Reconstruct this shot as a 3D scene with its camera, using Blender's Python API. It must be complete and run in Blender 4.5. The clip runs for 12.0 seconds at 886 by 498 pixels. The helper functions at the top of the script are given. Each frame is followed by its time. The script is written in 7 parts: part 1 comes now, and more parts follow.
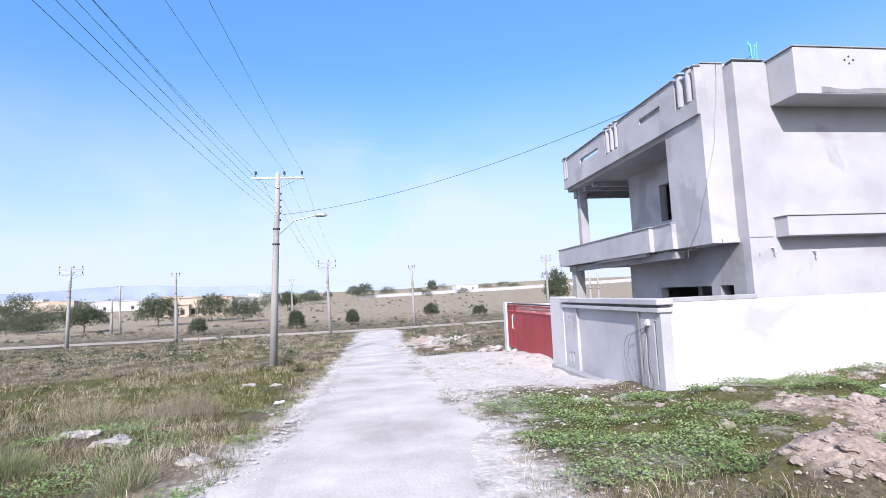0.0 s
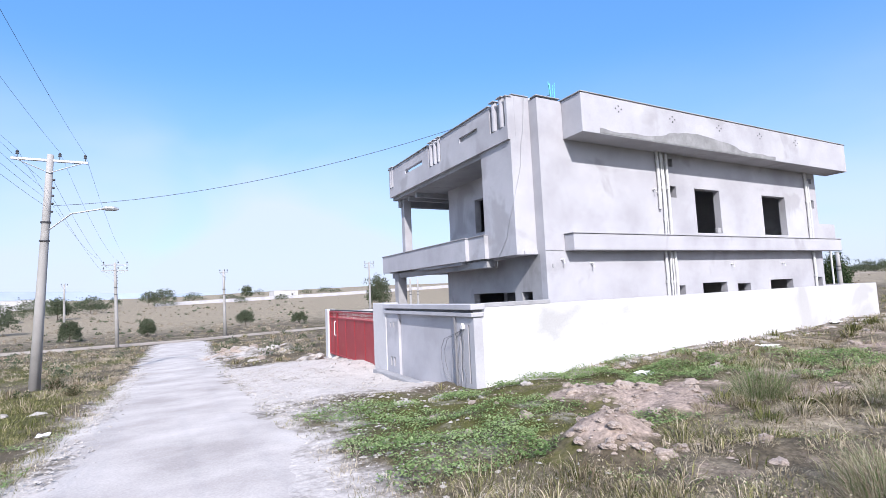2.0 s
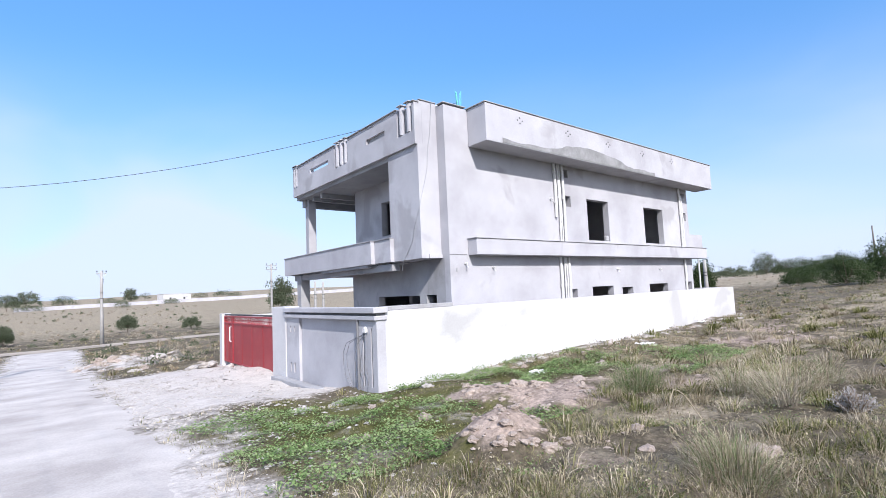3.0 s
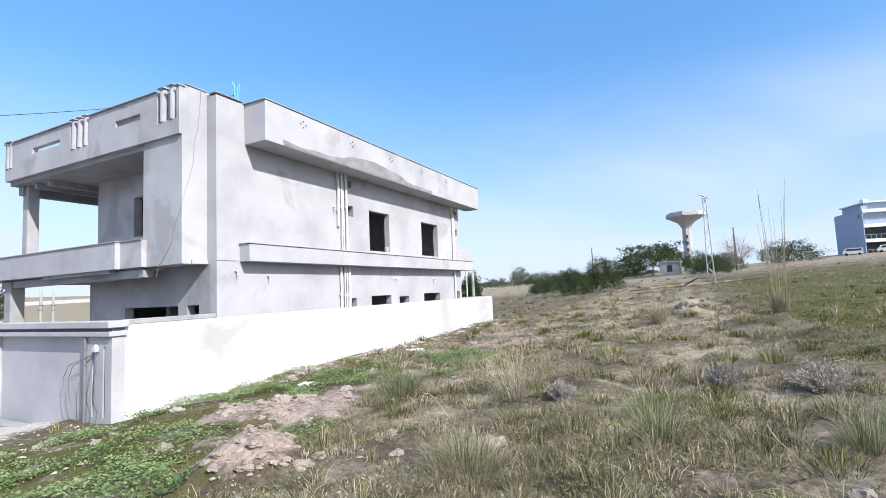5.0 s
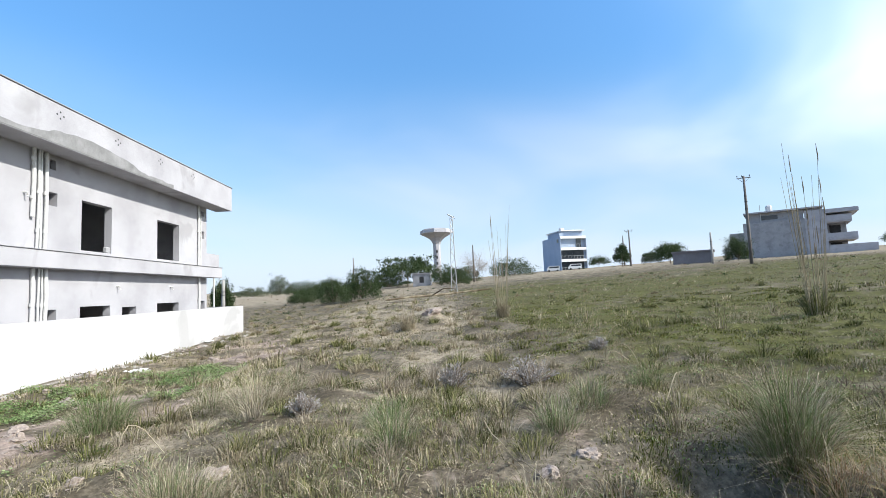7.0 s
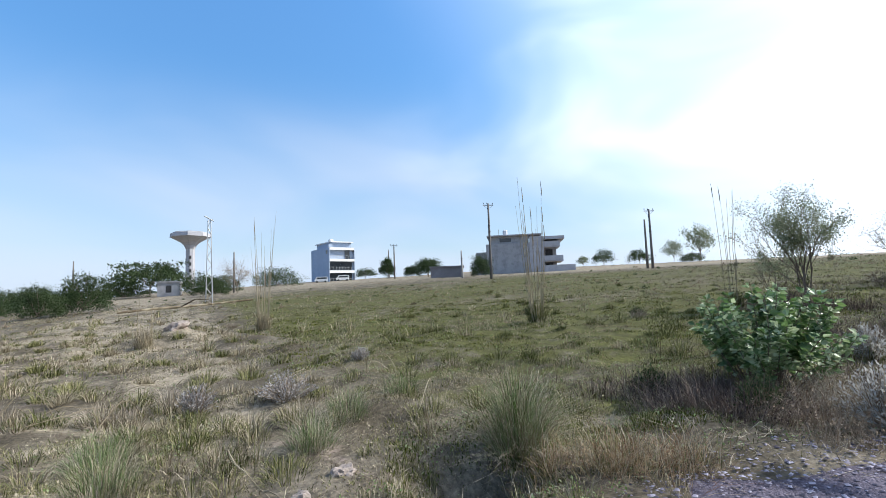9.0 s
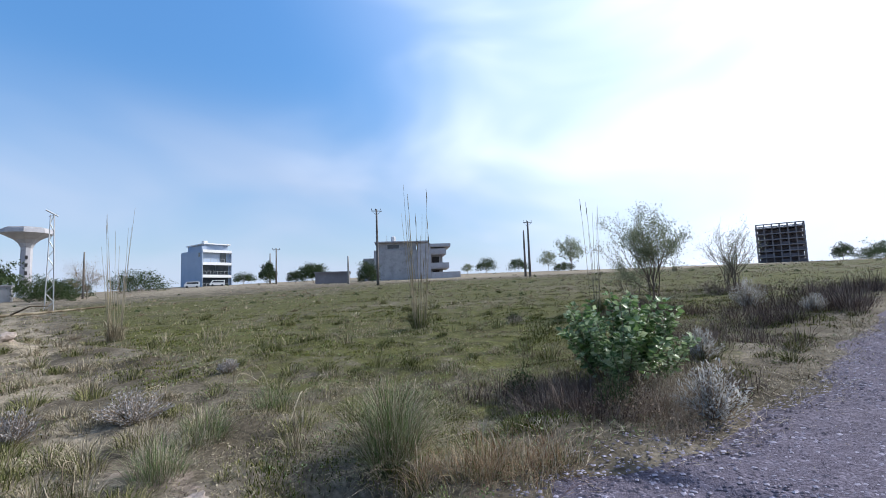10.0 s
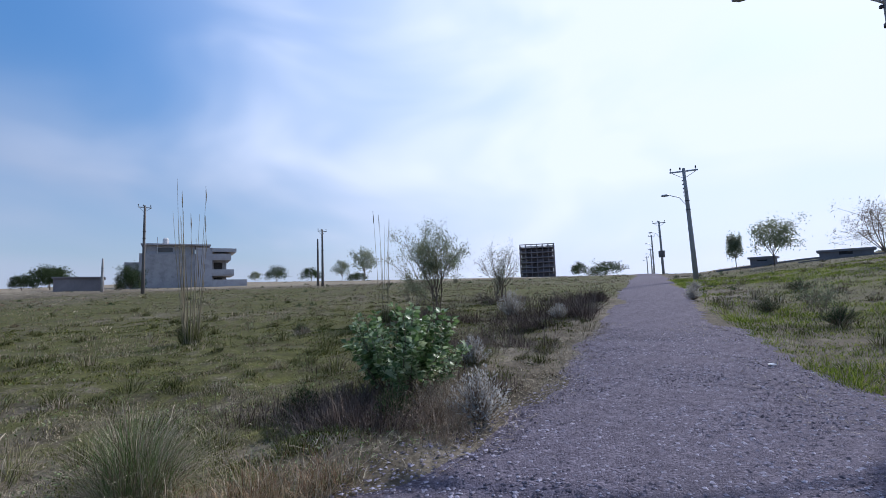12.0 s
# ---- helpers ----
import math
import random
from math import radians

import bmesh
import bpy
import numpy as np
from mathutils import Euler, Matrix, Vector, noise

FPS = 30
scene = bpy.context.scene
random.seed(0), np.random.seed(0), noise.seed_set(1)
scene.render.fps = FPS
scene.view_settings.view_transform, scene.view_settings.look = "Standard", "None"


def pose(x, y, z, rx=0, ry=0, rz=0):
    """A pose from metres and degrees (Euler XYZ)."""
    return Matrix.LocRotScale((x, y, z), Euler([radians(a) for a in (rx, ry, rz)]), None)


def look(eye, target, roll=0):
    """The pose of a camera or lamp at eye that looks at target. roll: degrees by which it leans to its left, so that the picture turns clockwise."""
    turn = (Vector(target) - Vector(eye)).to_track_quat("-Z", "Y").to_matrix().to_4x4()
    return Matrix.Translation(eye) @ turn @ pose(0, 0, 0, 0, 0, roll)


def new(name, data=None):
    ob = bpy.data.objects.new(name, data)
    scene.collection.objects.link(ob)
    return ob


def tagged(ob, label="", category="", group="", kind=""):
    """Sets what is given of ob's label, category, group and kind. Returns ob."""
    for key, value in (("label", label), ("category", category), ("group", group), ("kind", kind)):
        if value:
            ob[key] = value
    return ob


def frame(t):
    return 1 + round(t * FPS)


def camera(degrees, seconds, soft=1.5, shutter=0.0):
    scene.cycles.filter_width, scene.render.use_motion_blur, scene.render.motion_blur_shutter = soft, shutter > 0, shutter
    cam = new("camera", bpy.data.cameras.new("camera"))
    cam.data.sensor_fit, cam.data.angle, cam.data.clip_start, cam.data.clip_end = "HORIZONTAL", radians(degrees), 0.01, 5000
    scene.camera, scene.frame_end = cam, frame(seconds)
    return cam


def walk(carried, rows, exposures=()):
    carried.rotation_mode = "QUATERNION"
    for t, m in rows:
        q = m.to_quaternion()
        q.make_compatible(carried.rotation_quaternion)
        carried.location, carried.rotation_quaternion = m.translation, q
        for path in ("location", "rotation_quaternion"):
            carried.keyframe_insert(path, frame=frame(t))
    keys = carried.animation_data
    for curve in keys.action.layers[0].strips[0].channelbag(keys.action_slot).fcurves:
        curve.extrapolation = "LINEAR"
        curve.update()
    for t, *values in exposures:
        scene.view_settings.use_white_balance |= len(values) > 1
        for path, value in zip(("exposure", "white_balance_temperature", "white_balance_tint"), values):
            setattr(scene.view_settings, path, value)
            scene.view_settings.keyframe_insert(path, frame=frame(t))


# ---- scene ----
cam = camera(84.26, 12.0, soft=0.8)
# seconds, place, yaw, pitch, roll
ROWS = [
    (0, -0.402, 0.198, 1.620, -7.52, 5.22, 2.39),
    (0.5, -0.447, 0.212, 1.622, -12.71, 5.16, 2.44),
    (1, -0.481, 0.225, 1.620, -18.04, 5.10, 2.50),
    (1.5, -0.476, 0.225, 1.626, -23.12, 5.06, 2.53),
    (2, -0.447, 0.220, 1.631, -28.04, 5.03, 2.53),
    (2.5, -0.421, 0.202, 1.625, -33.23, 4.98, 2.53),
    (3, -0.363, 0.162, 1.621, -38.72, 4.95, 2.54),
    (5, -0.075, 0.009, 1.613, -63.09, 4.92, 2.53),
    (5.5, -0.000, 0.000, 1.600, -69.67, 4.90, 2.45),
    (6, 0.097, -0.025, 1.597, -76.38, 4.90, 2.44),
    (6.5, 0.187, -0.066, 1.593, -83.42, 4.87, 2.46),
    (7, 0.249, -0.101, 1.580, -90.39, 4.84, 2.41),
    (9, 0.448, -0.194, 1.570, -117.05, 5.06, 2.10),
    (9.5, 0.480, -0.266, 1.566, -123.14, 5.15, 2.03),
    (10, 0.497, -0.339, 1.575, -130.14, 5.33, 1.98),
    (10.5, 0.515, -0.381, 1.580, -137.22, 5.42, 1.97),
    (11, 0.521, -0.408, 1.582, -143.44, 5.45, 1.93),
    (11.5, 0.518, -0.452, 1.586, -148.92, 5.54, 1.91),
    (12, 0.524, -0.493, 1.591, -153.95, 5.64, 1.89),
]
# stops, kelvin, tint: the camera closes and cools a little towards the sun
EXPOSURES = [(0, 0.5, 6200, 17), (2.5, 0.44, 6150, 15), (5, 0.48, 6350, 10), (7, 0.47, 6480, 7), (9, 0.34, 6350, 8), (10.5, 0.0, 6100, 12), (12, -0.28, 5950, 14)]
walk(cam, [(t, pose(x, y, z, 90 + pitch, roll, yaw)) for t, x, y, z, yaw, pitch, roll in ROWS], EXPOSURES)

# ---- light: sun in the south-south-west, blue sky with thin cloud ----
SUN = Vector((-0.30, -0.83, 0.68)).normalized()
sun = new("sun", bpy.data.lights.new("sun", "SUN"))
sun.data.energy, sun.data.angle, sun.data.color = 5.0, radians(0.6), (1.0, 0.95, 0.88)
sun.matrix_world = look((-30, -83, 68), (0, 0, 0))


def sky():
    w = bpy.data.worlds.new("sky")
    scene.world = w
    w.use_nodes = True
    nt = w.node_tree
    nt.nodes.clear()
    N, L = nt.nodes.new, nt.links.new
    out, bg = N("ShaderNodeOutputWorld"), N("ShaderNodeBackground")
    tex = N("ShaderNodeTexSky")
    tex.sky_type, tex.sun_disc = "NISHITA", False
    tex.sun_elevation, tex.sun_rotation = math.asin(SUN.z), math.atan2(SUN.x, SUN.y)
    tex.air_density, tex.dust_density, tex.ozone_density = 1.0, 0.6, 2.5
    hs = N("ShaderNodeHueSaturation")
    hs.inputs["Saturation"].default_value, hs.inputs["Value"].default_value = 1.14, 1.0
    tint = N("ShaderNodeMix")
    tint.data_type, tint.blend_type = "RGBA", "MULTIPLY"
    tint.inputs["Factor"].default_value = 1
    tint.inputs["B"].default_value = (0.87, 0.965, 1.0, 1)
    L(tex.outputs[0], tint.inputs["A"])
    L(tint.outputs["Result"], hs.inputs["Color"])
    co = N("ShaderNodeTexCoord")
    sep = N("ShaderNodeSeparateXYZ")
    L(co.outputs["Generated"], sep.inputs[0])

    def mth(op, a, b=None, c=None):
        n = N("ShaderNodeMath")
        n.operation = op
        for i, v in enumerate((a, b, c)):
            if v is None:
                continue
            if isinstance(v, (int, float)):
                n.inputs[i].default_value = v
            else:
                L(v, n.inputs[i])
        return n.outputs[0]

    def band(v, a, b):
        n = N("ShaderNodeMapRange")
        n.interpolation_type = "SMOOTHSTEP"
        L(v, n.inputs["Value"])
        n.inputs["From Min"].default_value, n.inputs["From Max"].default_value = a, b
        return n.outputs[0]

    # wisps of cirrus, stretched sideways
    mp = N("ShaderNodeMapping")
    mp.inputs["Scale"].default_value = (1.5, 1.5, 3.2)
    mp.inputs["Rotation"].default_value = (0.35, 0.2, 0.6)
    L(co.outputs["Generated"], mp.inputs["Vector"])
    nz = N("ShaderNodeTexNoise")
    nz.inputs["Scale"].default_value, nz.inputs["Detail"].default_value, nz.inputs["Roughness"].default_value = 1.4, 3.5, 0.45
    nz.inputs["Distortion"].default_value = 0.5
    L(mp.outputs[0], nz.inputs["Vector"])
    wisps = band(nz.outputs[0], 0.32, 0.80)
    low = band(sep.outputs[2], 0.44, 0.07)
    dot = N("ShaderNodeVectorMath")
    dot.operation = "DOT_PRODUCT"
    L(co.outputs["Generated"], dot.inputs[0])
    dot.inputs[1].default_value = SUN
    lift = N("ShaderNodeMapRange")
    L(sep.outputs[2], lift.inputs["Value"])
    lift.inputs["From Min"].default_value, lift.inputs["From Max"].default_value = 0.03, 0.6
    lift.inputs["To Min"].default_value, lift.inputs["To Max"].default_value = 1.0, 2.12
    L(lift.outputs[0], hs.inputs["Value"])
    near_sun = band(mth("MULTIPLY_ADD", wisps, 0.2, mth("SUBTRACT", dot.outputs["Value"], 0.08)), 0.22, 0.92)
    haze = mth("MULTIPLY", low, mth("MULTIPLY_ADD", wisps, 0.85, 0.46))
    bank = band(mth("MULTIPLY_ADD", wisps, -0.16, mth("ADD", sep.outputs[2], 0.06)), 0.24, 0.07)
    haze = mth("MAXIMUM", haze, mth("MULTIPLY", bank, 0.85))
    amount = mth("MULTIPLY", near_sun, mth("MULTIPLY_ADD", wisps, 0.5, 0.75))
    amount = mth("MINIMUM", amount, 0.96)
    mix = N("ShaderNodeMix")
    mix.data_type = "RGBA"
    L(amount, mix.inputs["Factor"])
    veil = N("ShaderNodeMix")
    veil.data_type = "RGBA"
    L(mth("MINIMUM", haze, 0.92), veil.inputs["Factor"])
    L(hs.outputs[0], veil.inputs["A"])
    veil.inputs["B"].default_value = (5.3, 6.0, 7.45, 1)
    L(veil.outputs["Result"], mix.inputs["A"])
    mix.inputs["B"].default_value = (10.2, 10.95, 12.4, 1)
    L(mix.outputs["Result"], bg.inputs["Color"])
    bg.inputs["Strength"].default_value = 0.11
    L(bg.outputs[0], out.inputs[0])


sky()


# ---- materials ----
def material(name, colors, rough=0.9, scale=3.0, fine=60.0, bump=0.3, bump_size=0.01, metal=0.0, island=0.0, spec=0.3, stain=None, space="Object", translucent=0.0):
    """colors: two or three base colours mixed by coarse noise; fine grain varies them; island: change from piece to piece."""
    m = bpy.data.materials.new(name)
    m.use_nodes = True
    nt = m.node_tree
    N, L = nt.nodes.new, nt.links.new
    b = nt.nodes["Principled BSDF"]
    b.inputs["Roughness"].default_value, b.inputs["Metallic"].default_value = rough, metal
    b.inputs["Specular IOR Level"].default_value = 0.04 if island and spec == 0.3 else spec  # dry plant matter is matt
    geo = N("ShaderNodeNewGeometry")
    vec = geo.outputs["Position"] if space == "World" else N("ShaderNodeTexCoord").outputs["Object"]
    n1 = N("ShaderNodeTexNoise")
    n1.inputs["Scale"].default_value, n1.inputs["Detail"].default_value, n1.inputs["Roughness"].default_value = scale, 6, 0.6
    L(vec, n1.inputs["Vector"])
    ramp = N("ShaderNodeValToRGB")
    e = ramp.color_ramp.elements
    while len(e) < len(colors):
        e.new(0.5)
    for i, c in enumerate(colors):
        e[i].position = 0.32 + 0.36 * i / max(1, len(colors) - 1)
        e[i].color = (*c, 1)
    src = n1.outputs[0]
    if island:
        add = N("ShaderNodeMath")
        add.operation = "MULTIPLY_ADD"
        L(geo.outputs["Random Per Island"], add.inputs[0])
        add.inputs[1].default_value = island
        sub = N("ShaderNodeMath")
        sub.operation = "SUBTRACT"
        L(n1.outputs[0], sub.inputs[0])
        sub.inputs[1].default_value = island / 2
        L(sub.outputs[0], add.inputs[2])
        src = add.outputs[0]
    L(src, ramp.inputs[0])
    n2 = N("ShaderNodeTexNoise")
    n2.inputs["Scale"].default_value, n2.inputs["Detail"].default_value = fine, 4
    L(vec, n2.inputs["Vector"])
    mr = N("ShaderNodeMapRange")
    L(n2.outputs[0], mr.inputs["Value"])
    mr.inputs["From Min"].default_value, mr.inputs["From Max"].default_value = 0.25, 0.75
    mr.inputs["To Min"].default_value, mr.inputs["To Max"].default_value = 0.88, 1.08
    mul = N("ShaderNodeMix")
    mul.data_type, mul.blend_type = "RGBA", "MULTIPLY"
    mul.inputs["Factor"].default_value = 1
    L(ramp.outputs[0], mul.inputs["A"])
    L(mr.outputs[0], mul.inputs["B"])
    col = mul.outputs["Result"]
    if stain:
        n3 = N("ShaderNodeTexNoise")
        n3.inputs["Scale"].default_value, n3.inputs["Detail"].default_value, n3.inputs["Distortion"].default_value = stain[1], 5, 0.6
        L(vec, n3.inputs["Vector"])
        r3 = N("ShaderNodeMapRange")
        r3.interpolation_type = "SMOOTHSTEP"
        L(n3.outputs[0], r3.inputs["Value"])
        r3.inputs["From Min"].default_value, r3.inputs["From Max"].default_value = stain[2], stain[2] + 0.12
        r3.inputs["To Max"].default_value = stain[3]
        mx = N("ShaderNodeMix")
        mx.data_type = "RGBA"
        L(r3.outputs[0], mx.inputs["Factor"])
        L(col, mx.inputs["A"])
        mx.inputs["B"].default_value = (*stain[0], 1)
        col = mx.outputs["Result"]
    L(col, b.inputs["Base Color"])
    if bump:
        bp = N("ShaderNodeBump")
        bp.inputs["Strength"].default_value, bp.inputs["Distance"].default_value = bump, bump_size
        L(n2.outputs[0], bp.inputs["Height"])
        L(bp.outputs[0], b.inputs["Normal"])
    if translucent:
        tr = N("ShaderNodeBsdfTranslucent")
        L(col, tr.inputs["Color"])
        ms = N("ShaderNodeMixShader")
        ms.inputs[0].default_value = translucent
        L(b.outputs[0], ms.inputs[1])
        L(tr.outputs[0], ms.inputs[2])
        L(ms.outputs[0], nt.nodes["Material Output"].inputs["Surface"])
    return m


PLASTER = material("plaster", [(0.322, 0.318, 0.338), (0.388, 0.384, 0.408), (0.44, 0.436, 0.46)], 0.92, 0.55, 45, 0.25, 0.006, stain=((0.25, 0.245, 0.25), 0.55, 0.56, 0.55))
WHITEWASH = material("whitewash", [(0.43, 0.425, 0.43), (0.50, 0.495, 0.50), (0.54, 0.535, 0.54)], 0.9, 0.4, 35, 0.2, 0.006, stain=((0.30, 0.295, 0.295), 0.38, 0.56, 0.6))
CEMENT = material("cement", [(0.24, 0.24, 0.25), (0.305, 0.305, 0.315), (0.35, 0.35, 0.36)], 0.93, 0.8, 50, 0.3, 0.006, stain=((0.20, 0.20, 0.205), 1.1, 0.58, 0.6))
# dark new cement of the wall patch; also the drain slab's painted shade
FRESH_SHADED = material("fresh_and_shaded_cement", [(0.17, 0.17, 0.172), (0.23, 0.23, 0.232), (0.30, 0.30, 0.305)], 0.95, 1.6, 40, 0.4, 0.01)
COPING = material("coping", [(0.15, 0.15, 0.155), (0.20, 0.20, 0.21)], 0.9, 2, 40, 0.3)
DARK = material("shadow_gap", [(0.03, 0.03, 0.032), (0.05, 0.05, 0.05)], 0.9, 3, 30, 0.0)
RED = material("red_paint", [(0.24, 0.022, 0.03), (0.29, 0.032, 0.038)], 0.45, 1.5, 30, 0.1, 0.003, spec=0.5, stain=((0.28, 0.10, 0.08), 3.0, 0.62, 0.5))
STEEL = material("galvanised_steel", [(0.30, 0.31, 0.32), (0.40, 0.41, 0.42)], 0.5, 4, 40, 0.1, 0.003, metal=0.6)
PVC = material("pvc_pipe", [(0.50, 0.50, 0.50), (0.62, 0.62, 0.61)], 0.6, 3, 20, 0.05, 0.002)
CABLE = material("black_cable", [(0.04, 0.04, 0.045), (0.07, 0.07, 0.075)], 0.6, 5, 30, 0.0)
POLE = material("pole_concrete", [(0.27, 0.262, 0.25), (0.34, 0.33, 0.32)], 0.85, 1.2, 40, 0.25, 0.005, stain=((0.38, 0.36, 0.34), 1.5, 0.6, 0.5))
WOODPOLE = material("dark_pole", [(0.12, 0.11, 0.10), (0.17, 0.15, 0.14)], 0.85, 1.2, 40, 0.25, 0.005)
ROCK = material("pale_rock", [(0.28, 0.255, 0.23), (0.36, 0.335, 0.31), (0.44, 0.415, 0.39)], 0.95, 4, 40, 0.5, 0.01)
BROWNROCK = material("brown_rock", [(0.22, 0.175, 0.146), (0.31, 0.256, 0.218), (0.41, 0.35, 0.308)], 0.95, 4, 40, 0.5, 0.01)
BLUEPAINT = material("blue_plaster", [(0.32, 0.39, 0.50), (0.38, 0.45, 0.56)], 0.9, 0.4, 20, 0.1)
TEAL = material("teal_plastic", [(0.12, 0.46, 0.44), (0.18, 0.56, 0.53)], 0.5, 4, 20, 0.0)
WHITEPAINT = material("white_paint", [(0.70, 0.70, 0.70), (0.78, 0.78, 0.78)], 0.5, 2, 30, 0.0)
RUBBER = material("rubber", [(0.02, 0.02, 0.02), (0.03, 0.03, 0.03)], 0.8, 4, 30, 0.0)
GLASS = material("dark_glass", [(0.02, 0.025, 0.03), (0.04, 0.045, 0.05)], 0.1, 1, 10, 0.0, spec=0.6)
BARK = material("bark", [(0.11, 0.085, 0.065), (0.19, 0.155, 0.125)], 0.95, 6, 40, 0.5, 0.01)
GREEN = material("green_blades", [(0.046, 0.053, 0.016), (0.122, 0.131, 0.046), (0.27, 0.255, 0.12)], 0.8, 0.9, 4, 0, island=0.55, space="World", translucent=0.06)
STRAW = material("straw_blades", [(0.13, 0.10, 0.066), (0.32, 0.272, 0.19), (0.52, 0.455, 0.34)], 0.8, 0.9, 4, 0, island=0.6, space="World", translucent=0.06)
SILVER = material("silver_leaves", [(0.27, 0.25, 0.235), (0.36, 0.34, 0.325), (0.46, 0.44, 0.42)], 0.85, 0.6, 4, 0, island=0.25, space="World", translucent=0.15)
TWIG = material("dry_twigs", [(0.16, 0.115, 0.078), (0.26, 0.195, 0.135), (0.37, 0.295, 0.215)], 0.9, 0.6, 4, 0, island=0.4, space="World")
# the palest tone paints sun glints onto some of the leaves
LEAF = material("broad_leaves", [(0.07, 0.13, 0.04), (0.16, 0.25, 0.09), (0.38, 0.45, 0.27)], 0.38, 2, 6, 0, island=0.6, space="World", translucent=0.4, spec=0.5)
TREELEAF = material("tree_leaves", [(0.026, 0.044, 0.018), (0.045, 0.068, 0.028), (0.08, 0.105, 0.05)], 0.7, 0.6, 4, 0, island=0.5, space="World", translucent=0.25)
RUST = material("rusty_straw", [(0.17, 0.09, 0.052), (0.31, 0.19, 0.11), (0.48, 0.37, 0.235)], 0.85, 0.8, 4, 0, island=0.6, space="World", translucent=0.15)
# tree leaves lightened: distance haze put into the base colour
HAZELEAF = material("hazed_leaves", [(0.062, 0.078, 0.046), (0.09, 0.108, 0.066), (0.12, 0.14, 0.09)], 0.8, 0.6, 4, 0, island=0.5, space="World", translucent=0.2)
# colour raised to carry the flare and haze over backlit thin crowns
PALELEAF = material("pale_leaves", [(0.12, 0.15, 0.09), (0.18, 0.21, 0.13), (0.27, 0.29, 0.20)], 0.7, 0.6, 4, 0, island=0.5, space="World", translucent=0.5)

FEATHER = material("feathery_stems", [(0.20, 0.165, 0.12), (0.31, 0.265, 0.20), (0.43, 0.38, 0.295)], 0.9, 0.5, 4, 0, island=0.4, space="World", translucent=0.15)
TAN = material("matted_blades", [(0.165, 0.135, 0.085), (0.27, 0.23, 0.155), (0.42, 0.365, 0.26)], 0.9, 0.5, 4, 0, island=0.4, space="World", translucent=0.15)
DEADTWIG = material("dead_stems", [(0.065, 0.047, 0.04), (0.13, 0.095, 0.078), (0.25, 0.195, 0.155)], 0.9, 0.6, 4, 0, island=0.4, space="World")
LUSH = material("lush_blades", [(0.09, 0.13, 0.018), (0.18, 0.235, 0.035), (0.33, 0.355, 0.085)], 0.75, 0.9, 4, 0, island=0.5, space="World", translucent=0.32)
TURF = material("turf_blades", [(0.042, 0.056, 0.009), (0.095, 0.112, 0.02), (0.205, 0.20, 0.055)], 0.8, 1.4, 4, 0, island=0.5, space="World", translucent=0.12)
HEART = material("tussock_green", [(0.06, 0.10, 0.03), (0.14, 0.20, 0.07), (0.28, 0.33, 0.17)], 0.7, 0.9, 4, 0, island=0.5, space="World", translucent=0.2)
PALESILVER = material("whitish_leaves", [(0.34, 0.33, 0.30), (0.44, 0.43, 0.40), (0.56, 0.55, 0.52)], 0.8, 0.6, 4, 0, island=0.3, space="World", translucent=0.4)


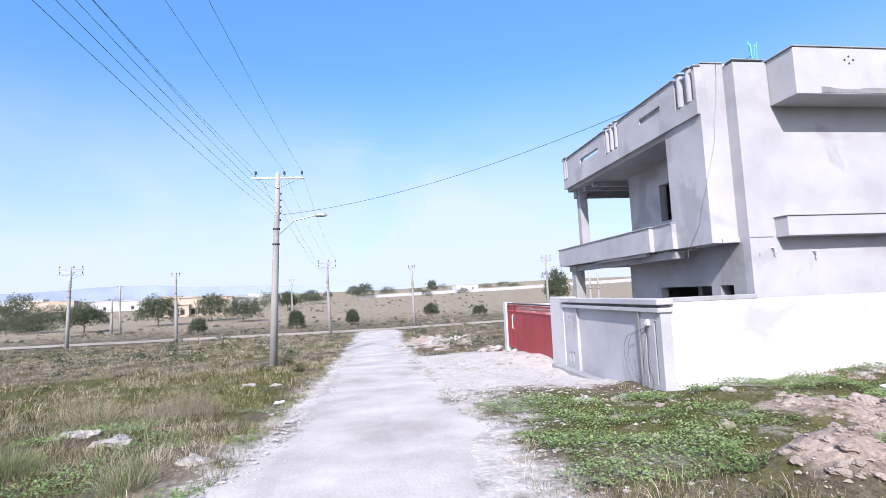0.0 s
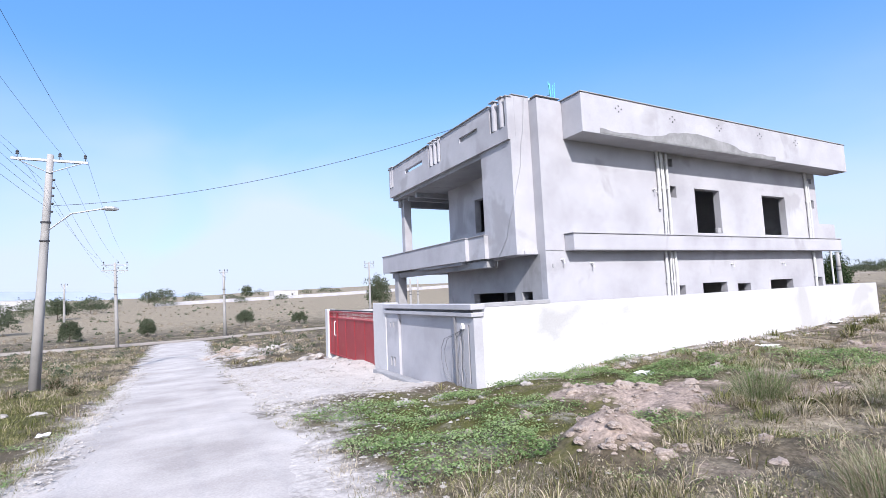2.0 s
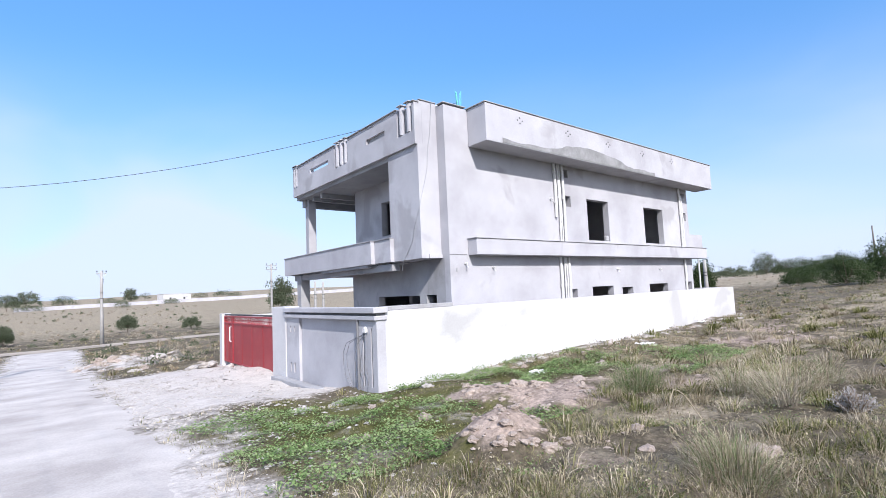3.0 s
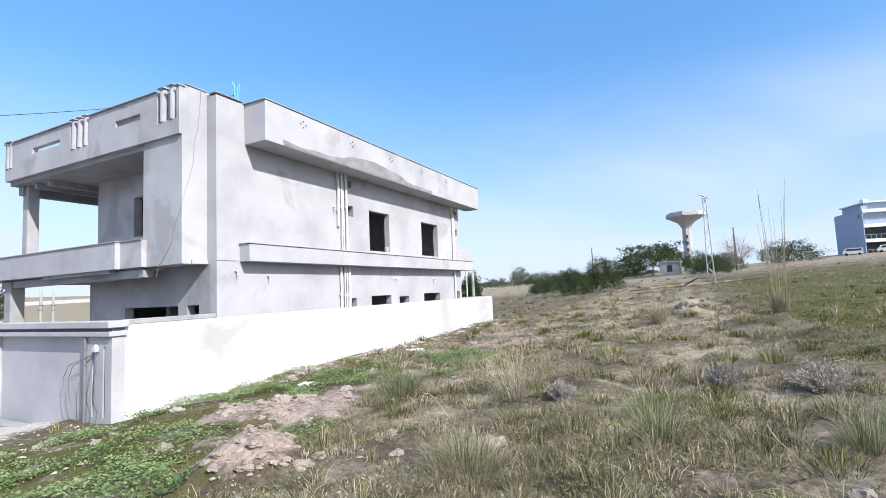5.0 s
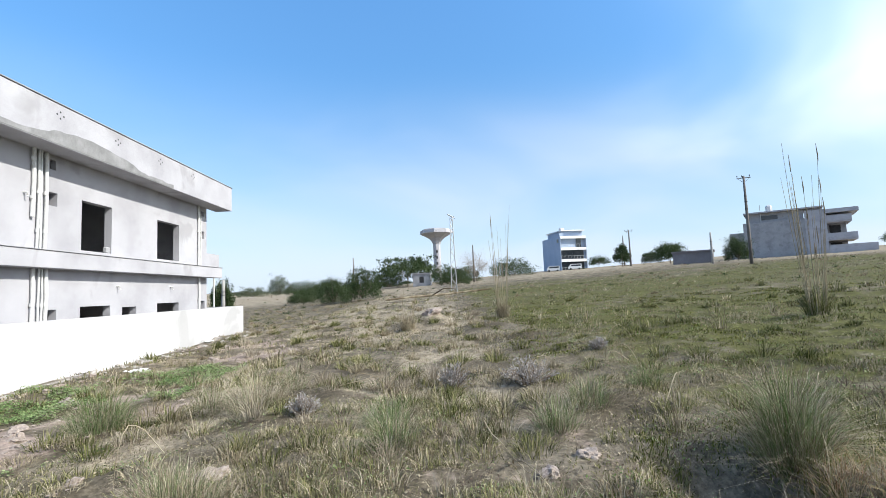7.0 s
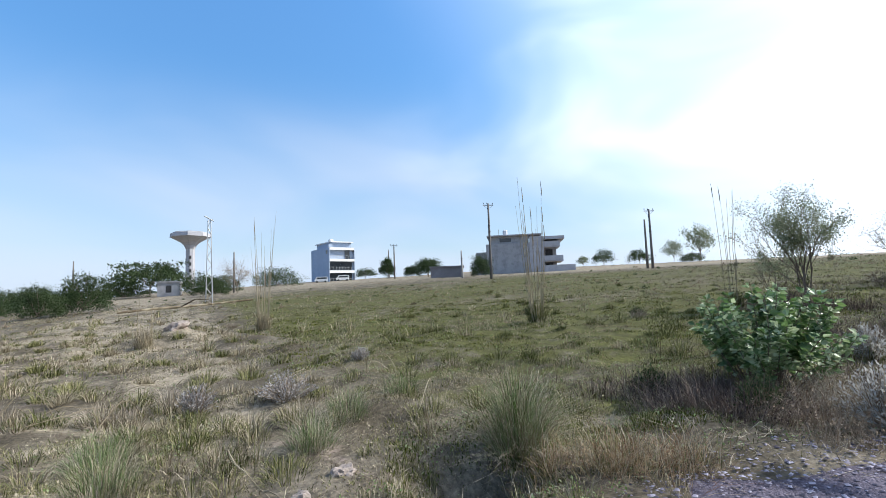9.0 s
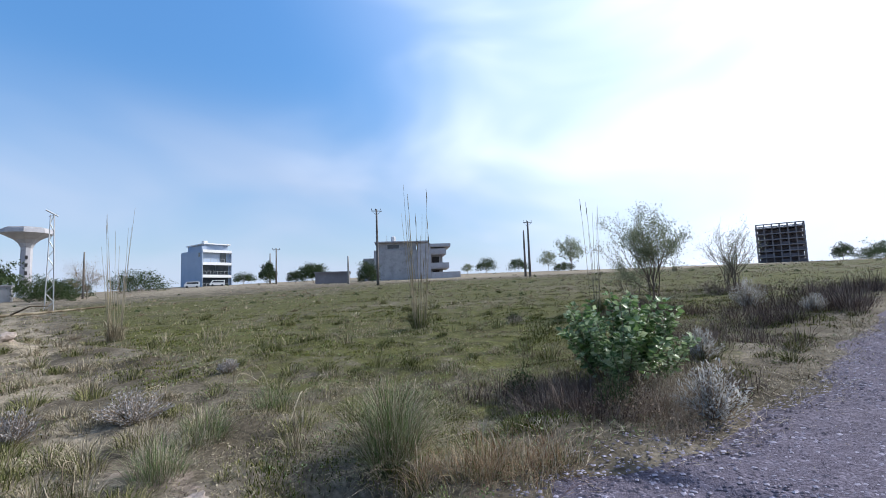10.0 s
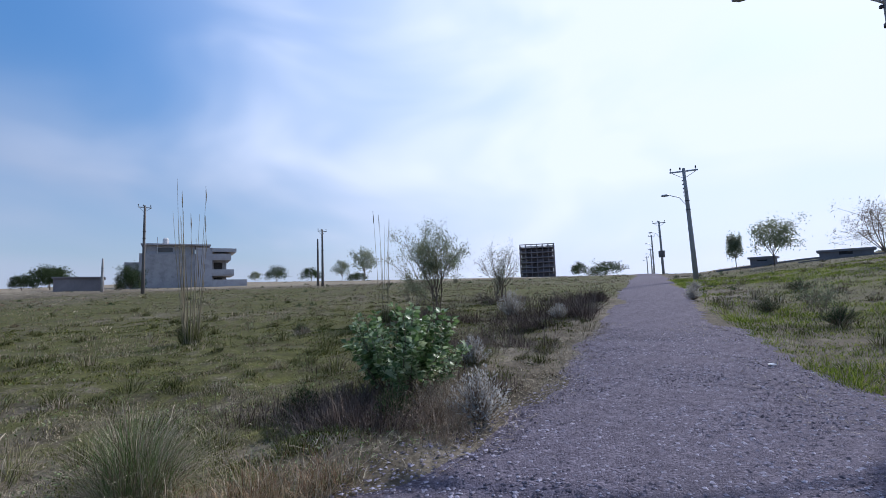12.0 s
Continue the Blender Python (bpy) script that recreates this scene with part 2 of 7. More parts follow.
def ground_material():
    m = material("earth", [(0.066, 0.054, 0.037), (0.115, 0.096, 0.068), (0.20, 0.17, 0.128)], 0.97, 0.6, 14, 0.6, 0.03, space="World", spec=0.1)
    nt = m.node_tree
    N, L = nt.nodes.new, nt.links.new
    b = nt.nodes["Principled BSDF"]
    col = b.inputs["Base Color"].links[0].from_socket
    at = N("ShaderNodeAttribute")
    at.attribute_name = "cover"
    sep = N("ShaderNodeSeparateColor")
    L(at.outputs["Color"], sep.inputs[0])
    pos = N("ShaderNodeNewGeometry").outputs["Position"]
    for k, (c0, c1, sc) in enumerate((((0.043, 0.047, 0.013), (0.115, 0.110, 0.038), 2.2), ((0.37, 0.34, 0.315), (0.52, 0.48, 0.45), 1.4), ((0.21, 0.16, 0.13), (0.36, 0.29, 0.245), 2.8), ((0.175, 0.147, 0.10), (0.34, 0.287, 0.215), 0.8))):
        nz = N("ShaderNodeTexNoise")
        nz.inputs["Scale"].default_value, nz.inputs["Detail"].default_value, nz.inputs["Roughness"].default_value = sc, 7, 0.68
        L(pos, nz.inputs["Vector"])
        s = N("ShaderNodeMath")
        s.operation = "ADD"
        L(nz.outputs[0], s.inputs[0])
        L(sep.outputs[k] if k < 3 else at.outputs["Alpha"], s.inputs[1])
        r = N("ShaderNodeMapRange")
        r.interpolation_type = "SMOOTHSTEP"
        L(s.outputs[0], r.inputs["Value"])
        r.inputs["From Min"].default_value, r.inputs["From Max"].default_value = 0.86, 1.14
        cm = N("ShaderNodeMix")
        cm.data_type = "RGBA"
        L(nz.outputs[0], cm.inputs["Factor"])
        cm.inputs["A"].default_value, cm.inputs["B"].default_value = (*c0, 1), (*c1, 1)
        mx = N("ShaderNodeMix")
        mx.data_type = "RGBA"
        L(r.outputs[0], mx.inputs["Factor"])
        L(col, mx.inputs["A"])
        L(cm.outputs["Result"], mx.inputs["B"])
        col = mx.outputs["Result"]
    soft = N("ShaderNodeMath")
    soft.operation = "MULTIPLY_ADD"
    L(sep.outputs[1], soft.inputs[0])
    soft.inputs[1].default_value, soft.inputs[2].default_value = -0.95, 1.0
    for scale, lo, hi in ((3.2, 0.62, 1.32), (17.0, 0.5, 1.45)):
        nz = N("ShaderNodeTexNoise")
        nz.inputs["Scale"].default_value, nz.inputs["Detail"].default_value, nz.inputs["Roughness"].default_value = scale, 8, 0.72
        L(pos, nz.inputs["Vector"])
        r = N("ShaderNodeMapRange")
        L(nz.outputs[0], r.inputs["Value"])
        r.inputs["From Min"].default_value, r.inputs["From Max"].default_value = 0.33, 0.67
        r.inputs["To Min"].default_value, r.inputs["To Max"].default_value = lo, hi
        mx = N("ShaderNodeMix")
        mx.data_type, mx.blend_type = "RGBA", "MULTIPLY"
        L(soft.outputs[0], mx.inputs["Factor"])
        L(col, mx.inputs["A"])
        L(r.outputs[0], mx.inputs["B"])
        col = mx.outputs["Result"]
    L(col, b.inputs["Base Color"])
    return m


def road_material():
    """Pale dusty concrete to the north, worn grey asphalt with loose grit to the south."""
    m = material("road_surface", [(0.34, 0.31, 0.29), (0.43, 0.395, 0.37), (0.51, 0.475, 0.445)], 0.95, 0.7, 30, 0.4, 0.012, space="World", spec=0.1)
    nt = m.node_tree
    N, L = nt.nodes.new, nt.links.new
    b = nt.nodes["Principled BSDF"]
    col = b.inputs["Base Color"].links[0].from_socket
    pos = N("ShaderNodeNewGeometry").outputs["Position"]
    vor = N("ShaderNodeTexVoronoi")
    vor.inputs["Scale"].default_value = 48
    L(pos, vor.inputs["Vector"])
    cr = N("ShaderNodeValToRGB")
    e = cr.color_ramp.elements
    e[0].color, e[1].color = (0.04, 0.034, 0.046, 1), (0.195, 0.17, 0.21, 1)
    e[1].position = 0.9
    vor2 = N("ShaderNodeTexVoronoi")
    vor2.inputs["Scale"].default_value = 125
    L(pos, vor2.inputs["Vector"])
    patch = N("ShaderNodeTexNoise")
    patch.inputs["Scale"].default_value, patch.inputs["Detail"].default_value = 7, 5
    L(pos, patch.inputs["Vector"])
    pick = N("ShaderNodeMapRange")
    L(patch.outputs[0], pick.inputs["Value"])
    pick.inputs["From Min"].default_value, pick.inputs["From Max"].default_value = 0.42, 0.62
    stones_mix = N("ShaderNodeMix")
    stones_mix.data_type = "RGBA"
    L(pick.outputs[0], stones_mix.inputs["Factor"])
    L(vor2.outputs["Color"], stones_mix.inputs["A"])
    L(vor.outputs["Color"], stones_mix.inputs["B"])
    relief = N("ShaderNodeMix")
    L(pick.outputs[0], relief.inputs["Factor"])
    L(vor2.outputs["Distance"], relief.inputs["A"])
    L(vor.outputs["Distance"], relief.inputs["B"])
    L(stones_mix.outputs["Result"], cr.inputs[0])
    nz = N("ShaderNodeTexNoise")
    nz.inputs["Scale"].default_value, nz.inputs["Detail"].default_value = 0.9, 6
    L(pos, nz.inputs["Vector"])
    dusty = N("ShaderNodeMapRange")
    L(nz.outputs[0], dusty.inputs["Value"])
    dusty.inputs["From Min"].default_value, dusty.inputs["From Max"].default_value = 0.4, 0.75
    dusty.inputs["To Max"].default_value = 0.35
    dm = N("ShaderNodeMix")
    dm.data_type = "RGBA"
    L(dusty.outputs[0], dm.inputs["Factor"])
    L(cr.outputs[0], dm.inputs["A"])
    dm.inputs["B"].default_value = (0.085, 0.076, 0.09, 1)
    sep = N("ShaderNodeSeparateXYZ")
    L(pos, sep.inputs[0])
    wob = N("ShaderNodeMath")
    wob.operation = "MULTIPLY_ADD"
    L(nz.outputs[0], wob.inputs[0])
    wob.inputs[1].default_value = 3
    L(sep.outputs[1], wob.inputs[2])
    r = N("ShaderNodeMapRange")
    r.interpolation_type = "SMOOTHSTEP"
    L(wob.outputs[0], r.inputs["Value"])
    r.inputs["From Min"].default_value, r.inputs["From Max"].default_value = 0.0, 3.6
    mx = N("ShaderNodeMix")
    mx.data_type = "RGBA"
    L(r.outputs[0], mx.inputs["Factor"])
    L(dm.outputs["Result"], mx.inputs["A"])
    L(col, mx.inputs["B"])
    L(mx.outputs["Result"], b.inputs["Base Color"])
    bp = b.inputs["Normal"].links[0].from_node
    bp.inputs["Strength"].default_value = 0.5
    b2 = N("ShaderNodeBump")
    b2.inputs["Strength"].default_value, b2.inputs["Distance"].default_value = 0.8, 0.012
    b2.invert = True
    fade = N("ShaderNodeMath")
    fade.operation = "MULTIPLY_ADD"
    L(r.outputs[0], fade.inputs[0])
    fade.inputs[1].default_value, fade.inputs[2].default_value = -0.72, 0.8
    L(fade.outputs[0], b2.inputs["Strength"])
    L(relief.outputs["Result"], b2.inputs["Height"])
    L(bp.outputs[0], b2.inputs["Normal"])
    L(b2.outputs[0], b.inputs["Normal"])
    return m


# ---- building helpers ----
def link_mesh(name, verts, faces, mat, parent=None, label="", smooth_faces=False):
    me = bpy.data.meshes.new(name)
    o = parent.matrix_world.translation if parent else Vector((0, 0, 0))
    if parent and parent.parent:
        o = parent["base"]
    if len(o) and any(abs(c) > 0 for c in o):
        verts = np.asarray(verts, float) - np.array(o)
    me.from_pydata([tuple(v) for v in verts] if not isinstance(verts, list) else verts, [], faces)
    me.materials.append(mat)
    if smooth_faces:
        me.polygons.foreach_set("use_smooth", [True] * len(me.polygons))
    ob = new(name, me)
    if parent:
        ob.parent = parent
    if label:
        tagged(ob, label)
    return ob


def part(name, bm, mat, parent=None, label="", smooth_faces=False):
    """Link a bmesh, in world coordinates, as one mesh under its thing."""
    me = bpy.data.meshes.new(name)
    if parent:
        bmesh.ops.translate(bm, verts=bm.verts, vec=-Vector(parent["base"]))
    bm.normal_update()
    bm.to_mesh(me)
    bm.free()
    me.materials.append(mat)
    if smooth_faces:
        me.polygons.foreach_set("use_smooth", [True] * len(me.polygons))
    ob = new(name, me)
    if parent:
        ob["base"] = parent["base"]
        ob.parent = parent
    if label:
        tagged(ob, label)
    return ob


def thing(name, at, label, category, group="", kind=""):
    ob = new(name)
    ob.location = at
    ob["base"] = tuple(at)
    ob.empty_display_size = 0.2
    return tagged(ob, label, category, group, kind)


def add_box(bm, x0, x1, y0, y1, z0, z1, bevel=0.0):
    m = Matrix.LocRotScale(((x0 + x1) / 2, (y0 + y1) / 2, (z0 + z1) / 2), None, (abs(x1 - x0), abs(y1 - y0), abs(z1 - z0)))
    r = bmesh.ops.create_cube(bm, size=1, matrix=m)
    if bevel:
        es = list({e for v in r["verts"] for e in v.link_edges})
        bmesh.ops.bevel(bm, geom=es, offset=bevel, segments=1, affect="EDGES")
    return r["verts"]


def box(x0, x1, y0, y1, z0, z1, bevel=0.0):
    bm = bmesh.new()
    add_box(bm, x0, x1, y0, y1, z0, z1, bevel)
    return bm


def tube(points, radii, sides=8, bm=None, caps=True):
    """A tapered tube through points."""
    bm = bm or bmesh.new()
    pts = [Vector(p) for p in points]
    if isinstance(radii, (int, float)):
        radii = [radii] * len(pts)
    rings = []
    for i, p in enumerate(pts):
        d = (pts[min(i + 1, len(pts) - 1)] - pts[max(i - 1, 0)]).normalized()
        u = d.cross(Vector((0.13, 0.97, 0.2)) if abs(d.z) > 0.8 else Vector((0, 0, 1))).normalized()
        v = d.cross(u)
        rings.append([bm.verts.new(p + radii[i] * (math.cos(a) * u + math.sin(a) * v)) for a in (2 * math.pi * k / sides for k in range(sides))])
    for a, b in zip(rings, rings[1:]):
        for k in range(sides):
            bm.faces.new((a[k], a[(k + 1) % sides], b[(k + 1) % sides], b[k]))
    if caps:
        bm.faces.new(rings[0][::-1])
        bm.faces.new(rings[-1])
    return bm


def wall(axis, at, depth, a0, a1, z0, z1, holes=(), top=None):
    """A wall from at to at + depth on axis ('x' or 'y'), a0 to a1 along, with openings (a0, a1, z0, z1) right through."""
    A = sorted({a0, a1, *[h[0] for h in holes], *[h[1] for h in holes]})
    Z = sorted({z0, z1, *[h[2] for h in holes], *[h[3] for h in holes]})
    solid = {}
    for i in range(len(A) - 1):
        for j in range(len(Z) - 1):
            ca, cz = (A[i] + A[i + 1]) / 2, (Z[j] + Z[j + 1]) / 2
            solid[i, j] = not any(h[0] < ca < h[1] and h[2] < cz < h[3] for h in holes)
    bm, cache = bmesh.new(), {}

    def v(i, j, k):
        if (i, j, k) not in cache:
            d = at + depth * k
            cache[i, j, k] = bm.verts.new((d, A[i], Z[j]) if axis == "x" else (A[i], d, Z[j]))
        return cache[i, j, k]

    for (i, j), s in solid.items():
        if not s:
            continue
        for k in (0, 1):
            bm.faces.new((v(i, j, k), v(i + 1, j, k), v(i + 1, j + 1, k), v(i, j + 1, k)))
        for (di, dj), (p, q) in {(-1, 0): ((i, j), (i, j + 1)), (1, 0): ((i + 1, j), (i + 1, j + 1)), (0, -1): ((i, j), (i + 1, j)), (0, 1): ((i, j + 1), (i + 1, j + 1))}.items():
            if not solid.get((i + di, j + dj), False):
                bm.faces.new((v(*p, 0), v(*q, 0), v(*q, 1), v(*p, 1)))
    bmesh.ops.recalc_face_normals(bm, faces=bm.faces)
    return bm


# ---- ground and road ----
def smooth(a, b, x):
    t = np.clip((np.asarray(x, float) - a) / (b - a), 0, 1)
    return t * t * (3 - 2 * t)


def land(x, y):
    """The lie of the land: it falls to the north and rises to the south and east."""
    x, y = np.asarray(x, float), np.asarray(y, float)
    z = np.interp(y, [-1500, -400, -200, -110, -75, -40, 24, 58, 110, 250, 600, 1500, 4000],
                  [10, 9, 7.2, 4.9, 3.7, 2.2, -1.32, -2.35, -2.3, 0.2, 8, 20, 45])
    z = z + np.interp(x, [0, 120, 400, 1500], [0, 2.4, 3, 8]) + 3 * smooth(40, 250, x)
    z = z + smooth(0, -30, y) * np.interp(-x, [3, 12, 30, 200], [0, 0.95, 2.2, 4.6])
    # sand ramp up to the gate, and the yard behind it
    z = z + 0.32 * smooth(2.2, 5.0, x) * smooth(15.0, 17.5, y) * smooth(24.5, 21.5, y) * smooth(16, 9, x)
    z = z - 0.17 * smooth(2.6, 4.6, x) * smooth(8.0, 10.4, y) * smooth(9, 7, x) * smooth(27, 23.5, y)
    return z


def rough(x, y, size, seed=0.0):
    """Smooth value noise in 0 to 1, over arrays."""
    x, y = np.asarray(x, float) / size + seed * 17.3, np.asarray(y, float) / size - seed * 9.1
    xi, yi = np.floor(x), np.floor(y)
    fx, fy = x - xi, y - yi
    fx, fy = fx * fx * (3 - 2 * fx), fy * fy * (3 - 2 * fy)

    def h(a, b):
        return np.modf(np.abs(np.sin(a * 127.1 + b * 311.7 + seed * 3.7) * 43758.5453))[0]

    return (h(xi, yi) * (1 - fx) + h(xi + 1, yi) * fx) * (1 - fy) + (h(xi, yi + 1) * (1 - fx) + h(xi + 1, yi + 1) * fx) * fy


ROAD_Y = [-160, -27, -20, -9.3, -6.6, -4.5, -3.2, -1, 1.5, 4.5, 12, 24, 40, 57]
ROAD_W = [8.5, 0.3, 0.0, -0.7, -1.2, -1.6, -1.8, -2.0, -2.2, -2.2, -2.0, -2.1, -2.2, -2.6]
ROAD_E = [11.8, 3.4, 2.9, 2.15, 2.05, 2.45, 2.8, 2.6, 1.4, 1.0, 1.1, 1.0, 1.1, 1.7]


def on_road(x, y, margin=0.0):
    w, e = np.interp(y, ROAD_Y, ROAD_W), np.interp(y, ROAD_Y, ROAD_E)
    north = (np.abs(y - 59.5) < 2.3 + margin)
    return ((x > w - margin) & (x < e + margin) & (y > -160) & (y < 58)) | north


MOUNDS = [(3.85, -2.12, 0.5, -0.6), (3.75, 4.35, 0.62, 0.32), (6.3, 5.5, 1.0, 0.14), (5.8, 6.4, 0.8, 0.12), (-2.9, 7.3, 0.7, 0.12), (-4.6, 8.4, 0.9, 0.16), (19.0, 0.3, 1.6, 0.3),
          (4.3, -6.4, 1.1, 0.15), (2.5, 32.0, 2.0, 0.35), (4.6, 31.0, 1.6, 0.4), (4.2, 20.6, 0.7, 0.15), (3.1, -4.2, 0.8, 0.12)]


def height(x, y):
    x, y = np.asarray(x, float), np.asarray(y, float)
    z = land(x, y)
    off = np.where(on_road(x, y, 0.5), 0.0, 1.0)
    near = smooth(90, 25, np.hypot(x, y))
    z = z + off * near * (0.10 * (rough(x, y, 2.6) - 0.5) + 0.06 * (rough(x, y, 0.8, 1) - 0.5) + 0.05 * (rough(x, y, 0.37, 8) - 0.5) + smooth(1.5, 3.5, x) * (0.11 * (rough(x, y, 0.7, 101) - 0.5) + 0.10 * (rough(x, y, 0.4, 102) - 0.5)))
    z = z + off * (1 - near) * 0.9 * (rough(x, y, 35, 2) - 0.5) * smooth(40, 140, np.hypot(x, y))
    for mx, my, r, h in MOUNDS:
        d = np.hypot(x - mx, y - my) / r
        z = z + h * smooth(1.3, 0.1, d) * (0.65 + 0.7 * rough(x, y, 0.35, 3))
    return z


def spot(x, y, r, px, py):
    return smooth(r * 1.25, r * 0.4, np.hypot(x - px, y - py))


def greenness(x, y):
    """How green the cover is, 0 to 1."""
    g = 0.30 + 0.5 * (rough(x, y, 5.5, 4) - 0.35)
    g = g + 0.40 * smooth(5, 9, y) * smooth(2.0, 3.0, x) * smooth(12, 8, x) * smooth(13, 9, y)
    g = g + 0.6 * smooth(-1.4, -3.4, y) * smooth(2.7, 4.2, x) * smooth(110, 40, np.hypot(x, y))
    g = g + 0.35 * smooth(-2, -3.5, x) * smooth(16, 10, np.abs(y - 3))
    g = g + 0.5 * smooth(-1.0, -3.0, x) * smooth(-5, -9, y)
    g = g + 0.4 * smooth(-2, -3.5, x) * smooth(7, 12, y) * smooth(60, 45, y) * smooth(0.3, 0.6, rough(x, y, 7, 44))
    g = g + 0.3 * smooth(-2.5, -4.0, x) * smooth(12, 15, y) * smooth(26, 20, y)
    g = g - 0.25 * smooth(1.5, 4, x) * smooth(-3.5, -1.5, y) * smooth(5, 2, y) * rough(x, y, 2.0, 6)
    g = g + 0.3 * smooth(3, 5, y) * smooth(1, 2, x) * smooth(6, 4, x) * smooth(10, 8, y)
    return np.clip(g, 0, 1)


def bareness(x, y):
    """Bare reddish soil, 0 to 1."""
    b = 0.35 * smooth(0.6, 0.8, rough(x, y, 2.2, 7)) * (1 - smooth(-1, -4, y))
    b = np.maximum(b, 0.55 * smooth(0.56, 0.76, rough(x, y, 0.85, 17)) * smooth(1.5, 3, x) * smooth(-5, -2.5, y))
    edge = x - np.interp(y, ROAD_Y, ROAD_E)
    b = np.maximum(b, 0.1 * smooth(1.5, 0.4, edge) * smooth(-1.2, -0.3, edge) * smooth(-3, -5, y))
    west = np.interp(y, ROAD_Y, ROAD_W) - x
    b = np.maximum(b, 0.25 * smooth(0.9, 0.2, west) * smooth(-1.2, -0.3, west) * smooth(-3, -5, y))
    for px, py, r in ((3.75, 4.35, 0.66), (6.2, 5.4, 1.2), (5.6, 6.6, 0.9), (8.0, 4.2, 0.8), (7.5, 6.0, 0.7), (9.6, 5.5, 0.9), (14, 5, 1.6), (17, 6.4, 1.5)):
        b = np.maximum(b, spot(x, y, r, px, py))
    return b


def dustiness(x, y):
    """White chalky dust and rubble beside the road and below the walls, 0 to 1."""
    w, e = np.interp(y, ROAD_Y, ROAD_W), np.interp(y, ROAD_Y, ROAD_E)
    d = 0.8 * smooth(-1.6, 0.1, -(np.maximum(w - x, x - e))) * smooth(1, 4, y) * smooth(59, 57, y)
    d = np.maximum(d, smooth(0.4, 1.6, x) * smooth(6.4, 5.0, x) * smooth(9.5, 12.5, y) * smooth(26, 22, y))
    d = np.maximum(d, 0.6 * smooth(5.6, 8, y) * smooth(0.8, 1.4, x) * smooth(3.4, 2.0, x) * smooth(30, 22, y))
    d = np.maximum(d, 0.62 * smooth(7.6, 9.3, y) * smooth(3, 6, x) * smooth(27, 24, x) * smooth(10, 9.7, y))
    d = np.maximum(d, 0.7 * spot(x, y, 4, 3, 31))
    d = np.maximum(d, 0.5 * smooth(1.0, 2.0, x) * smooth(6.5, 4.5, x) * smooth(3.5, 5, y) * smooth(10, 9, y))
    d = np.maximum(d, smooth(9, 10.5, y) * smooth(5.0, 5.6, x) * smooth(26, 24, x) * smooth(24, 22, y))
    return d


def shaded_turf(x, y):
    """The shorter turf of the southern field, 0 to 1."""
    return smooth(-0.8, -2.4, y) * smooth(1.0, 2.5, x)


def weedy(x, y):
    """The bed of low green weeds between the road and the boundary wall, 0 to 1."""
    return smooth(1.0, 2.0, x) * smooth(10, 7.5, x) * smooth(4.4, 5.4, y) * smooth(10.5, 9.5, y)


def graded(limit, count, power):
    u = np.linspace(-1, 1, count)
    return np.sign(u) * (np.abs(u) ** power) * limit + u * 20


def ground():
    xs, ys = graded(3500, 330, 5.0), graded(3500, 330, 5.0) + 2
    X, Y = np.meshgrid(xs, ys)
    Z = height(X, Y)
    n = len(xs)
    verts = np.stack([X, Y, Z], -1).reshape(-1, 3)
    i = np.arange(n * (n - 1)).reshape(n - 1, n)[:, :-1].ravel()
    faces = np.stack([i, i + 1, i + n + 1, i + n], 1)
    me = bpy.data.meshes.new("ground")
    me.from_pydata(verts.tolist(), [], faces.tolist())
    at = me.color_attributes.new("cover", "FLOAT_COLOR", "POINT")
    x, y = verts[:, 0], verts[:, 1]
    far = smooth(50, 150, np.hypot(x, y))
    g = greenness(x, y) * (1 - far) + far * (0.22 + 0.3 * rough(x, y, 60, 9))
    c = np.stack([0.62 * g, dustiness(x, y) * 0.75, bareness(x, y) * 0.7 * (1 - far), np.maximum(0.72 * smooth(18, 130, np.hypot(x, y)), 0.58 * smooth(2.5, 8, np.hypot(x, y)) * (1 - shaded_turf(x, y)) * smooth(1.5, 3, x) * smooth(10, 7, y) * smooth(-3.0, -0.5, y) * (1 - bareness(x, y)) * (1 - dustiness(x, y)) * (1 - weedy(x, y)))], 1)
    at.data.foreach_set("color", c.astype(np.float32).ravel())
    me.polygons.foreach_set("use_smooth", [True] * len(me.polygons))
    me.materials.append(ground_material())
    tagged(new("ground", me), "rough field of earth, dust and thin grass", "ground", kind="structure")


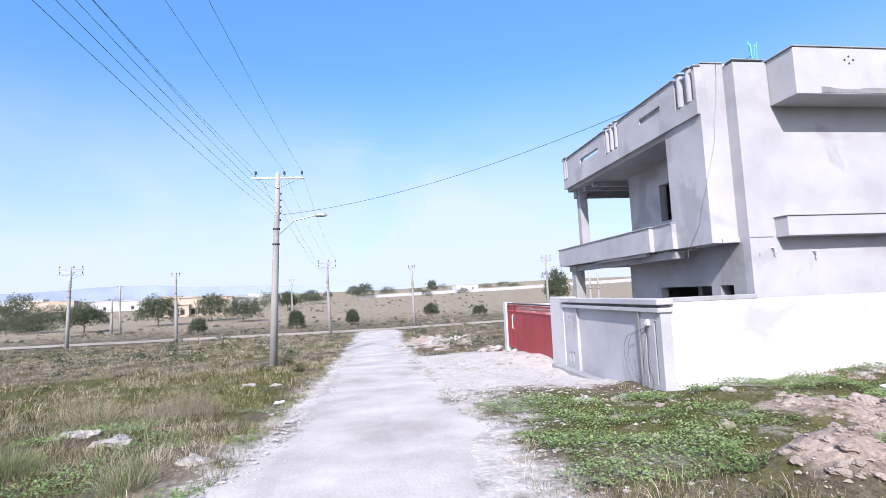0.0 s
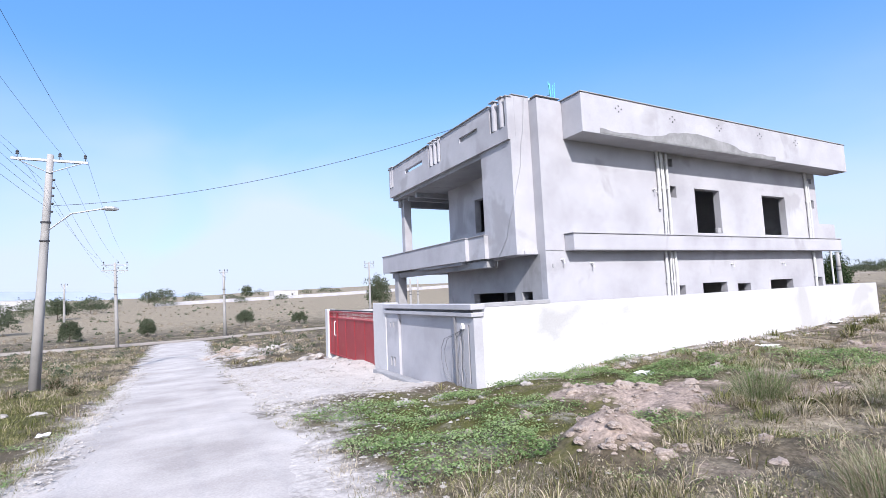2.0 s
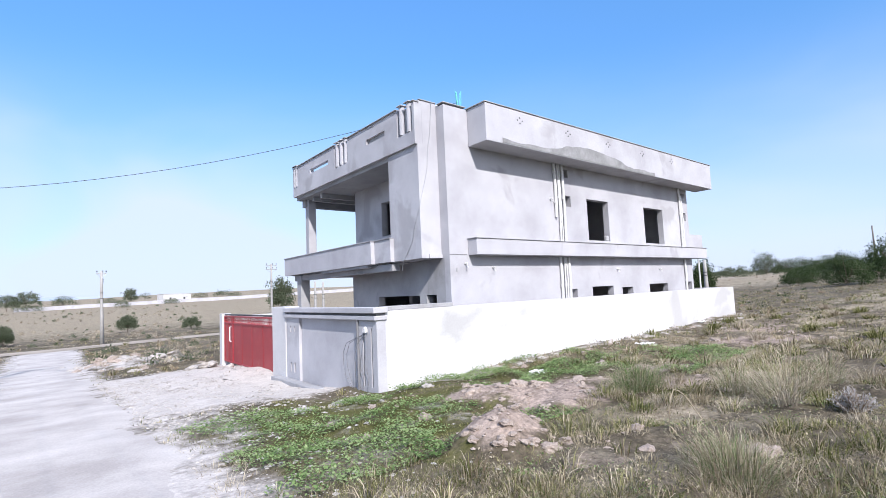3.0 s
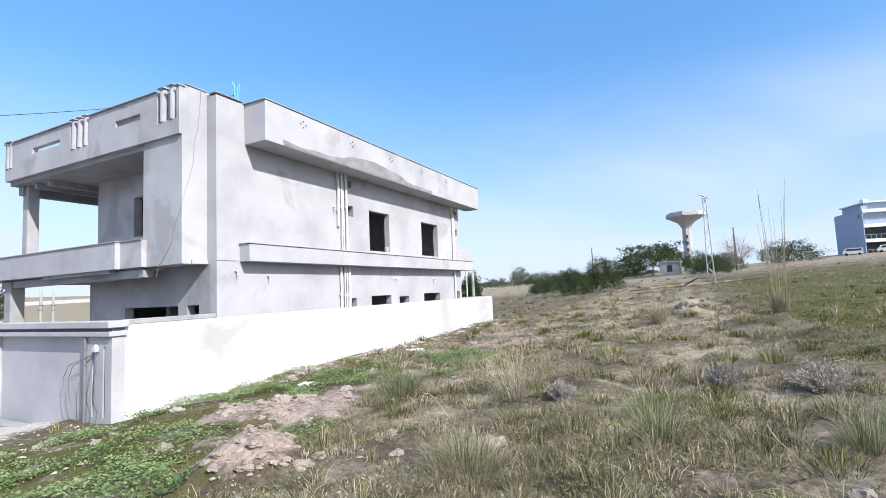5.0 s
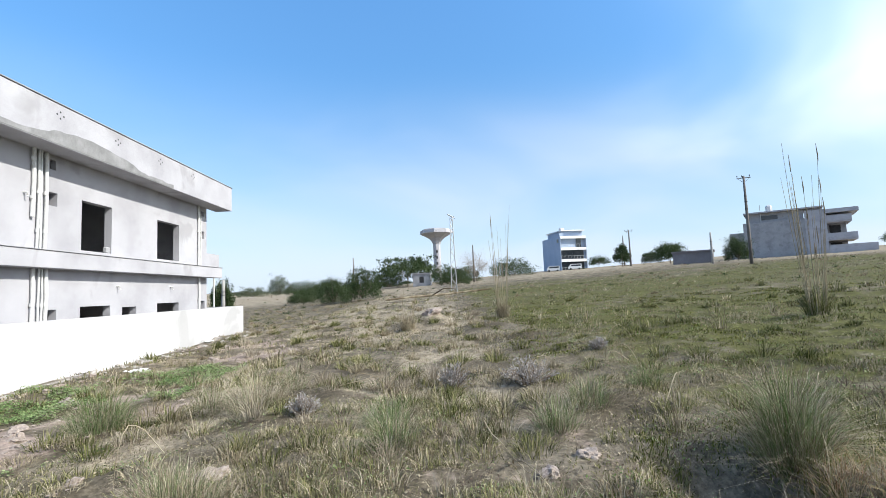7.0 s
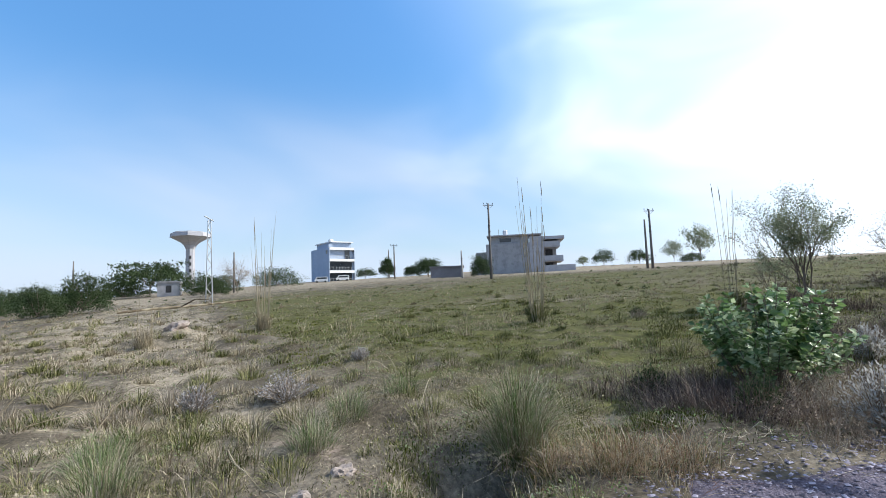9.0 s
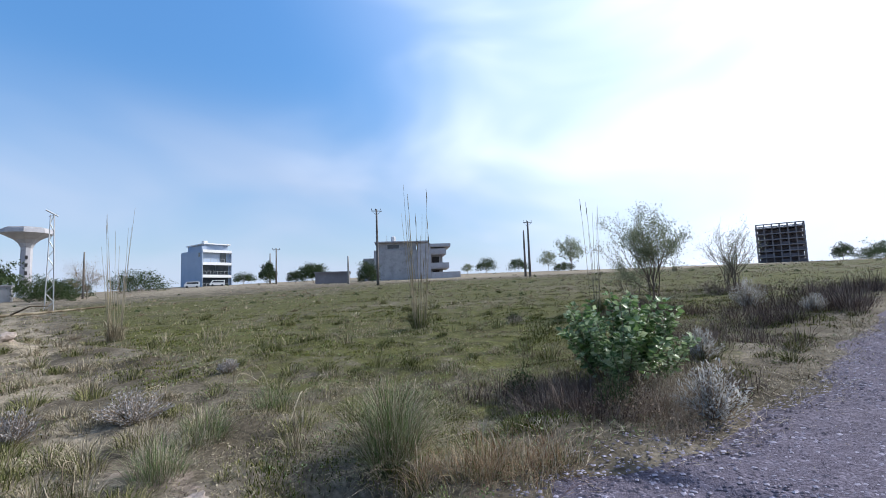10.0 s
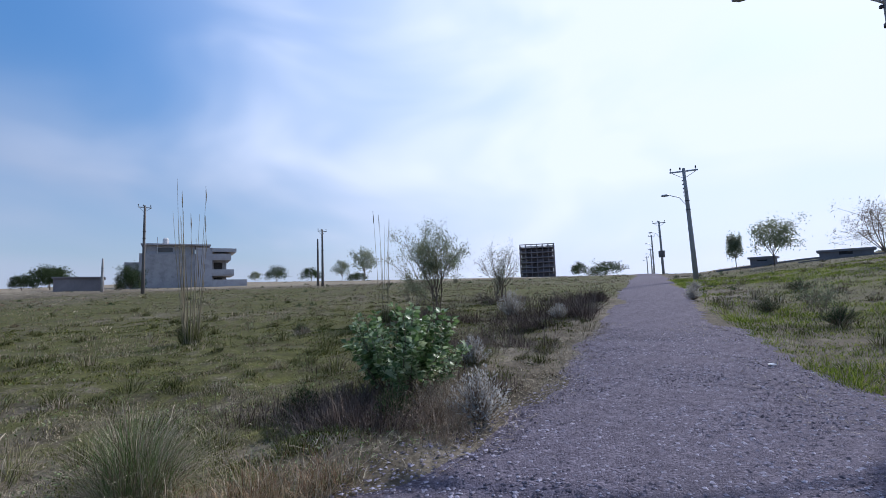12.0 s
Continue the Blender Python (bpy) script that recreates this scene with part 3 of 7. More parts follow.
def road():
    mat = road_material()
    ys = np.concatenate([np.arange(-160, -30, 2.5), np.arange(-30, 30, 0.2), np.arange(30, 58.1, 1.0)])
    w = np.interp(ys, ROAD_Y, ROAD_W) + 0.9 * (rough(ys, 0 * ys, 2.3, 1) - 0.5) + 0.4 * (rough(ys, 0 * ys, 0.35, 2) - 0.5)
    e = np.interp(ys, ROAD_Y, ROAD_E) + 0.9 * (rough(ys, 0 * ys, 2.6, 3) - 0.5) + 0.4 * (rough(ys, 0 * ys, 0.4, 4) - 0.5)
    cols = np.linspace(0, 1, 9)
    X = w[:, None] + (e - w)[:, None] * cols[None]
    Y = np.repeat(ys[:, None], 9, 1)
    Z = land(X, Y) + 0.05 * np.minimum(1, 8 * np.minimum(cols, 1 - cols))[None] - 0.01 + 0.012 * (rough(X, Y, 0.7, 5) - 0.5)
    verts = np.stack([X, Y, Z], -1).reshape(-1, 3)
    i = (np.arange(len(ys) - 1)[:, None] * 9 + np.arange(8)[None]).ravel()
    ob = link_mesh("road", verts.tolist(), np.stack([i, i + 1, i + 10, i + 9], 1).tolist(), mat, smooth_faces=True)
    tagged(ob, "narrow worn road, dusty pale towards the gate, gritty asphalt uphill", "road", kind="structure")
    xs = np.arange(-160, 160, 2.0)
    edge = 2.1 + 0.4 * (rough(xs, 0 * xs, 5, 6) - 0.5)
    X = np.stack([xs] * 3, 1)
    Y = np.stack([59.5 - edge, 59.5 + 0 * xs, 59.5 + edge], 1)
    Z = land(X, Y) + 0.05
    i = (np.arange(len(xs) - 1)[:, None] * 3 + np.arange(2)[None]).ravel()
    ob = link_mesh("cross_road", np.stack([X, Y, Z], -1).reshape(-1, 3).tolist(), np.stack([i, i + 3, i + 4, i + 1], 1).tolist(), material("dirt_road", [(0.24, 0.20, 0.16), (0.31, 0.265, 0.215), (0.38, 0.33, 0.275)], 0.95, 0.3, 12, 0.3, space="World"), smooth_faces=True)
    tagged(ob, "pale dusty cross road below the house", "road", kind="structure")


ground()
road()


# ---- the grey house under construction ----
def grey_house():
    h = thing("house", (16.0, 16.0, -0.7), "two-storey house of raw grey plaster, unfinished, with empty window openings", "house")
    P = lambda n, bm, m=PLASTER, p=h, l="": part(n, bm, m, p, l)
    side_holes = [(15.76, 17.2, 3.33, 4.93), (19.95, 21.6, 3.33, 4.91), (14.43, 14.76, 4.54, 4.94), (14.45, 14.68, 5.62, 5.92), (23.58, 23.9, 4.53, 4.9), (23.55, 23.88, 5.62, 5.86),
                  (14.4, 14.82, 1.0, 1.5), (15.77, 17.18, 0.2, 1.55), (17.82, 18.63, 0.9, 1.47), (19.98, 21.59, 0.2, 1.55), (23.48, 23.93, 1.0, 1.57)]
    P("side_wall", wall("y", 11.18, 0.25, 8.78, 24.14, -0.8, 7.24, side_holes))
    P("rear_wall", wall("x", 23.9, 0.24, 11.43, 20.7, -0.8, 7.2, [(13, 14.4, 3.2, 5.2), (16, 17.5, 3.2, 5.2)]))
    P("north_wall", wall("y", 20.46, 0.24, 12.2, 23.9, -0.8, 7.2, [(15, 16.4, 3.3, 4.9), (19, 20.4, 3.3, 4.9)]))
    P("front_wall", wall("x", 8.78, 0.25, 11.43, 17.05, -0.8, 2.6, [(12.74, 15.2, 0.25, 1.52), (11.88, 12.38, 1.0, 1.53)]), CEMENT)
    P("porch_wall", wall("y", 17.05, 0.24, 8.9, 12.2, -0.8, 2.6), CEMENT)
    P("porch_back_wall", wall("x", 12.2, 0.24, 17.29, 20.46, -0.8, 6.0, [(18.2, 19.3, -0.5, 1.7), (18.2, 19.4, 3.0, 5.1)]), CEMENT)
    P("terrace_wall", wall("x", 9.5, 0.25, 12.9, 17.8, 2.7, 6.05, [(14.2, 16.0, 3.8, 5.08)]))
    P("terrace_side_wall", wall("y", 17.8, 0.24, 9.5, 12.2, 2.7, 6.05))
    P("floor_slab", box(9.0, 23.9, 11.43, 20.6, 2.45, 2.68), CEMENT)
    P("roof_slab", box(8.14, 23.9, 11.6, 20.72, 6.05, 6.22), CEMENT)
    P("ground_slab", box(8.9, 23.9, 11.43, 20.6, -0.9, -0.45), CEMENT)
    # inner walls added to block daylight from the rear and north windows
    P("added_partition", wall("y", 14.6, 0.2, 9.8, 23.9, -0.45, 6.05), CEMENT)
    for x in (13.6, 18.9, 22.6):
        P("added_partition", wall("x", x, 0.2, 11.43, 14.6, -0.45, 6.05), CEMENT)
    # the roof parapet above the side wall, jutting out, with its coping
    p = P("side_parapet", box(9.73, 25.12, 10.35, 11.178, 6.06, 7.24, 0.012))
    P("coping", box(9.69, 25.15, 10.32, 11.3, 7.242, 7.275, 0.008), CEMENT, p)
    for k in range(5):
        cx = 11.25 + 2.48 * k
        for dx, dz in ((0, 0.09), (0, -0.09), (-0.12, 0), (0.12, 0)):
            bm = tube([(cx + dx, 10.345, 6.93 + dz), (cx + dx, 10.40, 6.93 + dz)], 0.028, 10)
            P("weep_hole", bm, DARK, p)
    for k in range(4):
        P("soffit_vent", tube([(11.5 + 3.9 * k, 10.8, 6.066), (11.5 + 3.9 * k, 10.8, 6.1)], 0.05, 10), DARK, p)
    # the sunshade between the storeys
    p = P("sunshade", box(9.52, 24.95, 10.78, 11.178, 2.67, 3.16, 0.012))
    P("coping", box(9.49, 24.98, 10.75, 11.176, 3.162, 3.19, 0.006), CEMENT, p)
    # repaired strip of darker plaster along the parapet's foot
    bm = bmesh.new()
    xs = np.linspace(10.4, 19.6, 45)
    up = 6.10 + 0.16 * rough(xs, 0 * xs, 0.9, 5) + 0.46 * smooth(12.3, 14.6, xs) * smooth(18.4, 15.2, xs) * (0.55 + 0.6 * rough(xs, 0 * xs, 0.7, 9)) + 0.07 * rough(xs, 0 * xs, 0.22, 8)
    rows = [[bm.verts.new((x, yy, zz)) for x, zz in zip(xs, zz_row)] for yy, zz_row in ((10.349, 0 * up + 6.085), (10.338, 0 * up + 6.09), (10.338, up), (10.349, up + 0.006))]
    for a, b in zip(rows, rows[1:]):
        for k in range(44):
            bm.faces.new((a[k], a[k + 1], b[k + 1], b[k]))
    bmesh.ops.recalc_face_normals(bm, faces=bm.faces)
    P("plaster_patch", bm, FRESH_SHADED)
    P("groove", box(8.785, 9.45, 11.172, 11.19, 2.685, 2.705), COPING)
    P("rear_balcony", wall("y", 11.3, 0.12, 24.14, 25.75, 3.1, 3.9))
    P("rear_balcony_end", box(25.63, 25.75, 11.42, 13.5, 3.1, 3.9))
    P("rear_balcony_floor", box(24.14, 25.75, 11.3, 13.5, 2.9, 3.098))
    P("balcony_prop", tube([(25.6, 11.5, -0.4), (25.6, 11.5, 2.9)], 0.04, 8), PVC)
    # upper front: solid box over the ground-floor wall
    P("upper_box", wall("x", 8.04, 0.2, 11.55, 13.16, 2.61, 6.0))
    P("upper_box_side", wall("y", 11.55, 0.2, 8.24, 8.78, 2.61, 7.36))
    P("box_filler", box(8.122, 8.238, 11.552, 11.75, 6.0, 7.358))
    P("corner_pier", box(8.785, 9.12, 11.432, 11.78, 2.6, 7.29))
    P("upper_box_inner", wall("y", 12.94, 0.2, 8.24, 9.5, 2.61, 6.0))
    P("upper_box_floor", box(8.24, 8.78, 11.75, 12.94, 2.61, 2.8))
    P("drip_block", box(8.3, 8.775, 11.50, 11.548, 2.61, 2.72))
    # front roof parapet with its slots and fluted panels
    flutes = [(11.66, 12.46), (15.72, 16.72), (20.28, 20.70)]
    slots = [(13.2, 14.35, 6.68, 6.86), (17.3, 18.95, 6.70, 6.88)]
    p = P("front_parapet", wall("x", 7.96, 0.16, 11.55, 20.76, 6.0, 7.28, [(a, b, 6.42, 7.28) for a, b in flutes] + slots))
    P("slot_back", box(8.04, 8.16, 13.1, 14.45, 6.6, 6.95), CEMENT, p)
    for a, b in flutes:
        P("flute_back", box(8.06, 8.18, a - 0.05, b + 0.05, 6.36, 7.24), CEMENT, p)
        n = 3 if b - a > 0.9 else 2
        for k in range(n):
            c = a + (b - a) * (k + 0.5) / n
            P("flute", tube([(8.02, c, 6.43), (8.02, c, 7.33)], 0.095, 14), PLASTER, p)
            P("flute_cap", box(7.89, 8.15, c - 0.13, c + 0.13, 7.33, 7.36, 0.006), PLASTER, p)
    for a, b in ((11.52, 11.65), (12.47, 15.71), (16.73, 20.27), (20.71, 20.78)):
        P("coping", box(7.91, 8.13, a, b, 7.282, 7.315, 0.006), CEMENT, p)
    P("side_coping", box(8.14, 8.78, 11.52, 11.78, 7.362, 7.39, 0.006), CEMENT, p)
    P("side_coping", box(8.75, 9.68, 11.15, 11.46, 7.292, 7.318, 0.006), CEMENT, p)
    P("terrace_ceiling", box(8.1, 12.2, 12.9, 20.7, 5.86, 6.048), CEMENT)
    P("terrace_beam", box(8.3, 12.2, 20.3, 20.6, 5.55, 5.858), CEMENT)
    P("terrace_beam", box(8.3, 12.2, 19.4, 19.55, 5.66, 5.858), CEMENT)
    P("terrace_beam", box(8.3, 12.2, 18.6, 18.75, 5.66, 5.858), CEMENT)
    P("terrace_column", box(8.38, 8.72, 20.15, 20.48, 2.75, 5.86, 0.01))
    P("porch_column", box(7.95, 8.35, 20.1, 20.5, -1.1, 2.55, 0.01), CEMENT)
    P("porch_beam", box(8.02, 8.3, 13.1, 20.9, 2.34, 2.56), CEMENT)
    # balcony with its solid rail
    b = P("balcony_rail", wall("x", 7.76, 0.14, 13.95, 21.4, 2.6, 3.33))
    P("balcony_rail_end", box(7.9, 9.2, 21.26, 21.4, 2.6, 3.33), PLASTER, b)
    P("balcony_rail_step", box(7.9, 8.04, 13.0, 13.948, 2.61, 3.33), PLASTER, b)
    P("coping", box(7.73, 7.93, 13.92, 21.43, 3.332, 3.365, 0.006), CEMENT, b)
    P("coping", box(7.87, 8.07, 13.0, 13.918, 3.332, 3.365, 0.006), CEMENT, b)
    P("balcony_floor", box(8.06, 12.2, 13.0, 21.26, 2.58, 2.74), CEMENT)
    P("balcony_step", box(7.82, 8.0, 14.3, 17.8, 2.5, 2.598), CEMENT)
    for y in (18.3, 19.3):
        P("porch_prop", tube([(10.5, y, -0.6), (10.5, y, 2.58)], 0.032, 8), POLE)
    # waste pipes on the side wall
    for x, r, z0, z1 in ((13.80, 0.055, 4.1, 6.07), (13.86, 0.05, 1.1, 2.66), (13.98, 0.035, 3.19, 6.07), (14.07, 0.03, 1.1, 6.07), (14.25, 0.05, 3.19, 6.07), (14.32, 0.055, 1.1, 2.66), (14.18, 0.03, 1.1, 2.66), (23.22, 0.05, 3.19, 6.07), (23.40, 0.04, 3.19, 5.7), (23.28, 0.05, 1.1, 2.66)):
        bm = tube([(x, 11.12, z0), (x + 0.02, 11.11, (z0 + z1) / 2), (x, 11.12, z1)], r, 10)
        for zc in np.arange(z0 + 0.5, z1, 1.1):
            tube([(x, 11.12, zc), (x, 11.12, zc + 0.1)], r * 1.25, 10, bm)
        P("waste_pipe", bm, PVC)
    for x, y, z in ((9.35, 11.15, 2.42), (10.5, 11.15, 2.3), (13.55, 11.15, 4.75), (17.5, 11.15, 2.2), (20.9, 11.15, 2.2)):
        P("pipe_stub", tube([(x, y + 0.06, z), (x + 0.02, y - 0.07, z), (x + 0.02, y - 0.09, z - 0.12)], 0.03, 8), PVC)
    # loose cable down the front
    pts = [(8.58, 11.50, 7.42), (8.56, 11.535, 6.9), (8.5, 11.535, 6.3), (8.40, 11.535, 5.9), (8.36, 11.535, 5.3), (8.22, 11.53, 4.8), (8.12, 11.525, 4.5), (8.02, 11.54, 4.1), (8.02, 11.7, 3.8), (8.015, 11.84, 3.5), (8.02, 11.95, 3.15), (8.02, 12.2, 2.85), (8.03, 12.5, 2.55), (8.05, 12.6, 2.3)]
    P("hanging_cable", tube(pts, 0.007, 6), STEEL)
    P("patch", box(9.0, 9.06, 11.165, 11.182, 2.2, 2.3), CEMENT)
    P("rubble_bag", box(8.9, 9.45, 11.6, 11.95, 7.29, 7.44, 0.05), WHITEPAINT)
    s = P("reveal_rubble", box(17.0, 17.18, 11.2, 11.35, 3.33, 3.55, 0.03), CEMENT)
    return h


def teal_rods():
    t = thing("rebar_bundle", (10.24, 12.1, 6.22), "bundle of thin teal-sleeved rods standing on the roof", "rods")
    for k in range(5):
        dx, dy = random.uniform(-0.07, 0.07), random.uniform(-0.06, 0.06)
        part("rod", tube([(10.24 + dx, 12.1 + dy, 6.22), (10.24 + dx * 1.3, 12.1 + dy * 1.3, 7.6), (10.22 + dx * 2.4, 12.1 + dy * 2, 8.1 + random.uniform(0, 0.4))], 0.013, 5), TEAL, t)


def boundary():
    b = thing("boundary_wall", (15.0, 9.78, -0.5), "long whitewashed boundary wall along the side plot", "wall")
    part("side_run", wall("y", 9.68, 0.22, 5.56, 24.8, -1.1, 1.24), WHITEWASH, b)
    part("raised_top", box(5.56, 7.6, 9.70, 9.88, 1.242, 1.34, 0.01), CEMENT, b)
    part("rear_run", wall("x", 24.58, 0.22, 9.9, 21.5, -1.1, 1.24), WHITEWASH, b)
    part("north_run", wall("y", 21.5, 0.22, 5.6, 24.8, -1.6, 1.0), WHITEWASH, b)
    f = thing("front_wall", (5.44, 12.6, -0.7), "grey plastered front boundary wall with stepped coping and grooved piers", "wall")
    Q = lambda n, bm, m=CEMENT, l="": part(n, bm, m, f, l)
    Q("panel", box(5.40, 5.56, 10.62, 14.0, -1.2, 1.04), PLASTER)
    Q("pier_corner", wall("x", 5.32, 0.236, 9.66, 10.62, -1.1, 1.04, [(9.86, 9.93, -0.45, 0.86), (10.22, 10.29, -0.45, 0.86)]), PLASTER)
    Q("groove_back", box(5.40, 5.5, 9.8, 10.35, -0.6, 0.9), COPING)
    Q("pier_far", wall("x", 5.32, 0.236, 14.0, 14.95, -1.3, 1.04, [(14.3, 14.38, 0.62, 0.78), (14.6, 14.68, 0.62, 0.78), (14.3, 14.42, -0.55, -0.28), (14.55, 14.67, -0.55, -0.28)]), PLASTER)
    Q("groove_back", box(5.42, 5.5, 14.1, 14.85, -0.7, 0.9), COPING)
    Q("coping_lower", box(5.25, 5.58, 9.62, 14.97, 1.042, 1.14, 0.012), PLASTER)
    Q("coping_gap", box(5.33, 5.56, 9.68, 14.95, 1.14, 1.20), COPING)
    Q("coping_upper", box(5.22, 5.60, 9.60, 15.0, 1.202, 1.33, 0.012), PLASTER)
    Q("footing", box(5.12, 5.38, 9.6, 9.95, -0.72, -0.60, 0.02))
    Q("plinth", box(5.05, 5.316, 12.3, 15.6, -1.0, -0.74, 0.02))
    g = thing("gate_pier", (5.4, 15.5, -0.9), "white plastered square gate pier", "pier")
    part("shaft", box(5.30, 5.75, 14.98, 16.12, -1.4, 1.36, 0.012), WHITEWASH, g)
    g2 = thing("gate_pier", (5.4, 22.2, -1.1), "white plastered gate pier at the far end", "pier")
    part("shaft", box(5.30, 5.65, 22.0, 22.4, -1.7, 1.1, 0.012), WHITEWASH, g2)


def gate():
    g = thing("gate", (5.38, 19.0, -0.85), "red painted steel gate, closed, with lattice along its top", "gate")
    for k, (a, b) in enumerate(((16.16, 20.83), (20.86, 21.98))):
        leaf = part("leaf", wall("x", 5.40, 0.03, a + 0.05, b - 0.05, -0.78, 0.70), RED, g)
        for q in ((a, a + 0.06, -0.84, 1.02), (b - 0.06, b, -0.84, 1.02), (a + 0.06, b - 0.06, -0.84, -0.78), (a + 0.06, b - 0.06, 0.96, 1.02), (a + 0.06, b - 0.06, 0.70, 0.75)):
            part("frame_bar", box(5.37, 5.46, q[0], q[1], q[2], q[3], 0.006), RED, leaf)
        n = max(2, int((b - a) / 1.1))
        for j in range(1, n):
            yy = a + (b - a) * j / n
            part("rib", box(5.385, 5.40, yy - 0.02, yy + 0.02, -0.78, 0.70), RED, leaf)
        for j in range(int((b - a - 0.12) / 0.11)):
            yy = a + 0.1 + 0.11 * j
            part("lattice_bar", box(5.405, 5.425, yy, yy + 0.02, 0.75, 0.96), RED, leaf)
        part("lattice_bar", box(5.40, 5.43, a + 0.06, b - 0.06, 0.84, 0.87), RED, leaf)
    part("pull_handle", tube([(5.37, 20.95, 0.0), (5.31, 20.95, 0.03), (5.31, 20.95, 0.57), (5.37, 20.95, 0.6)], 0.02, 8), WHITEPAINT, g, "pale tubular pull handle")
    part("top_rail", tube([(5.42, 16.16, 1.06), (5.42, 21.98, 1.06)], 0.03, 8), CABLE, g)


def meter():
    m = thing("meter_box", (5.26, 10.3, 0.85), "small white electric meter fixed on the grey pier with cables", "meter")
    part("body", box(5.24, 5.318, 10.04, 10.14, 0.76, 0.86, 0.012), PVC, m)
    part("cover", tube([(5.275, 10.09, 0.86), (5.275, 10.09, 0.89), (5.275, 10.09, 0.90)], [0.035, 0.032, 0.015], 12), WHITEPAINT, m)
    random.seed(5)
    for k in range(5):
        y = 9.98 + 0.16 * k
        pts = [(5.28, 10.09, 0.75)]
        for j in range(1, 6):
            pts.append((5.28 - 0.03 * random.random(), y + random.uniform(-0.06, 0.10) + (0.16 * k) * math.sin(j * 0.6), 0.75 - 0.26 * j))
        part("loose_cable", tube(pts, 0.006, 5), COPING, m)
    part("conduit", tube([(5.28, 10.45, -0.6), (5.28, 10.46, 1.03)], 0.025, 8), COPING, m)


grey_house()
teal_rods()
boundary()
gate()
meter()


# ---- poles and wires ----
def z_at(x, y):
    return float(height(x, y))


def insulator(bm, x, y, z):
    tube([(x, y, z - 0.12), (x, y, z)], 0.015, 6, bm)
    tube([(x, y, z), (x, y, z + 0.06), (x, y, z + 0.10), (x, y, z + 0.16)], [0.06, 0.045, 0.06, 0.025], 8, bm)


def power_pole(x, y, tall, lean=(0, 0), mat=POLE, arm=2.4, lamp=0, lamp_at=0.66, rack=5, double=False, label="tapered concrete power pole with cross arm and insulators", box_on=False, turn=0):
    z = z_at(x, y)
    p = thing("power_pole", (x, y, z), label, "pole", "power poles")
    top = Vector((x + lean[0], y + lean[1], z + tall))
    at = lambda k: Vector((x, y, z)).lerp(top, k)
    spin = Matrix.Translation(top) @ Matrix.Rotation(radians(turn), 4, "Z") @ Matrix.Translation(-top)

    def turned(bm):
        bmesh.ops.transform(bm, matrix=spin, verts=bm.verts)
        return bm

    part("shaft", tube([Vector((x, y, z - 0.4)), at(0.4), at(0.75), top], [0.19, 0.155, 0.13, 0.11], 12), mat, p, smooth_faces=True)
    for k in (0.62, 0.7):
        c = at(k)
        part("clamp", tube([c, c + Vector((0, 0, 0.06))], 0.17, 12), CABLE, p)
    if arm:
        for lvl in ((0, 0.55) if double else (0,)):
            a = part("cross_arm", turned(box(top.x - arm / 2, top.x + arm / 2, top.y - 0.05, top.y + 0.05, top.z - 0.28 - lvl, top.z - 0.18 - lvl, 0.01)), STEEL, p)
            for s in (-1, 1):
                part("brace", turned(tube([(top.x + s * arm * 0.42, top.y - 0.06, top.z - 0.28 - lvl), (top.x, top.y - 0.13, top.z - 0.75 - lvl)], 0.02, 6)), STEEL, a)
            for dx in (-0.42, 0.12, 0.46):
                bm = bmesh.new()
                insulator(bm, top.x + dx * arm, top.y, top.z - 0.06 - lvl)
                part("insulator", turned(bm), CABLE, a)
    for k in range(rack):
        c = at(1 - 0.11 - 0.035 * k)
        part("rack_insulator", tube([c + Vector((0.1, 0, 0)), c + Vector((0.17, 0, 0)), c + Vector((0.2, 0, 0))], [0.03, 0.05, 0.03], 8), CABLE, p)
    if lamp:
        c = at(lamp_at)
        l = part("lamp_arm", tube([c, c + Vector((lamp * 0.45, 0, 0.75)), c + Vector((lamp, 0, 0.98))], 0.028, 8), STEEL, p)
        e = c + Vector((lamp, 0, 0.98))
        part("lamp_head", tube([e, e + Vector((0.15, 0, 0.03)), e + Vector((0.45, 0, 0.03)), e + Vector((0.6, 0, 0.02))], [0.03, 0.09, 0.10, 0.04], 8), STEEL, l)
    if box_on:
        c = at(0.38)
        part("transformer", tube([c + Vector((0.0, 0, -0.45)), c + Vector((0.0, 0, 0.45))], 0.42, 12), WOODPOLE, p)
    return top


def wire(name, a, b, sag, r=0.0045, label="thin black overhead power line"):
    a, b = Vector(a), Vector(b)
    pts = [a.lerp(b, k / 16) - Vector((0, 0, 4 * sag * (k / 16) * (1 - k / 16))) for k in range(17)]
    bm = tube(pts, r, 5)
    me = bpy.data.meshes.new(name)
    bm.to_mesh(me)
    bm.free()
    me.materials.append(CABLE)
    return tagged(new(name, me), label, "wire", "overhead wires")


near_top = power_pole(-5.23, 23.7, 8.98, (0.3, 0.06), lamp=1.75, label="pale tapered concrete power pole with street lamp arm")
south_top = power_pole(-4.1, -13.8, 9.0, (0.2, 0), lamp=2.3, lamp_at=0.75, label="concrete power pole with street lamp beside the road")
cross_top = power_pole(-5.89, 57.9, 8.3, (-0.3, 0), double=True, arm=2.2)
power_pole(-31.2, 54.0, 8.1, (0.2, 0), double=True, arm=2.4)
for x, y, t in ((-22.5, 58.1, 7.4), (4.1, 63.0, 7.6), (-39.4, 81.3, 7.2), (-16.9, 98.8, 8.0)):
    power_pole(x, y, t, (-0.15, 0), arm=0.9, rack=2, label="slim pale concrete pole beside the cross road")
power_pole(24.7, 70.9, 8.6, arm=1.6, double=True, rack=0)
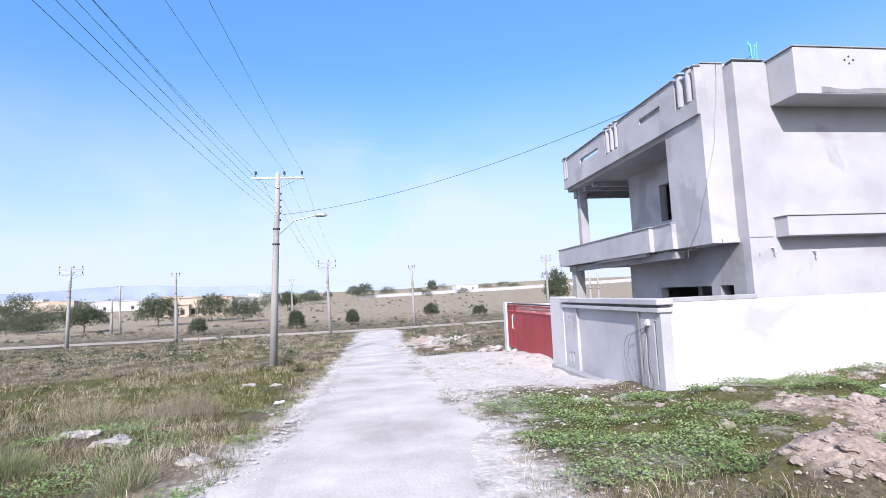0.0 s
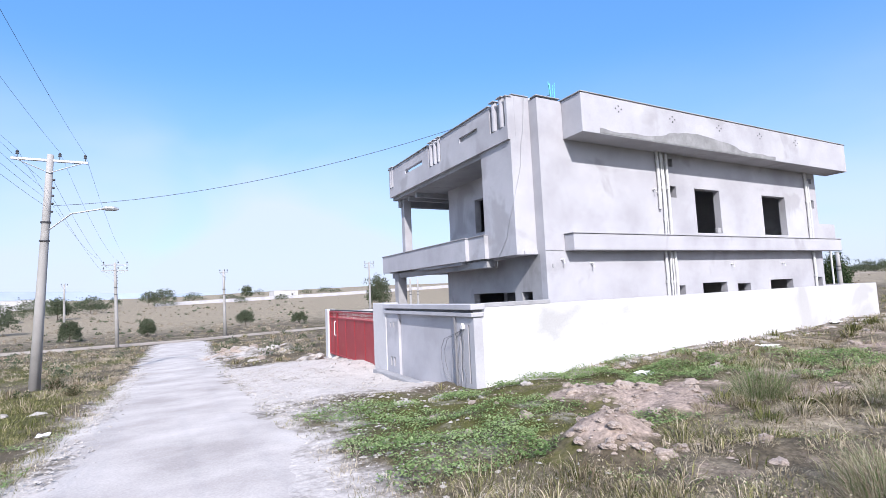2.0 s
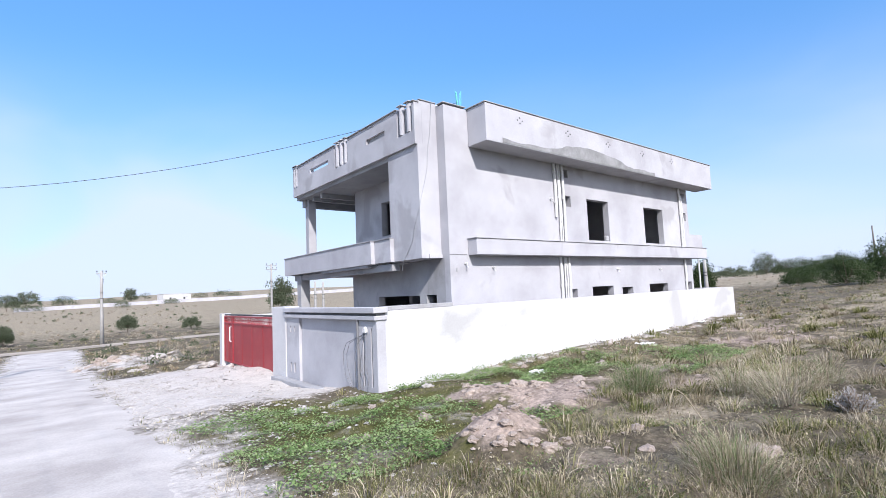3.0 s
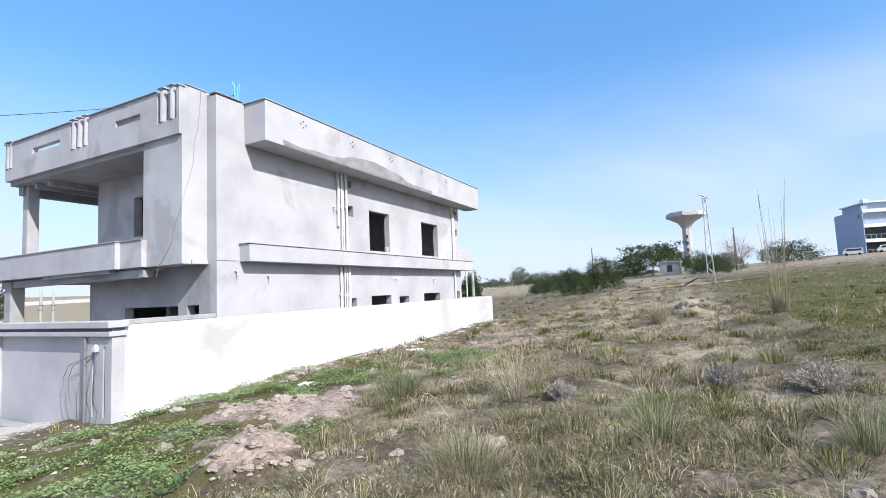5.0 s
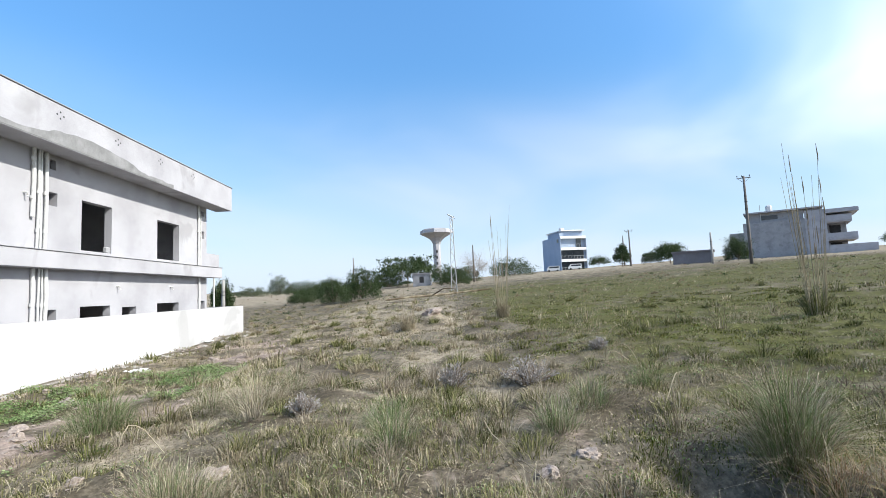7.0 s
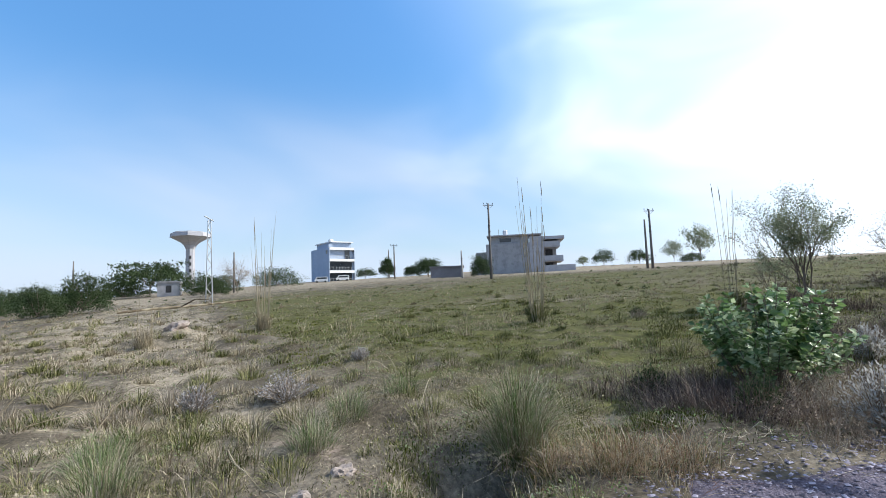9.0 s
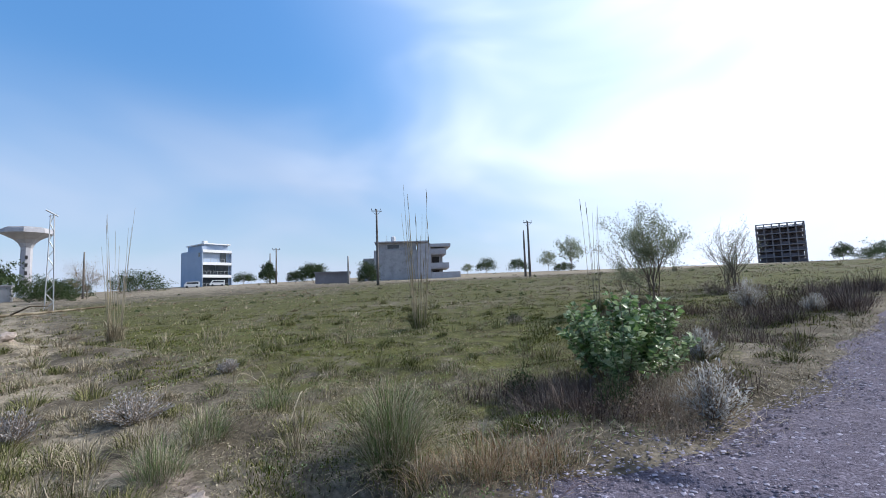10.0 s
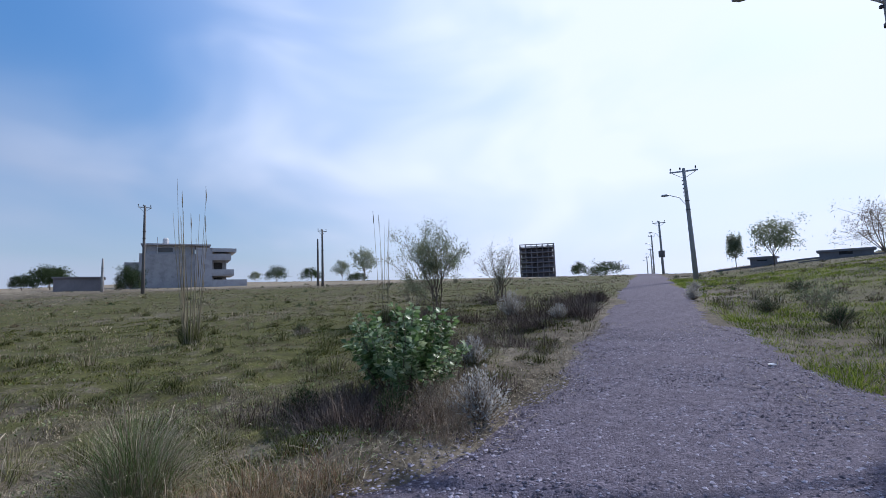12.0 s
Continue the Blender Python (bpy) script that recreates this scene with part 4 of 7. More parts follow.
for x, y, t in ((-40.4, 80.8, 5.2), (24.2, 54.9, 5.2), (25.9, 56.4, 5.2), (41.3, 17.9, 3.4), (70.3, -39.5, 4.5)):
    power_pole(x, y, t, arm=0, rack=0, label="plain slim concrete post")
power_pole(-0.4, -40.4, 8.3, (0.25, 0), lamp=1.15, lamp_at=0.65, arm=1.9)
power_pole(2.8, -75.4, 7.5, (0.1, 0), lamp=0.9, arm=1.7, box_on=True, label="concrete power pole carrying a small transformer")
for x, y, t in ((5.6, -110.4, 8.0), (7.7, -145.0, 7.0), (10.8, -180.2, 6.6)):
    power_pole(x, y, t, lamp=0.8, arm=1.3)
for x, y, t, a in ((55.2, -35.4, 10.1, 1.4), (45.3, -54.3, 7.9, 1.4), (49.0, -57.7, 7.0, 0), (118.2, 20.4, 8.0, 0), (99.7, -7.2, 7.6, 0), (112.1, -42.7, 7.0, 0), (102.3, -40.3, 7.6, 1.6)):
    power_pole(x, y, t, arm=a, rack=2, mat=WOODPOLE, turn=68, label="dark power pole on the field's far edge")
for dx in (-1.0, 0.3, 1.1):
    wire("power_line", near_top + Vector((dx, 0, 0.1)), south_top + Vector((dx, 0, -1.1)), 0.75)
    wire("power_line", near_top + Vector((dx, 0, 0.1)), cross_top + Vector((dx, 0, 0.1)), 0.7)
for k, (dx, dz) in enumerate(((-0.25, -1.0), (-0.2, -1.35), (-0.15, -1.7), (-0.1, -2.05))):
    wire("power_line", near_top + Vector((dx, 0, dz)), south_top + Vector((dx, 0, dz - 1.1)), 0.6)
for dz in (-1.0, -1.7):
    wire("power_line", near_top + Vector((0.1, 0, dz)), cross_top + Vector((0.1, 0, dz - 0.2)), 0.6)
wire("service_wire", near_top + Vector((0.15, 0, -2.0)), (10.2, 12.1, 7.9), 0.75, 0.009, "sagging black service wire from pole to house roof")


# ---- far buildings ----
def storey_house(name, label, base, u, width, depth, floors, fh, wall_mat, front_mat, front):
    """A plain block seen along u (the way of its front); front(part function, corner, u, v, P) adds the face."""
    h = thing(name, base, label, "house")
    u = Vector(u).normalized()
    v = Vector((-u.y, u.x, 0))
    o = Vector(base)

    def slab(n, a0, a1, b0, b1, z0, z1, m, parent=h, bevel=0.0):
        bm = bmesh.new()
        vs = add_box(bm, a0, a1, b0, b1, z0, z1, bevel)
        for w in bm.verts:
            w.co = o + u * w.co.x + v * w.co.y + Vector((0, 0, w.co.z))
        return part(n, bm, m, parent)

    front(slab)
    return h


def blue_front(s):
    W, D = 7.4, 12.0
    s("body", 0, W, 0.9, D, -1.5, 9.9, BLUEPAINT)
    s("side_wall", -0.12, 0.0, 0, D, -1.5, 9.7, BLUEPAINT)
    s("side_wall", W, W + 0.12, 0, D, -1.5, 9.7, BLUEPAINT)
    for k in range(4):
        s("floor_edge", 0, W, -0.05, 0.9, -0.25 + 3.15 * k, 0.45 + 3.15 * k, WHITEPAINT)
    for k in range(3):
        for a, b in (((4.9, 6.3),) if k == 2 else ((0.4, 3.55), (3.65, 6.9))):
            s("balcony_glass", a, b, 0.7, 0.88, 0.5 + 3.15 * k, 2.9 + 3.15 * k, GLASS)
        r = s("balcony_rail", 0.05, 7.35, -0.04, 0.02, 1.3 + 3.15 * k, 1.36 + 3.15 * k, STEEL)
        for j in range(9):
            s("baluster", 0.1 + 0.9 * j, 0.15 + 0.9 * j, -0.03, 0.01, 0.36 + 3.15 * k, 1.3 + 3.15 * k, STEEL)
    s("roof_room", 1.2, W, 2.0, D - 1, 9.9, 11.4, BLUEPAINT)
    s("roof_slab", 0.8, W + 0.3, 1.0, D - 0.6, 11.4, 11.65, WHITEPAINT)
    s("parapet", -0.1, 1.1, 0.3, 0.5, 9.9, 10.7, BLUEPAINT)
    s("roof_window", -0.16, -0.121, 1.0, 2.0, 8.2, 9.2, GLASS)
    s("roof_tank", 2.0, 3.2, 4, 5.2, 11.65, 12.6, PVC, bevel=0.2)


def grey_front(s):
    s("body", 0, 12.6, 0, 9, -1.5, 6.9, CEMENT)
    s("stair_tower", 0.6, 9.5, 0.5, 8, 6.9, 8.6, CEMENT)
    s("roof_slab", 0.2, 12.4, -0.3, 8.3, 8.6, 8.85, PLASTER)
    s("low_wing", -2.4, 0, 0.6, 8, -1.5, 5.2, CEMENT)
    s("side_band", 9.6, 12.7, -0.12, -0.004, -1.5, 8.2, PLASTER)
    s("window", 3.0, 5.6, 0.46, 0.498, 7.3, 8.1, GLASS)
    s("roof_tank", 3.8, 4.9, 2, 3.1, 8.85, 10.3, PVC, bevel=0.3)
    s("pipe", 2.9, 3.0, 0.35, 0.45, 6.9, 10.2, PVC)
    for k in range(2):
        z = 3.2 * k
        s("balcony_slab", 12.6, 16.8 - 0.6 * k, 0, 8, 2.5 + z, 2.75 + z, PLASTER)
        s("balcony_front", 12.6, 16.8 - 0.6 * k, -0.1, 0.1, 2.75 + z, 3.8 + z, PLASTER)
        s("balcony_end", 16.6 - 0.6 * k, 16.8 - 0.6 * k, 0.1, 8, 2.75 + z, 3.8 + z, PLASTER)
        s("back_wall", 12.6, 15.6, 3, 3.3, -1 + z, 2.5 + z, CEMENT)
        s("opening", 13.2, 14.8, 2.94, 2.998, 0.2 + z, 2.2 + z, DARK)
    s("balcony_roof", 12.6, 17.2, -0.4, 8, 7.4, 8.1, PLASTER)
    s("yard_wall", 12.6, 19.0, -2.5, -2.3, -1.5, 1.6, PLASTER)


def tower_block():
    h = thing("tower_block", (82.0, -311.0, 10.5), "unfinished dark concrete frame tower with open floors", "building")
    u, v, o = Vector((-0.962, -0.27, 0)), Vector((0.27, -0.962, 0)), Vector((94, -307, 9.0))

    def s(n, a0, a1, b0, b1, z0, z1, m=None, p=h):
        bm = box(a0, a1, b0, b1, z0, z1)
        for w in bm.verts:
            w.co = o + u * w.co.x + v * w.co.y + Vector((0, 0, w.co.z))
        return part(n, bm, m or FRAME, p)

    s("core", 1.0, 21, 4, 13, -2, 22.0, DARKFRAME)
    for k in range(8):
        s("floor_slab", -0.3, 22.3, -0.3, 15.3, 3.2 * k, 3.2 * k + 0.55)
    for i in range(7):
        for j in range(4):
            s("column", 3.6 * i, 3.6 * i + 0.6, 4.8 * j, 4.8 * j + 0.6, -2, 25.0)
    for k in range(5):
        for i in (0, 1, 3, 4, 5):
            if (i + 2 * k) % 3:
                s("infill", 3.6 * i + 0.6, 3.6 * i + 3.6, 0.2, 0.45, 3.2 * k + 0.55, 3.2 * k + 1.9, DARKFRAME)
    for z in (24.5,):
        s("roof_beam", 0, 22.2, 0, 0.5, z, z + 0.5)
        s("roof_beam", 0, 22.2, 14.4, 14.9, z, z + 0.5)
        for i in range(7):
            s("roof_beam", 3.6 * i, 3.6 * i + 0.5, 0.5, 14.4, z, z + 0.5)


FRAME = material("frame_concrete", [(0.16, 0.15, 0.16), (0.22, 0.21, 0.22)], 0.9, 0.5, 8, 0.1)
DARKFRAME = material("frame_infill", [(0.09, 0.085, 0.10), (0.13, 0.12, 0.13)], 0.9, 0.5, 8, 0.0)
storey_house("blue_house", "three-storey house, blue sides, white balconies with dark glass", (131.5, -33.2, z_at(131.5, -33.2) - 0.6), (0.186, -0.98, 0), 7, 12, 3, 3, BLUEPAINT, WHITEPAINT, blue_front)
storey_house("grey_villa", "grey plastered two-storey villa with jutting balconies and roof tank", (93.5, -59.0, z_at(90, -64) - 0.2), (-0.575, -0.818, 0), 12, 9, 2, 3, CEMENT, PLASTER, grey_front)
tower_block()


def low_building(x, y, ux, uy, w, d, h, mat, label, name="low_building", openings=2):
    z = z_at(x, y)
    t = thing(name, (x, y, z), label, "building", "far buildings")
    u = Vector((ux, uy, 0)).normalized()
    v = Vector((-u.y, u.x, 0))

    def s(n, a0, a1, b0, b1, z0, z1, m, p=t):
        bm = box(a0, a1, b0, b1, z0, z1)
        for q in bm.verts:
            q.co = Vector((x, y, z)) + u * q.co.x + v * q.co.y + Vector((0, 0, q.co.z))
        return part(n, bm, m, p)

    s("block", -w / 2, w / 2, 0, d, -1.5, h, mat)
    s("roof", -w / 2 - 0.2, w / 2 + 0.2, -0.25, d + 0.2, h, h + 0.22, mat)
    for k in range(openings):
        a = -w / 2 + w * (k + 0.5) / openings
        for side in (-0.03, d - 0.01):
            s("opening", a - 0.5, a + 0.5, side, side + 0.04, 0.6, min(h - 0.3, 2.0), DARK)
    return t


SAND = material("sand_plaster", [(0.42, 0.34, 0.26), (0.52, 0.44, 0.36)], 0.9, 0.4, 10, 0.1)
for x, y, w, d, h, m in ((-47.1, 142.7, 13, 8, 5.0, SAND), (-40.7, 150.2, 8, 6, 4.6, WHITEWASH), (-53.5, 139.0, 6, 5, 3.2, SAND), (-113.7, 234.2, 21, 8, 4.4, WHITEWASH), (-154.9, 257.4, 18, 9, 5.0, SAND),
                         (-75.0, 342.2, 22, 10, 5.0, WHITEWASH), (-190.8, 293.9, 18, 9, 6.0, WHITEWASH), (-100, 300, 15, 8, 5, WHITEWASH), (60, 330, 16, 8, 4, WHITEWASH), (-130, 330, 12, 8, 5, SAND)):
    low_building(x, y, 1, 0.25, w, d, h, m, "low flat-roofed village house far across the fields")
low_building(80.5, -42.0, -0.5, -0.86, 6, 5, 1.9, FRAME, "low grey shed beside the villa", openings=0)
low_building(115.0, 3.6, 0.1, 1, 4, 3, 2.6, CEMENT, "small concrete kiosk in front of the water tower", "kiosk", 1)
low_building(-14.0, -60.5, 1, -0.25, 4, 2, 0.5, FRAME, "low concrete shelter on the rise", "shelter", 1)


def long_wall(name, x0, y0, x1, y1, h, mat, label, n=24):
    bm = bmesh.new()
    rows = []
    d = Vector((x1 - x0, y1 - y0, 0)).normalized()
    s = Vector((-d.y, d.x, 0)) * 0.15
    for k in range(n + 1):
        x, y = x0 + (x1 - x0) * k / n, y0 + (y1 - y0) * k / n
        z = z_at(x, y)
        c = Vector((x, y, 0))
        rows.append([bm.verts.new(c - s + Vector((0, 0, z - 0.6))), bm.verts.new(c - s + Vector((0, 0, z + h))), bm.verts.new(c + s + Vector((0, 0, z + h))), bm.verts.new(c + s + Vector((0, 0, z - 0.6)))])
    for a, b in zip(rows, rows[1:]):
        for i in range(3):
            bm.faces.new((a[i], a[i + 1], b[i + 1], b[i]))
    bm.faces.new(rows[0])
    bm.faces.new(rows[-1][::-1])
    bmesh.ops.recalc_face_normals(bm, faces=bm.faces)
    ob = part(name, bm, mat)
    return tagged(ob, label, "wall")


long_wall("ridge_wall", -12, 285, 150, 255, 1.7, PLASTER, "long white boundary wall along the far ridge")
long_wall("field_wall", -3.4, -71.0, -13.5, -68.0, 0.2, FRAME, "low dark wall on the grassy rise")
long_wall("field_wall", -10, -60, -24, -55, 0.12, FRAME, "low dark wall on the grassy rise")
low_building(-8.5, -69.5, 1, -0.3, 2.4, 2.0, 0.75, FRAME, "small block hut on the low wall", "hut", 1)


def water_tower():
    x, y = 140.5, 0.2
    z = z_at(x, y)
    t = thing("water_tower", (x, y, z), "grey concrete water tower with a wide faceted bowl", "water tower")
    ring = lambda pts, r: tube([(x, y, p) for p in pts], r, 8)
    part("stem", ring([z - 1, z + 10.9], [1.1, 1.05]), PLASTER, t)
    b = part("bowl", ring([z + 10.9, z + 11.8, z + 12.6, z + 13.8, z + 13.9, z + 14.8], [1.1, 1.5, 2.3, 4.55, 4.75, 4.65]), PLASTER, t)
    part("lid", ring([z + 14.8, z + 15.1, z + 15.35], [4.4, 4.1, 2.6]), CEMENT, b)
    for k in range(5):
        part("slit", box(x - 1.16, x - 0.98, y - 0.25, y + 0.25, z + 1.5 + 1.7 * k, z + 2.3 + 1.7 * k), DARK, t)


def lattice_pylon():
    x, y = 60.5, -1.9
    z = z_at(x, y)
    t = thing("lattice_pylon", (x, y, z), "slim grey steel lattice pole with a slanted cross arm", "pylon")
    H = 9.2
    c = lambda sx, sy, k: (x + sx * (0.34 - 0.2 * k), y + sy * (0.34 - 0.2 * k), z + H * k)
    for sx, sy in ((-1, -1), (-1, 1), (1, -1), (1, 1)):
        part("leg", tube([c(sx, sy, -0.02), c(sx, sy, 1)], 0.045, 5), STEEL, t)
    for k in range(11):
        a, b = k / 11, (k + 1) / 11
        s = 1 if k % 2 else -1
        for sx in (-1, 1):
            part("lacing", tube([c(sx, -s, a), c(sx, s, b)], 0.028, 4), STEEL, t)
            part("lacing", tube([c(-s, sx, a), c(s, sx, b)], 0.028, 4), STEEL, t)
    part("cross_arm", tube([(x, y - 0.45, z + H - 0.1), (x, y + 0.5, z + H + 0.45)][::-1], 0.07, 6), STEEL, t)
    part("cross_arm", tube([(x, y - 0.35, z + H + 0.15), (x, y + 0.25, z + H - 0.2)], 0.04, 6), STEEL, t)


def van(x, y, rz, label):
    z = z_at(x, y) + 0.02
    t = thing("van", (x, y, z), label, "van", "parked vans")
    r = Matrix.Translation((x, y, z)) @ Matrix.Rotation(radians(rz), 4, "Z") @ Matrix.Scale(0.75, 4)

    def s(n, pts, w, m):
        bm = bmesh.new()
        L = [bm.verts.new(r @ Vector((p[0], -w, p[1]))) for p in pts]
        R = [bm.verts.new(r @ Vector((p[0], w, p[1]))) for p in pts]
        bm.faces.new(L)
        bm.faces.new(R[::-1])
        for i in range(len(pts)):
            j = (i + 1) % len(pts)
            bm.faces.new((L[i], R[i], R[j], L[j]))
        bmesh.ops.recalc_face_normals(bm, faces=bm.faces)
        return part(n, bm, m, t)

    s("body", [(-2.1, 0.35), (2.0, 0.35), (2.1, 0.8), (1.95, 1.05), (1.35, 1.85), (-2.0, 1.9), (-2.1, 1.7)], 0.8, WHITEPAINT)
    s("side_window", [(-1.8, 1.15), (1.5, 1.15), (1.15, 1.65), (-1.8, 1.68)], 0.81, GLASS)
    s("windscreen", [(1.42, 1.2), (1.86, 1.12), (1.9, 1.16), (1.42, 1.78)], 0.68, GLASS)
    for dx in (-1.35, 1.35):
        for s2 in (-1, 1):
            a, b = r @ Vector((dx, s2 * 0.62, 0.3)), r @ Vector((dx, s2 * 0.82, 0.3))
            part("wheel", tube([a, b], 0.24, 14), RUBBER, t)


water_tower()
lattice_pylon()
van(122.0, -28.6, 75, "small white van parked before the blue house")
van(120.6, -33.6, 80, "small white van parked before the blue house")


def mountains():
    n = 60
    verts, faces = [], []
    for k in range(n + 1):
        a = radians(-75 + 85 * k / n)
        h = 28 + 70 * float(rough(k, 0, 7, 3)) + 22 * float(rough(k, 0, 2, 5))
        h *= float(smooth(60, 44, k))
        verts += [(3400 * math.sin(a), 3400 * math.cos(a), -20), (3450 * math.sin(a), 3450 * math.cos(a), 42 + h)]
        if k:
            i = 2 * k
            faces.append((i - 2, i, i + 1, i - 1))
    # the blue-grey is air haze painted on as the hills' flat colour
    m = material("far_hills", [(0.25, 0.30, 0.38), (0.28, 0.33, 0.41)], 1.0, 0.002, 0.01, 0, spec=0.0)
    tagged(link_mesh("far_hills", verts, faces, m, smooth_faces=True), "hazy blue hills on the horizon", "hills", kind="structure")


mountains()


# ---- trees ----
def leaf_cloud(name, centres, spread, per, size, mat, parent, rng, flat=0.5, label=""):
    c = np.repeat(np.asarray(centres), per, 0)
    n = len(c)
    c = c + rng.normal(0, 1, (n, 3)) * np.asarray(spread)
    a = rng.normal(0, 1, (n, 3))
    a /= np.linalg.norm(a, axis=1)[:, None]
    b = np.cross(a, rng.normal(0, 1, (n, 3)))
    b /= np.linalg.norm(b, axis=1)[:, None]
    s = size * rng.uniform(0.6, 1.4, (n, 1))
    w = s * flat
    v = np.stack([c - a * s, c + b * w, c + a * s, c - b * w], 1).reshape(-1, 3)
    f = np.arange(4 * n).reshape(-1, 4)
    me = bpy.data.meshes.new(name)
    me.from_pydata((v - np.array(parent["base"])).tolist(), [], f.tolist())
    me.materials.append(mat)
    ob = new(name, me)
    ob["base"] = parent["base"]
    ob.parent = parent
    return ob


def tree(x, y, h, w, style, seed):
    rng = np.random.default_rng(seed)
    z = z_at(x, y)
    labels = {"acacia": ("tree", "dark green spreading acacia with a flat uneven crown"), "round": ("tree", "small field tree with a loose green crown"),
              "thin": ("tree", "thin-leaved young tree with gaps in its crown"), "bare": ("tree", "nearly bare grey tree with fine twigs"), "bush": ("bush", "dense dark green wild bush in the field")}
    kind, text = labels[style]
    t = thing(kind, (x, y, z), text, kind, "field trees")
    ends = []
    bm = bmesh.new()
    fork = {"acacia": 0.35, "round": 0.35, "thin": 0.3, "bare": 0.2, "bush": 0.08}[style] * h
    r0 = (0.018 * h + 0.02) * (0.6 if style in ("bare", "thin") else 1.0)
    if style != "bush":
        tube([(x, y, z - 0.2), (x + rng.normal(0, 0.02) * h, y, z + fork)], [r0, r0 * 0.75], 7, bm)
    limbs = {"acacia": 9, "round": 7, "thin": 7, "bare": 9, "bush": 10}[style]
    for k in range(limbs):
        a = 2 * math.pi * (k + rng.uniform(0, 0.7)) / limbs
        rad = w / 2 * rng.uniform(0.35, 0.85)
        top = h * (rng.uniform(0.72, 0.95) if style in ("acacia", "thin") else rng.uniform(0.5, 0.92))
        p0 = np.array([x, y, z + fork * rng.uniform(0.7, 1)])
        p2 = np.array([x + rad * math.cos(a), y + rad * math.sin(a), z + top])
        p1 = p0 * 0.5 + p2 * 0.5 + rng.normal(0, 0.04, 3) * h
        tube([p0, p1, p2], [r0 * 0.55, r0 * 0.36, r0 * 0.12], 5, bm)
        ends += [p2, p1 * 0.4 + p2 * 0.6]
        for j in range({"bare": 10, "thin": 5}.get(style, 2)):
            q = p1 + (p2 - p1) * rng.uniform(0.1, 0.9)
            e = q + rng.normal(0, 1, 3) * np.array([0.16 * w, 0.16 * w, 0.10 * h])
            e[2] = max(e[2], z + 0.25 * h) if style != "bush" else max(e[2], z + 0.1)
            tube([q, e], [r0 * 0.2, r0 * 0.06], 4, bm)
            ends.append(e)
    part("trunk", bm, BARK, t)
    ends = np.array(ends)
    fewer = min(1.0, 85 / math.hypot(x, y)) ** 1.3
    # northern crowns take the leaf colour with haze painted in
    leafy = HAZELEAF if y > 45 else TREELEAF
    per = lambda n: max(5, int(n * fewer))
    ls = (0.022 * max(h, w * 0.6) + 0.03) * min(1.6, fewer ** -0.4) * (0.95 if style == "bush" else 1.2)
    # fill the crown: points in a lumpy half dome round the limbs
    n = {"acacia": 150, "round": 120, "thin": 60, "bare": 0, "bush": 170}[style]
    if n:
        a = rng.uniform(0, 2 * math.pi, n)
        q = np.sqrt(rng.uniform(0, 1, n))
        low = {"acacia": 0.12, "round": 0.08, "thin": 0.25, "bush": 0.04}[style]
        lump = 0.8 + 0.35 * rough(3 * np.cos(a) + seed, 3 * np.sin(a), 1.0, 2)
        top = low + (1 - low) * np.sqrt(np.clip(1 - 0.85 * q * q, 0, 1))
        dome = np.stack([x + 0.5 * w * q * lump * np.cos(a), y + 0.5 * w * q * lump * np.sin(a), z + h * (low + (top - low) * rng.uniform(0.1, 1, n) ** (1.0 if style == "bush" else 0.6))], 1)
        ends = np.concatenate([ends, dome])
    if style == "acacia":
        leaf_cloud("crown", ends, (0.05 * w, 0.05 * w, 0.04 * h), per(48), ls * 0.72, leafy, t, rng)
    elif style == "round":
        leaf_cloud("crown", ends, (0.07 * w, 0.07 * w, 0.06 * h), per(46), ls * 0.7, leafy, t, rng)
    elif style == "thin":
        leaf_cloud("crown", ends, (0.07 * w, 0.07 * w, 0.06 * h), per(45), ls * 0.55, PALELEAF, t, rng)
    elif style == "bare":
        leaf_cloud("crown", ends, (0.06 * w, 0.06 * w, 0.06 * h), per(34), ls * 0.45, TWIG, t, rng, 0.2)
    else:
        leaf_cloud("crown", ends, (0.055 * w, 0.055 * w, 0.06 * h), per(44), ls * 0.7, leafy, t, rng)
    return t


EAST_TREES = [(120.2, 7.6, 7.4, 16.0, "acacia"), (114.0, -17.2, 4.4, 10.5, "bush"), (110.3, -1.6, 4.4, 7.0, "bush"), (105.4, -5.4, 3.6, 7.6, "bush"), (119, 12, 4.0, 9.0, "bush"), (95.2, -7.4, 6.2, 6.0, "bare"), (92, -3, 3.2, 6, "bush"),
              (103.5, -39.0, 4.6, 3.4, "round"), (99.8, -47.5, 4.4, 4.6, "round"), (101.4, -44.1, 2.8, 3.4, "round"), (75.4, -46.4, 4.0, 3.7, "bush"), (133.5, -43.8, 3.4, 5.4, "round"),
              (60.6, 9.4, 4.0, 4.6, "bush"), (56.3, 12.0, 3.0, 3.8, "bush"), (142.7, 46.2, 6.0, 6.2, "bush"), (55.0, 24.0, 3.9, 2.6, "bush"), (87.1, 22.8, 2.6, 6.0, "bush")]
